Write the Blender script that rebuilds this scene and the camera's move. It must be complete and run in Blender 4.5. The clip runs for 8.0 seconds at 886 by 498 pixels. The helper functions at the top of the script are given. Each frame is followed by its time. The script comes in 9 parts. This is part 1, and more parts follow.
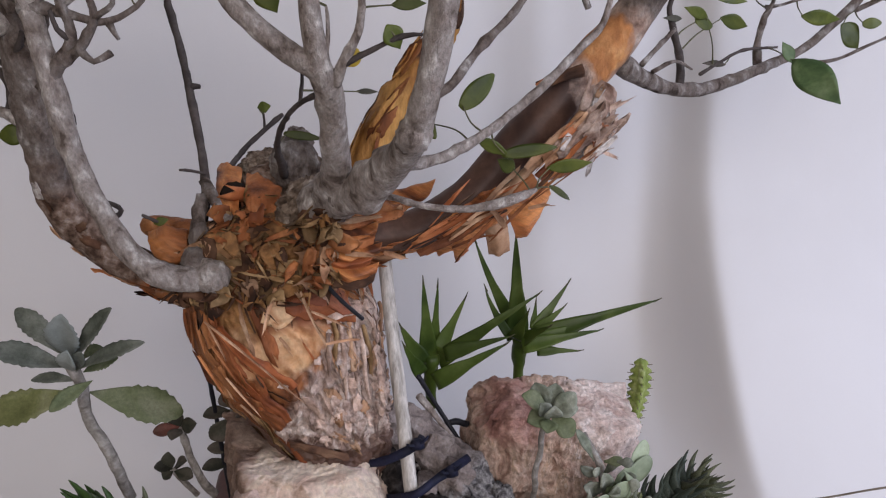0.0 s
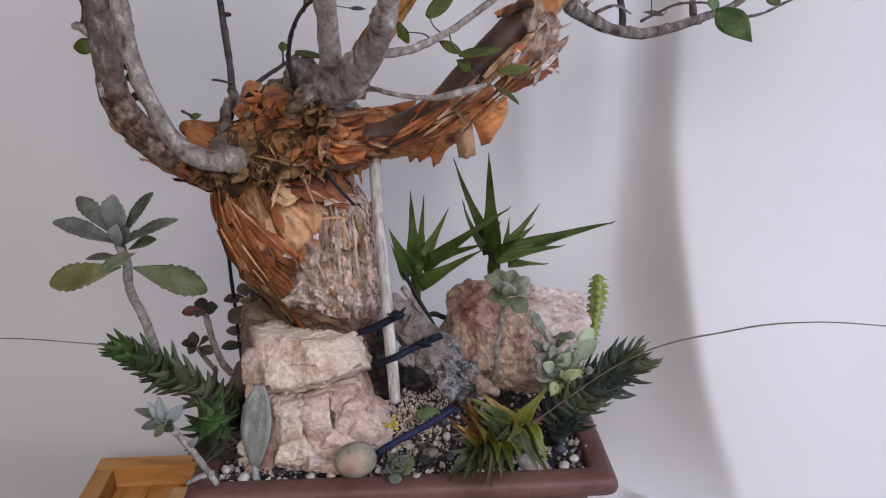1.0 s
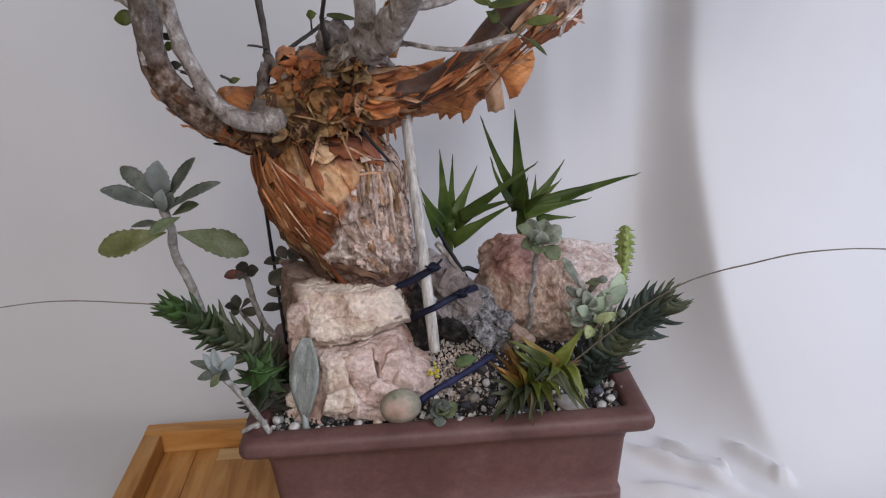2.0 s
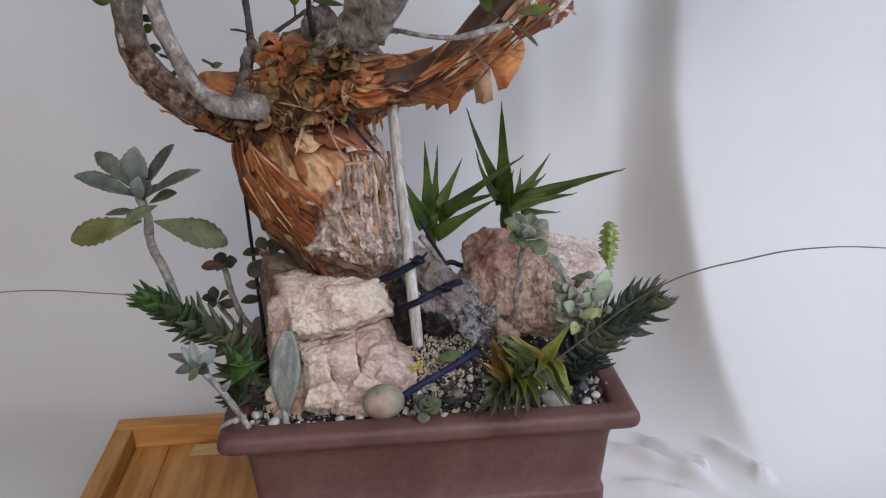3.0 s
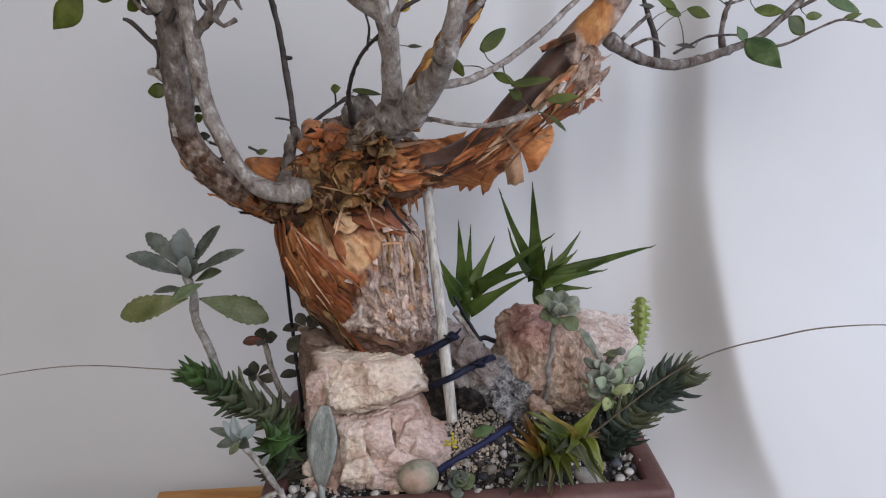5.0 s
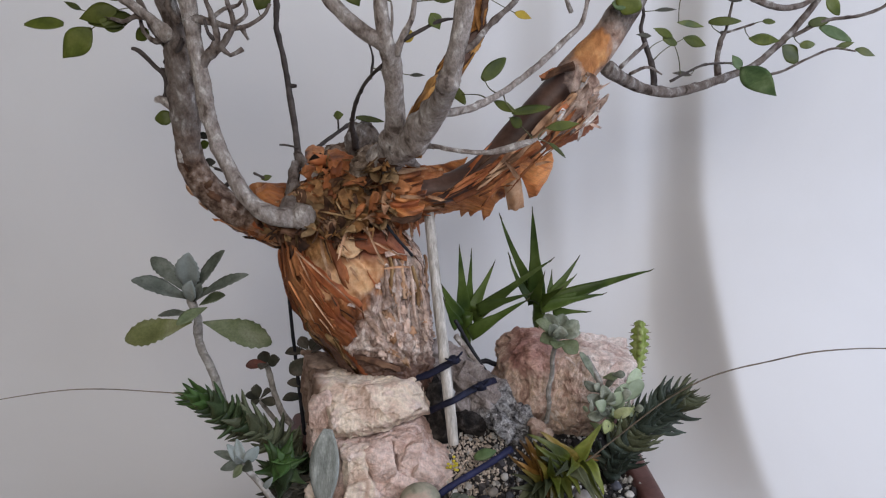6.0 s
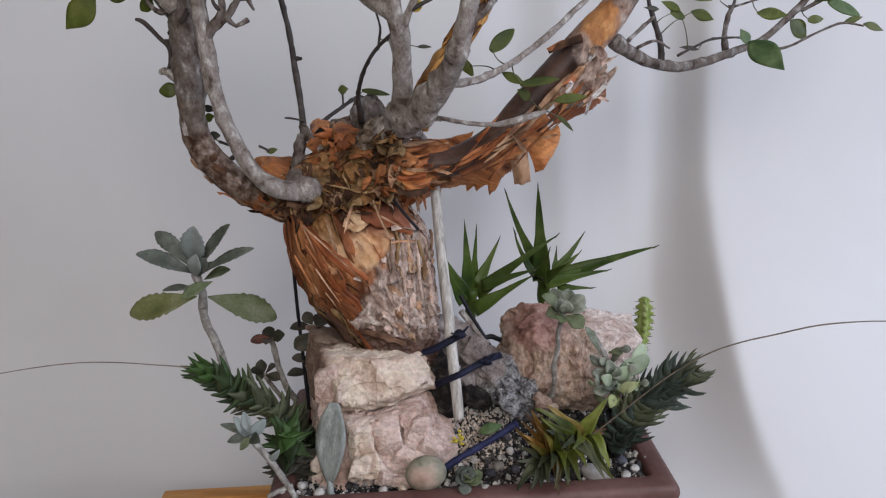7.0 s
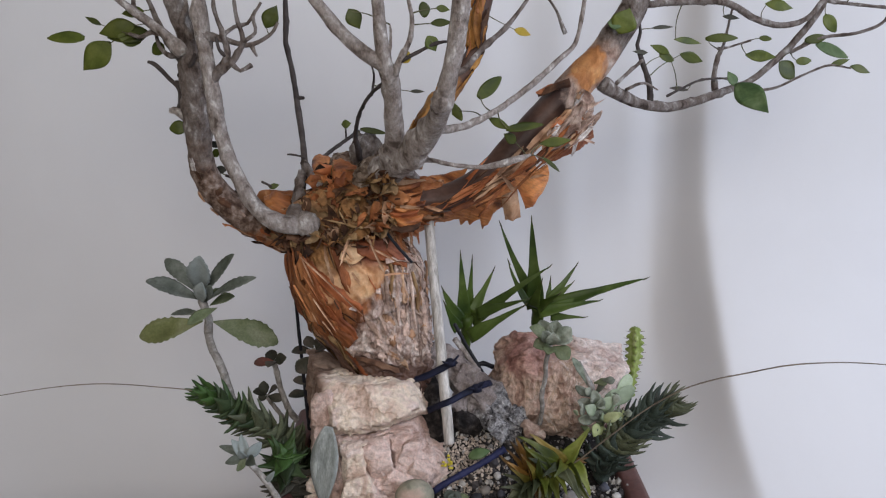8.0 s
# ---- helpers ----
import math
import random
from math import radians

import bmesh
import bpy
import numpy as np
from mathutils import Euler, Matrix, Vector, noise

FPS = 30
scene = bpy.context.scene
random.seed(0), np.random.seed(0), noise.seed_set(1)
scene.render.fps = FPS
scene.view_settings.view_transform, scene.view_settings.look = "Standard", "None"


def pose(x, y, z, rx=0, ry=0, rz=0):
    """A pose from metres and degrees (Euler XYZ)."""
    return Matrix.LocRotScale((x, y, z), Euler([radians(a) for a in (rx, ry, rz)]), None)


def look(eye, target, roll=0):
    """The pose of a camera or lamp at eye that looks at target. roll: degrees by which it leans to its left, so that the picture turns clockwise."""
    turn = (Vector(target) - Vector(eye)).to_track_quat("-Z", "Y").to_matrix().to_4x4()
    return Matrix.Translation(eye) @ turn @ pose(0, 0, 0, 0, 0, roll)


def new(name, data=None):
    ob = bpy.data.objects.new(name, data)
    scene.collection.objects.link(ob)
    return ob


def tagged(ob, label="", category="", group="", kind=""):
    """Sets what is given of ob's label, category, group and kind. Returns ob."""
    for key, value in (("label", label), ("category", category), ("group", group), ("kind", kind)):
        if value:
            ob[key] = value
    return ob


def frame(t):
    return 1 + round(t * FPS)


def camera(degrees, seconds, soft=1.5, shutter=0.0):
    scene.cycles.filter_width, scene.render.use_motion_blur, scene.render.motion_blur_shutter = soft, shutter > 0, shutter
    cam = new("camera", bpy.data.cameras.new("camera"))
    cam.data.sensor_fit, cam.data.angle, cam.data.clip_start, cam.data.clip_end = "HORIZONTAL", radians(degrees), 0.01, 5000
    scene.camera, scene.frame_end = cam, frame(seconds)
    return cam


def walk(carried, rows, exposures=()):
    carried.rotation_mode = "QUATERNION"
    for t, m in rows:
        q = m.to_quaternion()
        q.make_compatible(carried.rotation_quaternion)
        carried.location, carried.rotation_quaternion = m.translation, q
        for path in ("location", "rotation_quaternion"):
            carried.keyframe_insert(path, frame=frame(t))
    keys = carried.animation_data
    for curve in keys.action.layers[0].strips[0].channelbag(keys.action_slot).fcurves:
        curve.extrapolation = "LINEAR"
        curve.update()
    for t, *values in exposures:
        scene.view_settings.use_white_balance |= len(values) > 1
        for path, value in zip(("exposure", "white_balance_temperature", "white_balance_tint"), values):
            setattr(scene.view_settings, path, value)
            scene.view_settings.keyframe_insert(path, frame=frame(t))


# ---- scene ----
cam = camera(57.84, 8.0, 1.15)
PATH = [
    (0.0, 0.0156, -0.0052, 0.6501, 66.746, 0.963, -5.799),
    (0.3, 0.0204, -0.0454, 0.6351, 66.978, 1.628, -5.002),
    (0.5, 0.0229, -0.0789, 0.6250, 66.926, 2.196, -4.522),
    (0.8, 0.0428, -0.1367, 0.6041, 67.266, 2.210, -4.644),
    (1.0, 0.0479, -0.1687, 0.5927, 69.355, 0.335, -3.075),
    (1.2, 0.0479, -0.1860, 0.5906, 68.635, 0.933, -2.470),
    (1.5, 0.0332, -0.2001, 0.5789, 68.603, 1.642, -2.101),
    (1.7, 0.0292, -0.2032, 0.5753, 68.692, 2.616, -2.159),
    (2.8, 0.0092, -0.1925, 0.5622, 68.178, 1.223, -5.071),
    (3.0, 0.0098, -0.1899, 0.5644, 68.224, 1.174, -4.938),
    (3.5, 0.0101, -0.1865, 0.5664, 68.065, 1.672, -5.095),
    (4.0, 0.0131, -0.1830, 0.5689, 68.507, 1.947, -4.850),
    (4.5, 0.0126, -0.1850, 0.5719, 70.139, 2.047, -4.375),
    (4.7, 0.0112, -0.1947, 0.5740, 71.670, 2.215, -2.774),
    (5.8, 0.0117, -0.2188, 0.5892, 74.560, 2.080, -2.394),
    (6.0, 0.0079, -0.2181, 0.5837, 74.823, 2.098, -2.673),
    (6.5, -0.0016, -0.2177, 0.5770, 73.868, 1.619, -2.700),
    (7.0, -0.0004, -0.2180, 0.5741, 73.720, 1.943, -2.816),
    (7.5, 0.0037, -0.2191, 0.5772, 73.901, 2.181, -2.977),
    (7.7, 0.0079, -0.2210, 0.5783, 73.583, 1.903, -2.886),
    (7.9, 0.0208, -0.2323, 0.5909, 73.880, 1.532, -1.961),
    (8.0, 0.0311, -0.2450, 0.6063, 74.257, 1.636, -0.821),
]
walk(cam, [(t, pose(x, y, z, rx, ry, rz)) for t, x, y, z, rx, ry, rz in PATH], [(0.0, 0.0, 6600, 16), (1.5, 0.0, 6550, 14), (3.0, 0.0, 6500, 10), (8.0, 0.0, 6500, 10)])

# ---- light ----
world = bpy.data.worlds.new("world")
scene.world = world
world.use_nodes = True
wn = world.node_tree
sky = wn.nodes.new("ShaderNodeTexSky")
sky.sky_type = "NISHITA"
sky.sun_disc = False
sky.sun_elevation, sky.sun_rotation = radians(38), radians(90)
wn.links.new(sky.outputs[0], wn.nodes["Background"].inputs[0])
wn.nodes["Background"].inputs[1].default_value = 0.1
scene.view_settings.exposure = 0.0


def window_light(name, place, target, w, h, watts, colour):
    lamp = bpy.data.lights.new(name, "AREA")
    lamp.shape, lamp.size, lamp.size_y, lamp.energy, lamp.color = "RECTANGLE", w, h, watts, colour
    ob = new(name, lamp)
    ob.matrix_world = look(place, target)
    return tagged(ob, kind="structure")


window_light("window_light", (1.78, -0.45, 1.4), (0.1, 0.35, 0.2), 1.5, 1.1, 32, (0.885, 0.985, 1.2))
window_light("window_light", (0.1, -1.68, 1.55), (0.1, 0.4, 0.2), 1.5, 0.95, 33.5, (1.035, 0.99, 0.95))

# ---- materials ----


def surf(name, colours, scale, rough=0.6, bump=0.3, grain=60.0, stretch=(1, 1, 1), spec=0.22, vary=0.0, sss=0.0, fine=0.25, island=False, distort=0.6, metal=0.0, cracks=None, slope=0.0):
    """A surface of two to four colours by noise at one scale, darker and lighter grain at a second, and relief from both."""
    m = bpy.data.materials.new(name)
    m.use_nodes = True
    nt = m.node_tree
    b = nt.nodes["Principled BSDF"]
    co = nt.nodes.new("ShaderNodeTexCoord")
    mp = nt.nodes.new("ShaderNodeMapping")
    mp.inputs["Scale"].default_value = stretch
    if slope:
        # the grain runs at this angle in the plane of x and z
        ro = nt.nodes.new("ShaderNodeVectorRotate")
        ro.rotation_type = "Y_AXIS"
        ro.inputs["Angle"].default_value = radians(slope)
        nt.links.new(co.outputs["Object"], ro.inputs["Vector"])
        nt.links.new(ro.outputs[0], mp.inputs[0])
    else:
        nt.links.new(co.outputs["Object"], mp.inputs[0])
    n1 = nt.nodes.new("ShaderNodeTexNoise")
    n1.inputs["Scale"].default_value, n1.inputs["Detail"].default_value, n1.inputs["Distortion"].default_value = scale, 6, distort
    n2 = nt.nodes.new("ShaderNodeTexNoise")
    n2.inputs["Scale"].default_value, n2.inputs["Detail"].default_value = grain, 8
    n2.inputs["Roughness"].default_value = 0.7
    nt.links.new(mp.outputs[0], n1.inputs["Vector"])
    nt.links.new(mp.outputs[0], n2.inputs["Vector"])
    ramp = nt.nodes.new("ShaderNodeValToRGB")
    el = ramp.color_ramp.elements
    k = len(colours)
    el[0].position, el[1].position = 0.32, 0.68
    el[0].color, el[1].color = (*colours[0], 1), (*colours[-1], 1)
    for i in range(1, k - 1):
        e = el.new(0.32 + 0.36 * i / (k - 1))
        e.color = (*colours[i], 1)
    nt.links.new(n1.outputs["Fac"], ramp.inputs[0])
    mr = nt.nodes.new("ShaderNodeMapRange")
    mr.inputs["From Min"].default_value, mr.inputs["From Max"].default_value = 0.3, 0.7
    mr.inputs["To Min"].default_value, mr.inputs["To Max"].default_value = 1 - fine, 1 + fine
    nt.links.new(n2.outputs["Fac"], mr.inputs["Value"])
    last = mr.outputs[0]
    if vary:
        info = nt.nodes.new("ShaderNodeNewGeometry" if island else "ShaderNodeObjectInfo")
        vr = nt.nodes.new("ShaderNodeMapRange")
        vr.inputs["To Min"].default_value, vr.inputs["To Max"].default_value = 1 - vary, 1 + vary
        nt.links.new(info.outputs["Random Per Island" if island else "Random"], vr.inputs["Value"])
        mul = nt.nodes.new("ShaderNodeMath")
        mul.operation = "MULTIPLY"
        nt.links.new(last, mul.inputs[0])
        nt.links.new(vr.outputs[0], mul.inputs[1])
        last = mul.outputs[0]
    split = None
    if cracks:
        # thin uneven cracks: cells per metre, width, darkness, warp
        cs, cw, cd, wp = cracks
        wn2 = nt.nodes.new("ShaderNodeTexNoise")
        wn2.inputs["Scale"].default_value, wn2.inputs["Detail"].default_value = cs * 1.3, 4
        nt.links.new(mp.outputs[0], wn2.inputs["Vector"])
        ws = nt.nodes.new("ShaderNodeVectorMath")
        ws.operation = "MULTIPLY_ADD"
        ws.inputs[1].default_value = (wp / cs,) * 3
        nt.links.new(wn2.outputs["Color"], ws.inputs[0])
        nt.links.new(mp.outputs[0], ws.inputs[2])
        vo = nt.nodes.new("ShaderNodeTexVoronoi")
        vo.feature = "DISTANCE_TO_EDGE"
        vo.inputs["Scale"].default_value = cs
        nt.links.new(ws.outputs[0], vo.inputs["Vector"])
        cr = nt.nodes.new("ShaderNodeMapRange")
        cr.inputs["From Max"].default_value = cw
        nt.links.new(vo.outputs["Distance"], cr.inputs["Value"])
        split = cr.outputs[0]
        ck = nt.nodes.new("ShaderNodeMapRange")
        ck.inputs["To Min"].default_value, ck.inputs["To Max"].default_value = 1 - cd, 1.0
        nt.links.new(split, ck.inputs["Value"])
        cm = nt.nodes.new("ShaderNodeMath")
        cm.operation = "MULTIPLY"
        nt.links.new(last, cm.inputs[0])
        nt.links.new(ck.outputs[0], cm.inputs[1])
        last = cm.outputs[0]
    vm = nt.nodes.new("ShaderNodeVectorMath")
    vm.operation = "SCALE"
    nt.links.new(ramp.outputs[0], vm.inputs[0])
    nt.links.new(last, vm.inputs["Scale"])
    nt.links.new(vm.outputs[0], b.inputs["Base Color"])
    b.inputs["Roughness"].default_value = rough
    b.inputs["Specular IOR Level"].default_value = spec
    b.inputs["Metallic"].default_value = metal
    if sss:
        b.inputs["Subsurface Weight"].default_value = sss
        b.inputs["Subsurface Radius"].default_value = (0.004, 0.006, 0.003)
        b.inputs["Subsurface Scale"].default_value = 0.5
    if bump:
        add = nt.nodes.new("ShaderNodeMath")
        add.operation = "ADD"
        nt.links.new(n1.outputs["Fac"], add.inputs[0])
        nt.links.new(n2.outputs["Fac"], add.inputs[1])
        top = add.outputs[0]
        if split:
            ad2 = nt.nodes.new("ShaderNodeMath")
            ad2.operation = "ADD"
            nt.links.new(top, ad2.inputs[0])
            nt.links.new(split, ad2.inputs[1])
            top = ad2.outputs[0]
        bp = nt.nodes.new("ShaderNodeBump")
        bp.inputs["Strength"].default_value, bp.inputs["Distance"].default_value = bump, 0.004
        nt.links.new(top, bp.inputs["Height"])
        nt.links.new(bp.outputs[0], b.inputs["Normal"])
    return m


def layered(name, base, *layers, origin=(0.03, 0.53, 0.18)):
    """One bark of several looks: each layer (material, kind, centre, size, width, rag, scale) covers what lies below it,
    on one side of a plane ("half", size: its direction) or round a centre ("ball", size: its radii), up to a ragged border."""
    m = bpy.data.materials.new(name)
    m.use_nodes = True
    nt = m.node_tree
    out = nt.nodes["Material Output"]
    nt.nodes.remove(nt.nodes["Principled BSDF"])

    def take(src):
        made = {}
        for nd in src.node_tree.nodes:
            if nd.bl_idname == "ShaderNodeOutputMaterial":
                continue
            c = nt.nodes.new(nd.bl_idname)
            made[nd.name] = c
            for k, s in enumerate(nd.inputs):
                if not s.is_linked and hasattr(s, "default_value"):
                    c.inputs[k].default_value = s.default_value
            if nd.bl_idname == "ShaderNodeValToRGB":
                while len(c.color_ramp.elements) < len(nd.color_ramp.elements):
                    c.color_ramp.elements.new(0.5)
                for e1, e2 in zip(c.color_ramp.elements, nd.color_ramp.elements):
                    e1.position, e1.color = e2.position, e2.color
            if nd.bl_idname in ("ShaderNodeMath", "ShaderNodeVectorMath"):
                c.operation = nd.operation
            if nd.bl_idname == "ShaderNodeTexVoronoi":
                c.feature = nd.feature
        for ln in src.node_tree.links:
            if ln.to_node.name in made and ln.from_node.name in made:
                a = [s.identifier for s in ln.from_node.outputs].index(ln.from_socket.identifier)
                z = [s.identifier for s in ln.to_node.inputs].index(ln.to_socket.identifier)
                nt.links.new(made[ln.from_node.name].outputs[a], made[ln.to_node.name].inputs[z])
        return made["Principled BSDF"].outputs[0]

    last = take(base)
    co = nt.nodes.new("ShaderNodeTexCoord")
    for src, kind, centre, size, width, rag, scale in layers:
        off = nt.nodes.new("ShaderNodeVectorMath")
        off.operation = "SUBTRACT"
        off.inputs[1].default_value = Vector(centre) - Vector(origin)
        nt.links.new(co.outputs["Object"], off.inputs[0])
        dot = nt.nodes.new("ShaderNodeVectorMath")
        nt.links.new(off.outputs[0], dot.inputs[0])
        if kind == "half":
            dot.operation = "DOT_PRODUCT"
            dot.inputs[1].default_value = Vector(size).normalized()
            got = dot.outputs["Value"]
        else:
            dot.operation = "DIVIDE"
            dot.inputs[1].default_value = size
            ln = nt.nodes.new("ShaderNodeVectorMath")
            ln.operation = "LENGTH"
            nt.links.new(dot.outputs[0], ln.inputs[0])
            inv = nt.nodes.new("ShaderNodeMath")
            inv.operation = "MULTIPLY_ADD"
            inv.inputs[1].default_value, inv.inputs[2].default_value = -min(size), min(size)
            nt.links.new(ln.outputs["Value"], inv.inputs[0])
            got = inv.outputs[0]
        nz = nt.nodes.new("ShaderNodeTexNoise")
        nz.inputs["Scale"].default_value, nz.inputs["Detail"].default_value = scale, 5
        nt.links.new(co.outputs["Object"], nz.inputs["Vector"])
        mad = nt.nodes.new("ShaderNodeMath")
        mad.operation = "MULTIPLY_ADD"
        mad.inputs[1].default_value = rag * 4
        nt.links.new(nz.outputs["Fac"], mad.inputs[0])
        nt.links.new(got, mad.inputs[2])
        mr = nt.nodes.new("ShaderNodeMapRange")
        mr.inputs["From Min"].default_value, mr.inputs["From Max"].default_value = rag * 2 - width, rag * 2 + width
        nt.links.new(mad.outputs[0], mr.inputs["Value"])
        mix = nt.nodes.new("ShaderNodeMixShader")
        nt.links.new(mr.outputs[0], mix.inputs[0])
        nt.links.new(last, mix.inputs[1])
        nt.links.new(take(src), mix.inputs[2])
        last = mix.outputs[0]
    nt.links.new(last, out.inputs[0])
    return m


CLOTH = surf("white_cloth", [(0.604, 0.5949, 0.6059), (0.6406, 0.6315, 0.6425)], 3, 0.85, 0.05, 900, fine=0.015, spec=0.15)
WALL = surf("wall_paint", [(0.13, 0.126, 0.122), (0.16, 0.155, 0.15)], 2, 0.9, 0.05, 200, fine=0.03, spec=0.2)
# tan chosen to warm the light bounced on to the cloth's left
WARMBOUNCE = surf("warm_bounce_paint", [(0.3, 0.24, 0.14), (0.36, 0.29, 0.17)], 2, 0.9, 0.05, 200, fine=0.03, spec=0.2)
FLOOR = surf("floor_tile", [(0.3, 0.27, 0.24), (0.36, 0.32, 0.28)], 3, 0.5, 0.05, 80)
TABLE = surf("table_wood", [(0.22, 0.12, 0.06), (0.3, 0.17, 0.09)], 6, 0.5, 0.1, 120, stretch=(1, 8, 8))
TRAYWOOD = surf("tray_wood", [(0.3696, 0.1672, 0.0484), (0.484, 0.2376, 0.0748), (0.5456, 0.2992, 0.1056)], 9, 0.42, 0.12, 170, stretch=(1, 9, 9), fine=0.12, vary=0.12)
TRAYWOOD_Y = surf("tray_wood_depthwise", [(0.352, 0.1584, 0.0458), (0.4664, 0.2288, 0.0704), (0.5368, 0.2904, 0.1056)], 9, 0.42, 0.12, 170, stretch=(9, 1, 9), fine=0.12, vary=0.16)
PALEWOOD = surf("pale_wood", [(0.5, 0.3, 0.13), (0.62, 0.4, 0.19)], 9, 0.5, 0.1, 150, stretch=(1, 9, 9), fine=0.1)
CLAY = surf("brown_clay", [(0.09, 0.041, 0.036), (0.112, 0.053, 0.047), (0.135, 0.069, 0.062)], 14, 0.52, 0.1, 120, fine=0.2, spec=0.35)
SOIL = surf("dark_soil", [(0.0129, 0.0116, 0.0116), (0.0388, 0.0345, 0.0323)], 90, 0.9, 0.6, 400)
GRAVEL = surf("pale_gravel", [(0.2, 0.185, 0.175), (0.42, 0.4, 0.375)], 60, 0.8, 0.3, 500, vary=0.6, island=True)
DARKCHIP = surf("dark_gravel", [(0.018, 0.018, 0.024), (0.07, 0.06, 0.055)], 60, 0.75, 0.3, 500, vary=0.8, island=True)
WHITEGRAVEL = surf("white_gravel", [(0.3, 0.28, 0.265), (0.46, 0.44, 0.42), (0.62, 0.6, 0.575)], 110, 0.85, 0.5, 500, fine=0.3, vary=0.5, island=True)
TANGRIT = surf("tan_grit", [(0.36, 0.29, 0.235), (0.54, 0.46, 0.395)], 60, 0.85, 0.3, 500, vary=0.4, island=True)
WHITESTONE = surf("white_stone", [(0.36, 0.335, 0.31), (0.54, 0.515, 0.49)], 90, 0.6, 0.3, 300, fine=0.25, vary=0.2)
DARKSTONE = surf("dark_stone", [(0.03, 0.035, 0.05), (0.1, 0.1, 0.12)], 70, 0.7, 0.2, 300, vary=0.4)
PEBBLE = layered("round_pebble", surf("grey_green_pebble", [(0.17, 0.168, 0.125), (0.255, 0.235, 0.18), (0.31, 0.27, 0.225)], 60, 0.5, 0.08, 300, fine=0.16), (surf("pink_pebble", [(0.34, 0.22, 0.17), (0.46, 0.34, 0.28)], 80, 0.5, 0.06, 300, fine=0.12), "ball", (-0.0006, 0.3960, 0.1868), (0.011, 0.02, 0.009), 0.004, 0.006, 90.0), origin=(0, 0.4, 0.17))
OVALSTONE = surf("oval_stone", [(0.195, 0.18, 0.165), (0.315, 0.285, 0.27)], 70, 0.4, 0.06, 300, fine=0.12)
TANROCK = surf("tan_rock", [(0.5, 0.35, 0.27), (0.65, 0.49, 0.4), (0.76, 0.64, 0.52), (0.67, 0.52, 0.45), (0.76, 0.65, 0.59)], 24, 0.85, 0.9, 240, fine=0.28, distort=1.8)
BROWNROCK = surf("brown_rock", [(0.13, 0.08, 0.06), (0.24, 0.16, 0.125), (0.38, 0.28, 0.225)], 40, 0.85, 0.8, 200, fine=0.3)
# tan rock that turns darker brown on its left side
BROWNSIDEROCK = layered("brown_sided_tan_rock", TANROCK, (BROWNROCK, "half", (-0.0790, 0.4600, 0.2480), (-1, 0.25, -0.25), 0.004, 0.006, 50.0), origin=(-0.04, 0.48, 0.165))
PINKROCK = surf("pink_rock", [(0.44, 0.285, 0.235), (0.6, 0.425, 0.36), (0.71, 0.555, 0.495), (0.58, 0.41, 0.36)], 28, 0.85, 0.9, 260, fine=0.34, distort=1.8)
ROSEROCK = surf("rose_rock", [(0.31, 0.185, 0.14), (0.48, 0.325, 0.255), (0.6, 0.445, 0.36), (0.5, 0.345, 0.25), (0.68, 0.56, 0.49)], 60, 0.8, 1.1, 260, stretch=(1, 1, 0.6), fine=0.42, distort=1.2)
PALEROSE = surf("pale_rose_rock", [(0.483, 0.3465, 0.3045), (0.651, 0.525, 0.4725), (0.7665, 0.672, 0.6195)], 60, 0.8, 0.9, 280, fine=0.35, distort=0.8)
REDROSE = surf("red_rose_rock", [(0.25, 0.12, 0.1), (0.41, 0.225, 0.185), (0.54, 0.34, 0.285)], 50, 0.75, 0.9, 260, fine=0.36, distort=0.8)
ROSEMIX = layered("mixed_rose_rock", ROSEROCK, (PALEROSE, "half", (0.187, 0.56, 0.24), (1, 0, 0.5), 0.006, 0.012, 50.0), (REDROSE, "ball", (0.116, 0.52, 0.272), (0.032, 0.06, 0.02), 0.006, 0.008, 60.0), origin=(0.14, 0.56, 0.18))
ORANGE = surf("orange_bark", [(0.075, 0.028, 0.014), (0.21, 0.075, 0.03), (0.36, 0.145, 0.055), (0.5, 0.27, 0.14)], 55, 0.62, 0.6, 190, stretch=(1, 1, 0.5), fine=0.3)
TANBARK = surf("tan_bark", [(0.115, 0.0575, 0.0276), (0.322, 0.1725, 0.0805), (0.529, 0.345, 0.1898)], 70, 0.7, 0.5, 180, fine=0.2)
FLAKY = surf("flaky_bark", [(0.12, 0.072, 0.056), (0.37, 0.255, 0.21), (0.56, 0.435, 0.375), (0.74, 0.63, 0.565)], 80, 0.85, 1.1, 240, stretch=(1.3, 1, 0.8), fine=0.42, distort=0.9)
GREYBARK = surf("grey_bark", [(0.06, 0.043, 0.035), (0.14, 0.109, 0.095), (0.185, 0.153, 0.138), (0.225, 0.195, 0.18), (0.4, 0.375, 0.36)], 110, 0.8, 0.9, 430, stretch=(1, 1, 0.7), fine=0.4, distort=0.25)
PALEBARK = surf("pale_grey_bark", [(0.115, 0.088, 0.074), (0.26, 0.215, 0.193), (0.33, 0.285, 0.262), (0.385, 0.34, 0.318), (0.6, 0.565, 0.54)], 120, 0.72, 0.9, 430, stretch=(1.1, 1.1, 0.7), fine=0.38, distort=0.25)
DARKTWIG = surf("dark_twig", [(0.0317, 0.0253, 0.0239), (0.0774, 0.0634, 0.0598)], 60, 0.75, 0.4, 240, fine=0.3)
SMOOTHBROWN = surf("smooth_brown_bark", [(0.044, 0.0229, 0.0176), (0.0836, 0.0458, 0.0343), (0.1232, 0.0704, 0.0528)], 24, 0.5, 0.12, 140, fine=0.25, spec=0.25)
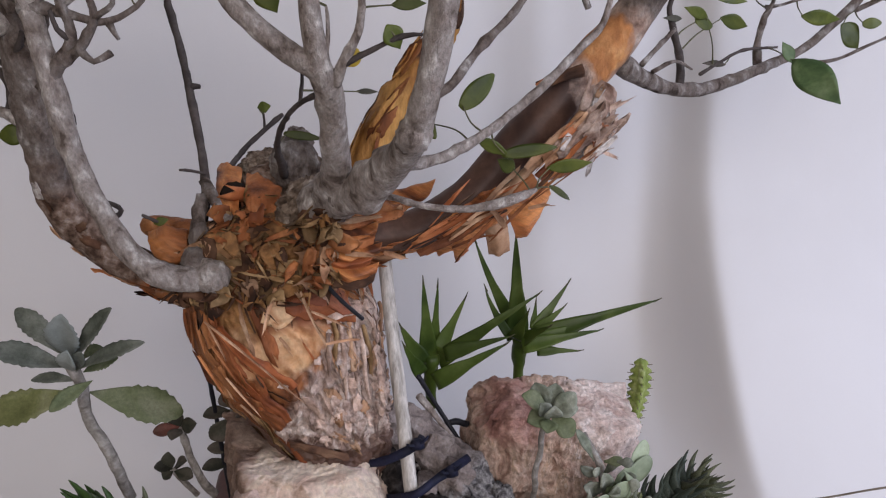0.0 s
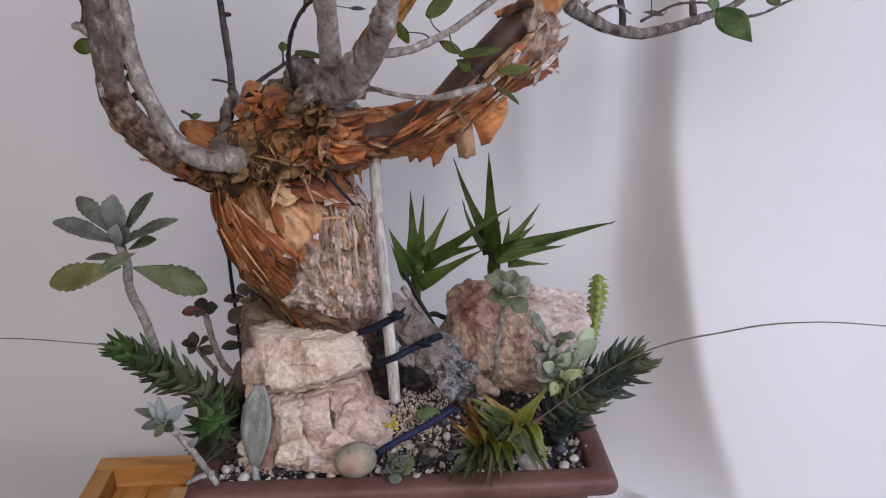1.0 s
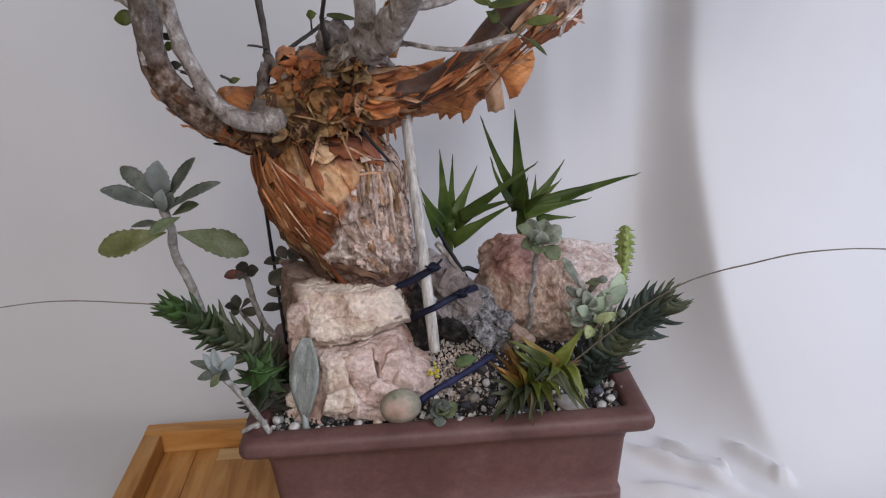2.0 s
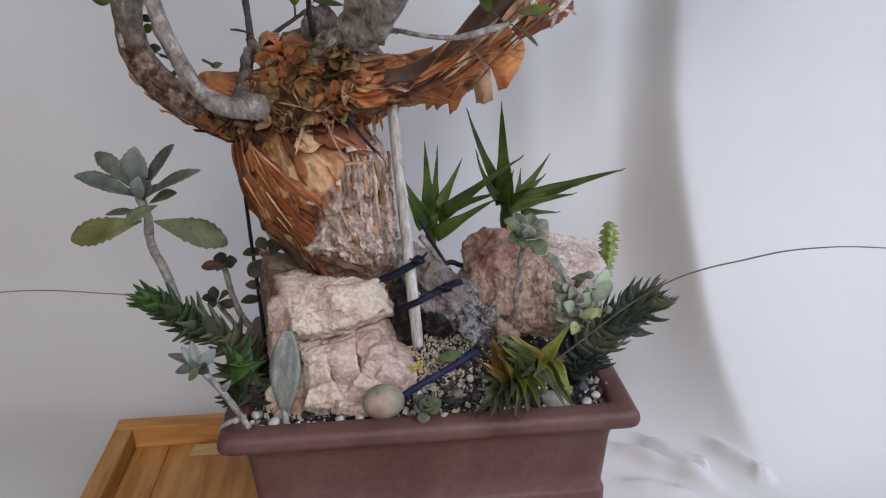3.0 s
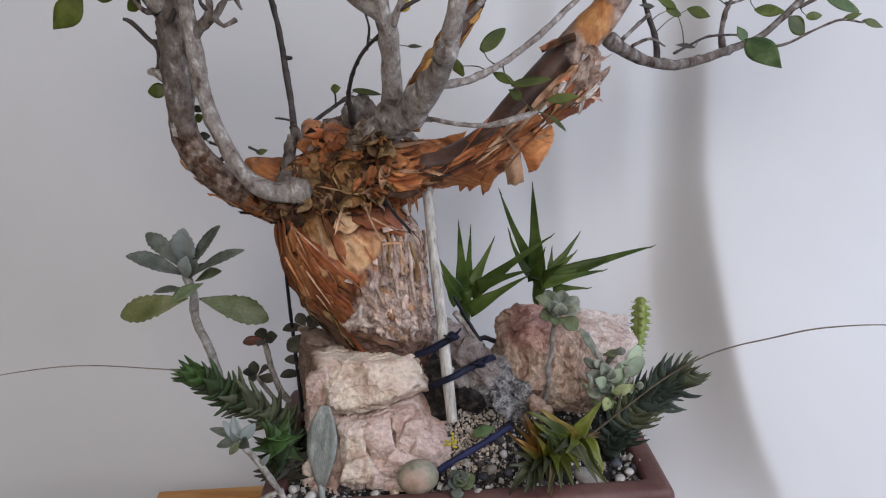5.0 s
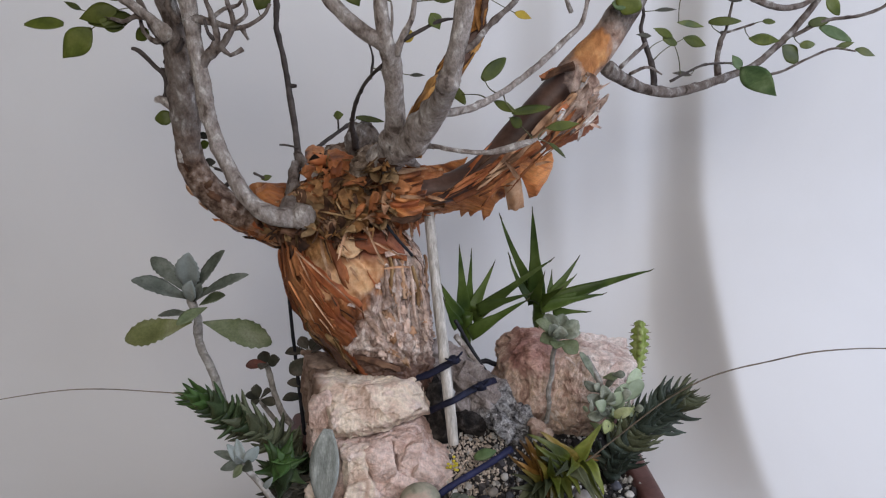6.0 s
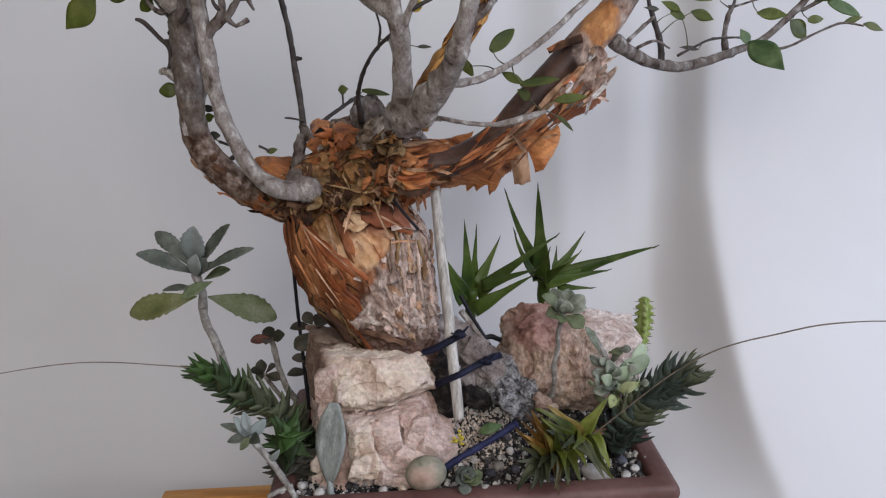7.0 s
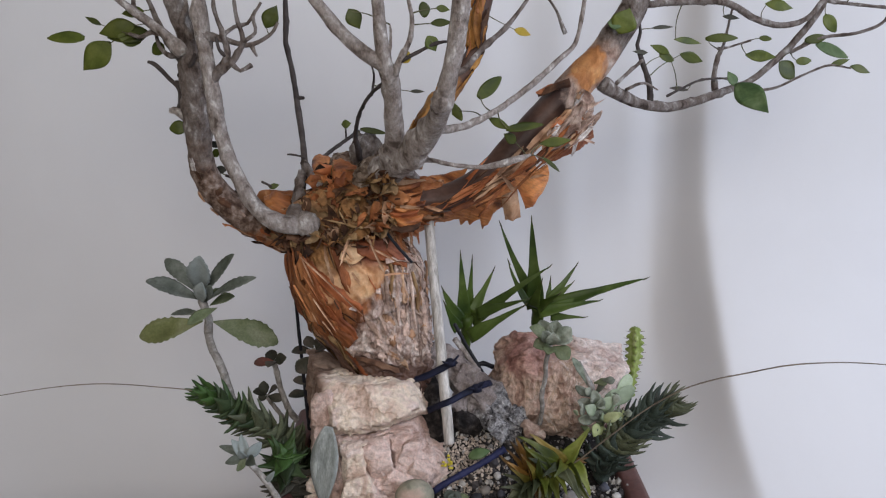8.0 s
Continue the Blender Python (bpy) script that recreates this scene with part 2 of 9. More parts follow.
# near-black colour that stands in for the shade inside a hollow
HOLLOWSHADE = surf("hollow_shade", [(0.0064, 0.0048, 0.004), (0.024, 0.0144, 0.0096)], 30, 0.9, 0.2, 100)
FLAKE_O = surf("orange_flake", [(0.085, 0.027, 0.012), (0.245, 0.082, 0.029), (0.43, 0.185, 0.075)], 34, 0.6, 0.4, 160, stretch=(1, 1, 0.4), fine=0.32, vary=0.4)
SHEET_O = surf("orange_bark_sheet", [(0.07, 0.02, 0.008), (0.25, 0.08, 0.024), (0.48, 0.195, 0.065), (0.35, 0.12, 0.038), (0.16, 0.048, 0.017)], 22, 0.5, 0.35, 130, stretch=(0.5, 1, 3.0), fine=0.38, vary=0.3, slope=-30, spec=0.3, distort=0.4)
FLAKE_T = surf("tan_flake", [(0.19, 0.095, 0.052), (0.36, 0.205, 0.12), (0.5, 0.335, 0.22)], 50, 0.75, 0.3, 200, fine=0.25, vary=0.4)
FLAKE_G = surf("grey_flake", [(0.2, 0.128, 0.1), (0.44, 0.31, 0.25), (0.63, 0.495, 0.425)], 60, 0.85, 0.6, 240, fine=0.35, vary=0.32)
FLAKE_R = surf("red_brown_flake", [(0.13, 0.036, 0.016), (0.27, 0.082, 0.03), (0.41, 0.165, 0.07)], 30, 0.55, 0.2, 120, fine=0.25, vary=0.35)
FLAKE_P = surf("pale_flake", [(0.208, 0.1755, 0.1625), (0.442, 0.403, 0.39), (0.676, 0.637, 0.6175)], 110, 0.85, 0.7, 300, fine=0.35, vary=0.4)
STICK = surf("weathered_stick", [(0.25, 0.2313, 0.2063), (0.475, 0.4437, 0.4125), (0.625, 0.5938, 0.5625)], 60, 0.8, 0.5, 260, stretch=(3, 3, 0.16), fine=0.25)
NAVY = surf("navy_tie", [(0.012, 0.014, 0.045), (0.03, 0.034, 0.095)], 60, 0.55, 0.3, 300, fine=0.2)
BLACKWIRE = surf("black_wire", [(0.008, 0.008, 0.011), (0.02, 0.02, 0.026)], 40, 0.5, 0.1, 300)
DRYSTEM = surf("dry_stem", [(0.12, 0.1, 0.08), (0.22, 0.18, 0.14)], 40, 0.8, 0.1, 300)
LEAF = surf("olive_leaf", [(0.0317, 0.044, 0.007), (0.0581, 0.0722, 0.0114), (0.088, 0.0986, 0.0211)], 45, 0.45, 0.12, 300, fine=0.15, vary=0.35)
PETIOLE = surf("petiole_green", [(0.06, 0.06, 0.03), (0.12, 0.11, 0.06)], 60, 0.6, 0.1, 300)
LEAF_Y = surf("yellow_leaf", [(0.36, 0.25, 0.03), (0.45, 0.33, 0.06)], 40, 0.5, 0.1, 300, fine=0.1)
LEAF_B = surf("bright_leaf", [(0.045, 0.08, 0.03), (0.075, 0.115, 0.045), (0.12, 0.16, 0.075)], 60, 0.5, 0.15, 300, fine=0.2)
GREYLEAF = surf("grey_green_leaf", [(0.06, 0.07, 0.055), (0.1, 0.112, 0.093), (0.17, 0.182, 0.16)], 45, 0.75, 0.3, 420, fine=0.26, vary=0.25)
GREENLEAF = surf("felted_green_leaf", [(0.07, 0.09, 0.044), (0.11, 0.13, 0.068), (0.175, 0.19, 0.125)], 36, 0.72, 0.3, 420, fine=0.24, vary=0.15)
LOWLEAF = surf("yellow_green_felted_leaf", [(0.09, 0.1, 0.035), (0.135, 0.145, 0.055), (0.2, 0.205, 0.11)], 40, 0.72, 0.3, 420, fine=0.22)
MIDLEAF = surf("mid_grey_green_leaf", [(0.1, 0.115, 0.085), (0.17, 0.187, 0.145), (0.27, 0.285, 0.24)], 70, 0.7, 0.25, 420, fine=0.26, vary=0.35)
SILVERLEAF = surf("silver_leaf", [(0.14, 0.165, 0.16), (0.24, 0.265, 0.255)], 35, 0.75, 0.15, 420, fine=0.12, vary=0.15)
FELTSTEM = surf("felted_stem", [(0.15, 0.135, 0.12), (0.27, 0.25, 0.23), (0.4, 0.38, 0.36)], 120, 0.85, 0.6, 260, fine=0.3)
BROWNLEAF = surf("brown_green_leaf", [(0.0277, 0.0308, 0.0216), (0.0524, 0.0493, 0.037), (0.0739, 0.0585, 0.0493)], 40, 0.65, 0.15, 400, vary=0.25)
REDLEAF = surf("reddish_leaf", [(0.06, 0.03, 0.024), (0.11, 0.045, 0.035), (0.17, 0.055, 0.042)], 60, 0.6, 0.15, 400, fine=0.2)
STACKLEAF = surf("dark_stacked_leaf", [(0.015, 0.027, 0.0105), (0.029, 0.044, 0.019), (0.05, 0.068, 0.031)], 50, 0.45, 0.12, 300, fine=0.18, vary=0.4)
STACKTIP = surf("green_stacked_leaf", [(0.025, 0.055, 0.014), (0.05, 0.092, 0.026)], 50, 0.42, 0.12, 300, fine=0.15, vary=0.35)
OLIVESTACK = surf("olive_stacked_leaf", [(0.035, 0.043, 0.022), (0.07, 0.078, 0.044), (0.11, 0.115, 0.075)], 50, 0.5, 0.12, 300, fine=0.22, vary=0.4)
BLUESTACK = surf("blue_dark_leaf", [(0.019, 0.028, 0.022), (0.034, 0.046, 0.036), (0.06, 0.074, 0.06)], 50, 0.5, 0.12, 300, fine=0.2, vary=0.3)
ALOE = surf("aloe_green", [(0.018, 0.034, 0.006), (0.045, 0.07, 0.013), (0.085, 0.115, 0.03)], 24, 0.4, 0.06, 200, fine=0.14, vary=0.25)
DRYTIP = surf("dry_leaf_tip", [(0.04, 0.04, 0.018), (0.09, 0.08, 0.04)], 60, 0.7, 0.2, 300)
BRONZE_G = surf("bronze_green_leaf", [(0.022, 0.03, 0.005), (0.045, 0.055, 0.008), (0.085, 0.088, 0.017)], 40, 0.4, 0.12, 220, fine=0.18, vary=0.3)
BRONZE_L = surf("light_bronze_green_leaf", [(0.06, 0.075, 0.012), (0.11, 0.125, 0.022), (0.17, 0.175, 0.045)], 40, 0.4, 0.12, 220, fine=0.18, vary=0.2)
BRONZE_M = surf("bronze_olive_leaf", [(0.03, 0.026, 0.005), (0.075, 0.062, 0.01), (0.17, 0.12, 0.028)], 30, 0.4, 0.12, 220, fine=0.18, vary=0.35)
BRONZE_D = surf("dark_grey_green_leaf", [(0.016, 0.02, 0.009), (0.036, 0.042, 0.02), (0.07, 0.075, 0.042)], 40, 0.5, 0.12, 220, fine=0.2, vary=0.35)
BRONZE_O = surf("bronze_orange_leaf", [(0.04, 0.018, 0.005), (0.1, 0.05, 0.011), (0.2, 0.11, 0.03)], 30, 0.42, 0.12, 220, fine=0.18, vary=0.35)
PALELEAF = surf("pale_green_leaf", [(0.17, 0.22, 0.14), (0.27, 0.32, 0.22), (0.36, 0.4, 0.31)], 40, 0.6, 0.1, 300, fine=0.12, vary=0.25)
LIMELEAF = surf("lime_leaf", [(0.19, 0.225, 0.095), (0.28, 0.31, 0.145), (0.36, 0.385, 0.22)], 60, 0.6, 0.2, 300, fine=0.2)
CACTUS = surf("cactus_green", [(0.12, 0.17, 0.035), (0.2, 0.25, 0.065), (0.32, 0.36, 0.16)], 90, 0.55, 0.2, 300, fine=0.24)
YELLOWMOSS = surf("yellow_moss", [(0.5, 0.4, 0.03), (0.62, 0.52, 0.08)], 60, 0.8, 0.2, 300)
BLUELEAF = surf("blue_grey_leaf", [(0.17, 0.185, 0.175), (0.26, 0.28, 0.27), (0.38, 0.4, 0.39)], 40, 0.7, 0.3, 260, stretch=(3, 3, 0.5), fine=0.3)
ROOTBARK = surf("root_bark", [(0.13, 0.105, 0.097), (0.25, 0.207, 0.195), (0.33, 0.28, 0.265), (0.45, 0.4, 0.385)], 60, 0.9, 0.9, 420, stretch=(1, 1, 0.6), fine=0.4, distort=0.6)
ROOTCRUST = surf("crusty_root_bark", [(0.025, 0.022, 0.026), (0.24, 0.225, 0.23), (0.5, 0.48, 0.485), (0.72, 0.7, 0.7)], 170, 0.9, 1.6, 420, fine=0.6, distort=0.8)
# root bark with the shade below the trunk put into its colour
SHADEROOT = surf("shaded_root_bark", [(0.01, 0.009, 0.009), (0.03, 0.025, 0.024), (0.1, 0.086, 0.08)], 110, 0.9, 1.2, 360, fine=0.5, distort=0.4)
SMOOTHTAN = surf("smooth_tan_bark", [(0.36, 0.165, 0.07), (0.52, 0.29, 0.145), (0.6, 0.4, 0.235), (0.42, 0.2, 0.09)], 34, 0.55, 0.35, 110, fine=0.3, distort=1.2)
PINKBARK = surf("pale_pink_inner_bark", [(0.15, 0.085, 0.062), (0.31, 0.205, 0.16), (0.43, 0.32, 0.26), (0.52, 0.42, 0.365)], 65, 0.8, 0.9, 230, fine=0.35)
GOLDBARK = surf("golden_brown_bark", [(0.04, 0.018, 0.008), (0.15, 0.07, 0.028), (0.29, 0.145, 0.055), (0.2, 0.09, 0.035)], 48, 0.6, 0.6, 190, fine=0.35)
PEELED = surf("peeled_orange_bark", [(0.24, 0.09, 0.03), (0.4, 0.17, 0.06), (0.52, 0.27, 0.11)], 60, 0.6, 0.5, 200, stretch=(1, 1, 0.5), fine=0.3)
GOLDSHEET = surf("golden_orange_bark", [(0.16, 0.06, 0.016), (0.36, 0.165, 0.045), (0.54, 0.29, 0.09), (0.42, 0.2, 0.06)], 50, 0.55, 0.7, 190, stretch=(1, 1, 0.25), fine=0.35)
BURLBARK = surf("rough_burl_bark", [(0.06, 0.04, 0.028), (0.19, 0.135, 0.1), (0.32, 0.245, 0.19), (0.48, 0.41, 0.35)], 120, 0.85, 1.2, 300, fine=0.45, distort=0.6)
REDBARK = surf("red_brown_bark", [(0.1265, 0.0403, 0.0253), (0.253, 0.0862, 0.0483), (0.345, 0.138, 0.0747)], 40, 0.6, 0.4, 180, fine=0.22)
FLAKE_N = surf("golden_brown_flake", [(0.1, 0.055, 0.024), (0.21, 0.125, 0.057), (0.36, 0.235, 0.12)], 50, 0.65, 0.3, 200, fine=0.25, vary=0.4)
FLAKE_D = surf("dark_flake", [(0.0282, 0.0141, 0.0092), (0.0774, 0.0366, 0.0211), (0.1408, 0.0774, 0.0458)], 50, 0.75, 0.3, 200, fine=0.25, vary=0.35)
DARKNAVY = surf("dark_navy_tie", [(0.005, 0.006, 0.015), (0.014, 0.016, 0.04)], 60, 0.6, 0.3, 300, fine=0.25)
# last layer: the trunk's brown lower lip, its underside shade put into the colour
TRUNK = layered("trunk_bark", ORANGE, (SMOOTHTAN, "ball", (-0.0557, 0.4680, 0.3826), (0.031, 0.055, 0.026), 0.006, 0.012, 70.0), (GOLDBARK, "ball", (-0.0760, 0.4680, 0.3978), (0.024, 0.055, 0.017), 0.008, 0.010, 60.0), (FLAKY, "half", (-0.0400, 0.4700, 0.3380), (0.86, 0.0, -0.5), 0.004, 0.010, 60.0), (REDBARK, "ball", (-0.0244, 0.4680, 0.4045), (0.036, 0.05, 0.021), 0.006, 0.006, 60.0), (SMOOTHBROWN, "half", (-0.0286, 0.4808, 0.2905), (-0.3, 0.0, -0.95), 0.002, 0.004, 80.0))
BROWNBARK = surf("brown_limb_bark", [(0.05, 0.028, 0.019), (0.12, 0.075, 0.055), (0.21, 0.15, 0.12), (0.33, 0.27, 0.24)], 150, 0.8, 0.6, 420, fine=0.3, distort=0.0)
LIMB_BARK = layered("limb_bark", GREYBARK, (BROWNBARK, "half", (-0.1880, 0.5200, 0.4892), (-0.45, 0.0, -0.85), 0.016, 0.016, 60.0), (ORANGE, "ball", (-0.1230, 0.5050, 0.4030), (0.036, 0.04, 0.012), 0.006, 0.010, 90.0))

# ---- helpers of the scene ----
ORIGIN = {}


def thing(name, base, label, category, group="", kind=""):
    e = new(name)
    e.empty_display_size = 0.02
    e.location = base
    ORIGIN[e.name] = Vector(base)
    return tagged(e, label, category, group, kind)


def finish(ob, bm, material, smooth=True):
    bmesh.ops.recalc_face_normals(bm, faces=bm.faces)
    bm.to_mesh(ob.data)
    bm.free()
    if smooth:
        ob.data.polygons.foreach_set("use_smooth", [True] * len(ob.data.polygons))
    ob.data.materials.append(material)
    return ob


def part(name, bm, material, parent, label="", smooth=True):
    """Links a bmesh, in world places, as one mesh object under a thing or under a part."""
    o = ORIGIN[parent.name]
    bmesh.ops.translate(bm, verts=bm.verts, vec=-o)
    ob = finish(new(name, bpy.data.meshes.new(name)), bm, material, smooth)
    ob.parent = parent
    ORIGIN[ob.name] = o
    return tagged(ob, label)


def share(name, mesh, m, parent, label=""):
    """One more piece on a shared mesh, at the world pose m."""
    ob = new(name, mesh)
    ob.parent = parent
    ob.matrix_basis = Matrix.Translation(-ORIGIN[parent.name]) @ m
    ORIGIN[ob.name] = ORIGIN[parent.name]
    return tagged(ob, label)


def solo(name, bm, material, base, label, category, group="", kind="", smooth=True):
    """A thing that is one mesh."""
    bmesh.ops.translate(bm, verts=bm.verts, vec=-Vector(base))
    ob = finish(new(name, bpy.data.meshes.new(name)), bm, material, smooth)
    ob.location = base
    ORIGIN[ob.name] = Vector(base)
    return tagged(ob, label, category, group, kind)


def mesh_of(name, bm, material, smooth=True):
    me = bpy.data.meshes.new(name)
    bmesh.ops.recalc_face_normals(bm, faces=bm.faces)
    bm.to_mesh(me)
    bm.free()
    if smooth:
        me.polygons.foreach_set("use_smooth", [True] * len(me.polygons))
    me.materials.append(material)
    return me


def box(bm, lo, hi, bevel=0.0):
    lo, hi = Vector(lo), Vector(hi)
    r = bmesh.ops.create_cube(bm, size=1.0, matrix=Matrix.LocRotScale((lo + hi) / 2, None, hi - lo))
    if bevel:
        es = list({e for v in r["verts"] for e in v.link_edges})
        bmesh.ops.bevel(bm, geom=es, offset=bevel, segments=2, profile=0.5, affect="EDGES")
    return bm


def spline(pts, step=0.006):
    """Points, of any number of values, along a smooth curve through pts."""
    p = [np.array(q, float) for q in pts]
    p = [2 * p[0] - p[1]] + p + [2 * p[-1] - p[-2]]
    out = []
    for i in range(1, len(p) - 2):
        n = max(2, int(np.linalg.norm((p[i + 1] - p[i])[:3]) / step))
        for k in range(n):
            s = k / n
            out.append(0.5 * (2 * p[i] + (p[i + 1] - p[i - 1]) * s + (2 * p[i - 1] - 5 * p[i] + 4 * p[i + 1] - p[i + 2]) * s * s
                              + (3 * p[i] - p[i - 1] - 3 * p[i + 1] + p[i + 2]) * s ** 3))
    out.append(p[-2])
    return out


def tube(bm, pts, segs=10, step=0.006, rough=0.06, scale=60.0, ridges=0.0, knots=0, seed=0, flat=1.0):
    """A round limb along pts (x, y, z, radius), uneven, with closed ends."""
    rnd = random.Random(seed)
    c = spline(pts, step)
    kn = [(rnd.randrange(len(c)), rnd.uniform(0, 6.28), rnd.uniform(0.25, 0.5)) for _ in range(knots)]
    rings, up = [], Vector((0.3, 1, 0.2))
    for i, q in enumerate(c):
        a, b = Vector(c[max(0, i - 1)][:3]), Vector(c[min(len(c) - 1, i + 1)][:3])
        d = (b - a).normalized()
        u = (up - d * up.dot(d)).normalized()
        up, w = u, d.cross(u)
        ring = []
        for k in range(segs):
            t = 2 * math.pi * k / segs
            o = u * math.cos(t) * flat + w * math.sin(t)
            r = max(q[3], 0.0003)
            pos = Vector(q[:3]) + o * r
            g = 1 + rough * 2 * noise.noise(pos * scale + Vector((seed, 0, 0))) + rough * noise.noise(pos * scale * 2.7)
            if ridges:
                g += ridges * noise.noise(Vector((math.cos(t) * 4, math.sin(t) * 4, i * 0.05 + seed)))
            for ki, kt, ka in kn:
                g += ka * math.exp(-((i - ki) * step / (r * 0.7 + 0.001)) ** 2) * max(0, math.cos(t - kt)) ** 4
            ring.append(bm.verts.new(Vector(q[:3]) + o * r * g))
        rings.append(ring)
    for r0, r1 in zip(rings, rings[1:]):
        for k in range(segs):
            bm.faces.new((r0[k], r0[(k + 1) % segs], r1[(k + 1) % segs], r1[k]))
    for ring, q, s in ((rings[0], c[0], -1), (rings[-1], c[-1], 1)):
        d = (Vector(c[1][:3]) - Vector(c[0][:3])) if s < 0 else (Vector(c[-1][:3]) - Vector(c[-2][:3]))
        v = bm.verts.new(Vector(q[:3]) + d.normalized() * q[3] * 0.35 * s)
        for k in range(segs):
            bm.faces.new((ring[k], ring[(k + 1) % segs], v))
    return bm


def blade(bm, L, W, T, outline, bend=0.0, cup=0.0, teeth=0.0, nu=6, nv=10, seed=0, twist=0.0, fold=0.0):
    """A closed leaf along +Y with its face to +Z: outline(v) gives the half-width, 0 to 1; bend lifts the middle, cup the margins."""
    rnd = random.Random(seed)
    top, bot = [], []
    for j in range(nv + 1):
        v = j / nv
        h = max(outline(v), 0.012) * W / 2
        if teeth and 0.35 < v < 0.97:
            h *= 1 + teeth * (rnd.uniform(0.3, 1.1) if j % 2 else -rnd.uniform(0.0, 0.9))
        ra, rb = [], []
        for i in range(nu + 1):
            u = 2 * i / nu - 1
            x = u * h
            zc = bend * L * 4 * v * (1 - v) + cup * W * u * u * outline(v) + fold * W * abs(u) * outline(v)
            th = T / 2 * math.sqrt(max(0.02, 1 - u * u * 0.96)) * (0.1 + 0.9 * max(0.0, min(1, outline(v))) ** 0.75)
            w = noise.noise(Vector((x * 60, v * 3, seed))) * W * 0.04
            a = twist * v
            p1, p2 = Vector((x, v * L, zc + th + w)), Vector((x, v * L, zc - th + w))
            for pt in (p1, p2):
                xx, zz = pt.x, pt.z
                pt.x, pt.z = xx * math.cos(a) - zz * math.sin(a), xx * math.sin(a) + zz * math.cos(a)
            ra.append(bm.verts.new(p1))
            rb.append(bm.verts.new(p2))
        top.append(ra)
        bot.append(rb)
    for j in range(nv):
        for i in range(nu):
            bm.faces.new((top[j][i], top[j][i + 1], top[j + 1][i + 1], top[j + 1][i]))
            bm.faces.new((bot[j][i], bot[j + 1][i], bot[j + 1][i + 1], bot[j][i + 1]))
        bm.faces.new((top[j][0], top[j + 1][0], bot[j + 1][0], bot[j][0]))
        bm.faces.new((top[j][nu], bot[j][nu], bot[j + 1][nu], top[j + 1][nu]))
    bm.faces.new([v for v in top[0]] + [v for v in reversed(bot[0])])
    bm.faces.new([v for v in reversed(top[nv])] + [v for v in bot[nv]])
    return bm


def aim(base, tip, face=(0, -0.6, 1), scale=None):
    """The pose of a leaf that goes from base to tip with its face towards face."""
    y = (Vector(tip) - Vector(base)).normalized()
    x = y.cross(Vector(face))
    if x.length < 1e-4:
        x = y.cross(Vector((1, 0.2, 0)))
    x.normalize()
    z = x.cross(y)
    m = Matrix((x, y, z)).transposed().to_4x4()
    m.translation = base
    return m


OVATE = lambda v: math.sin(math.pi * min(1, v * 0.93 + 0.045) ** 0.85) ** 0.75
OBOVATE = lambda v: math.sin(math.pi * (0.03 + 0.96 * v) ** 1.5) ** 0.7
LANCE = lambda v: max(0.0, 1 - v) ** 0.72 * (0.8 + 0.25 * math.sin(math.pi * min(1, v * 1.8 + 0.1)))
CLAW = lambda v: max(0.0, 1 - v) ** 0.55 * (0.72 + 0.34 * math.sin(math.pi * min(1, v * 1.5 + 0.12)))
AWL = lambda v: max(0.0, 1 - v) ** 0.8 * (0.8 + 0.5 * math.sin(math.pi * min(1, v * 1.6)))
HOOK = lambda v: max(0.0, 1 - v) ** 0.95 * (0.75 + 0.75 * math.sin(math.pi * min(1, v * 1.9 + 0.05)))
SPATULA = lambda v: (0.22 + 0.78 * min(1, v / 0.55) ** 1.4) * (1 if v < 0.6 else math.sqrt(max(0, 1 - ((v - 0.6) / 0.41) ** 2)))


def leaf(name, parent, base, tip, width, material, outline=OVATE, thick=0.0012, face=(0, -0.6, 1), bend=0.04, cup=0.06, teeth=0.0, seed=0, label="", twist=0.0, fold=0.0, nv=10):
    bm = bmesh.new()
    blade(bm, (Vector(tip) - Vector(base)).length, width, thick, outline, bend, cup, teeth, 6, nv, seed, twist, fold)
    bm.transform(aim(base, tip, face))
    return part(name, bm, material, parent, label)


def stone(bm, centre, size, seed=0, sub=3, cuts=(), rough=0.08, scale=2.2, turn=None, fine=0.0):
    """A stone: a ball cut by planes (nx, ny, nz, distance), scaled to its half sizes, and roughened."""
    r = bmesh.ops.create_icosphere(bm, subdivisions=sub, radius=1.0)
    o = Vector((seed * 7.31, seed * 3.17, seed * 1.71))
    planes = [(Vector(c[:3]).normalized(), c[3]) for c in cuts]
    for v in r["verts"]:
        n = v.co.normalized()
        d = 1.0
        for p, k in planes:
            a = n.dot(p)
            if a > 1e-3:
                d = min(d, k / a)
        d += rough * noise.fractal(n * scale + o, 0.9, 2.1, 5)
        if fine:
            d += fine * noise.fractal(n * scale * 5 + o, 0.7, 2.0, 4)
        v.co = n * d
    m = Matrix.Translation(centre) @ (turn or Matrix()) @ Matrix.Diagonal((*size, 1))
    bmesh.ops.transform(bm, matrix=m, verts=r["verts"])
    return bm

# ---- the room ----


def slab(name, lo, hi, material, kind="structure", label=""):
    bm = box(bmesh.new(), lo, hi)
    return solo(name, bm, material, lo, label, "", kind=kind, smooth=False)


slab("floor", (-2.0, -2.0, -0.85), (2.0, 1.9, -0.75), FLOOR)
slab("ceiling", (-2.0, -2.0, 2.15), (2.0, 1.9, 2.25), WALL)
slab("wall_north", (-2.0, 1.7, -0.75), (2.0, 1.9, 2.15), WALL)
# unseen wall, added as a warm reflector for the left side
slab("wall_west", (-2.0, -1.8, -0.75), (-1.85, 1.7, 2.15), WARMBOUNCE)
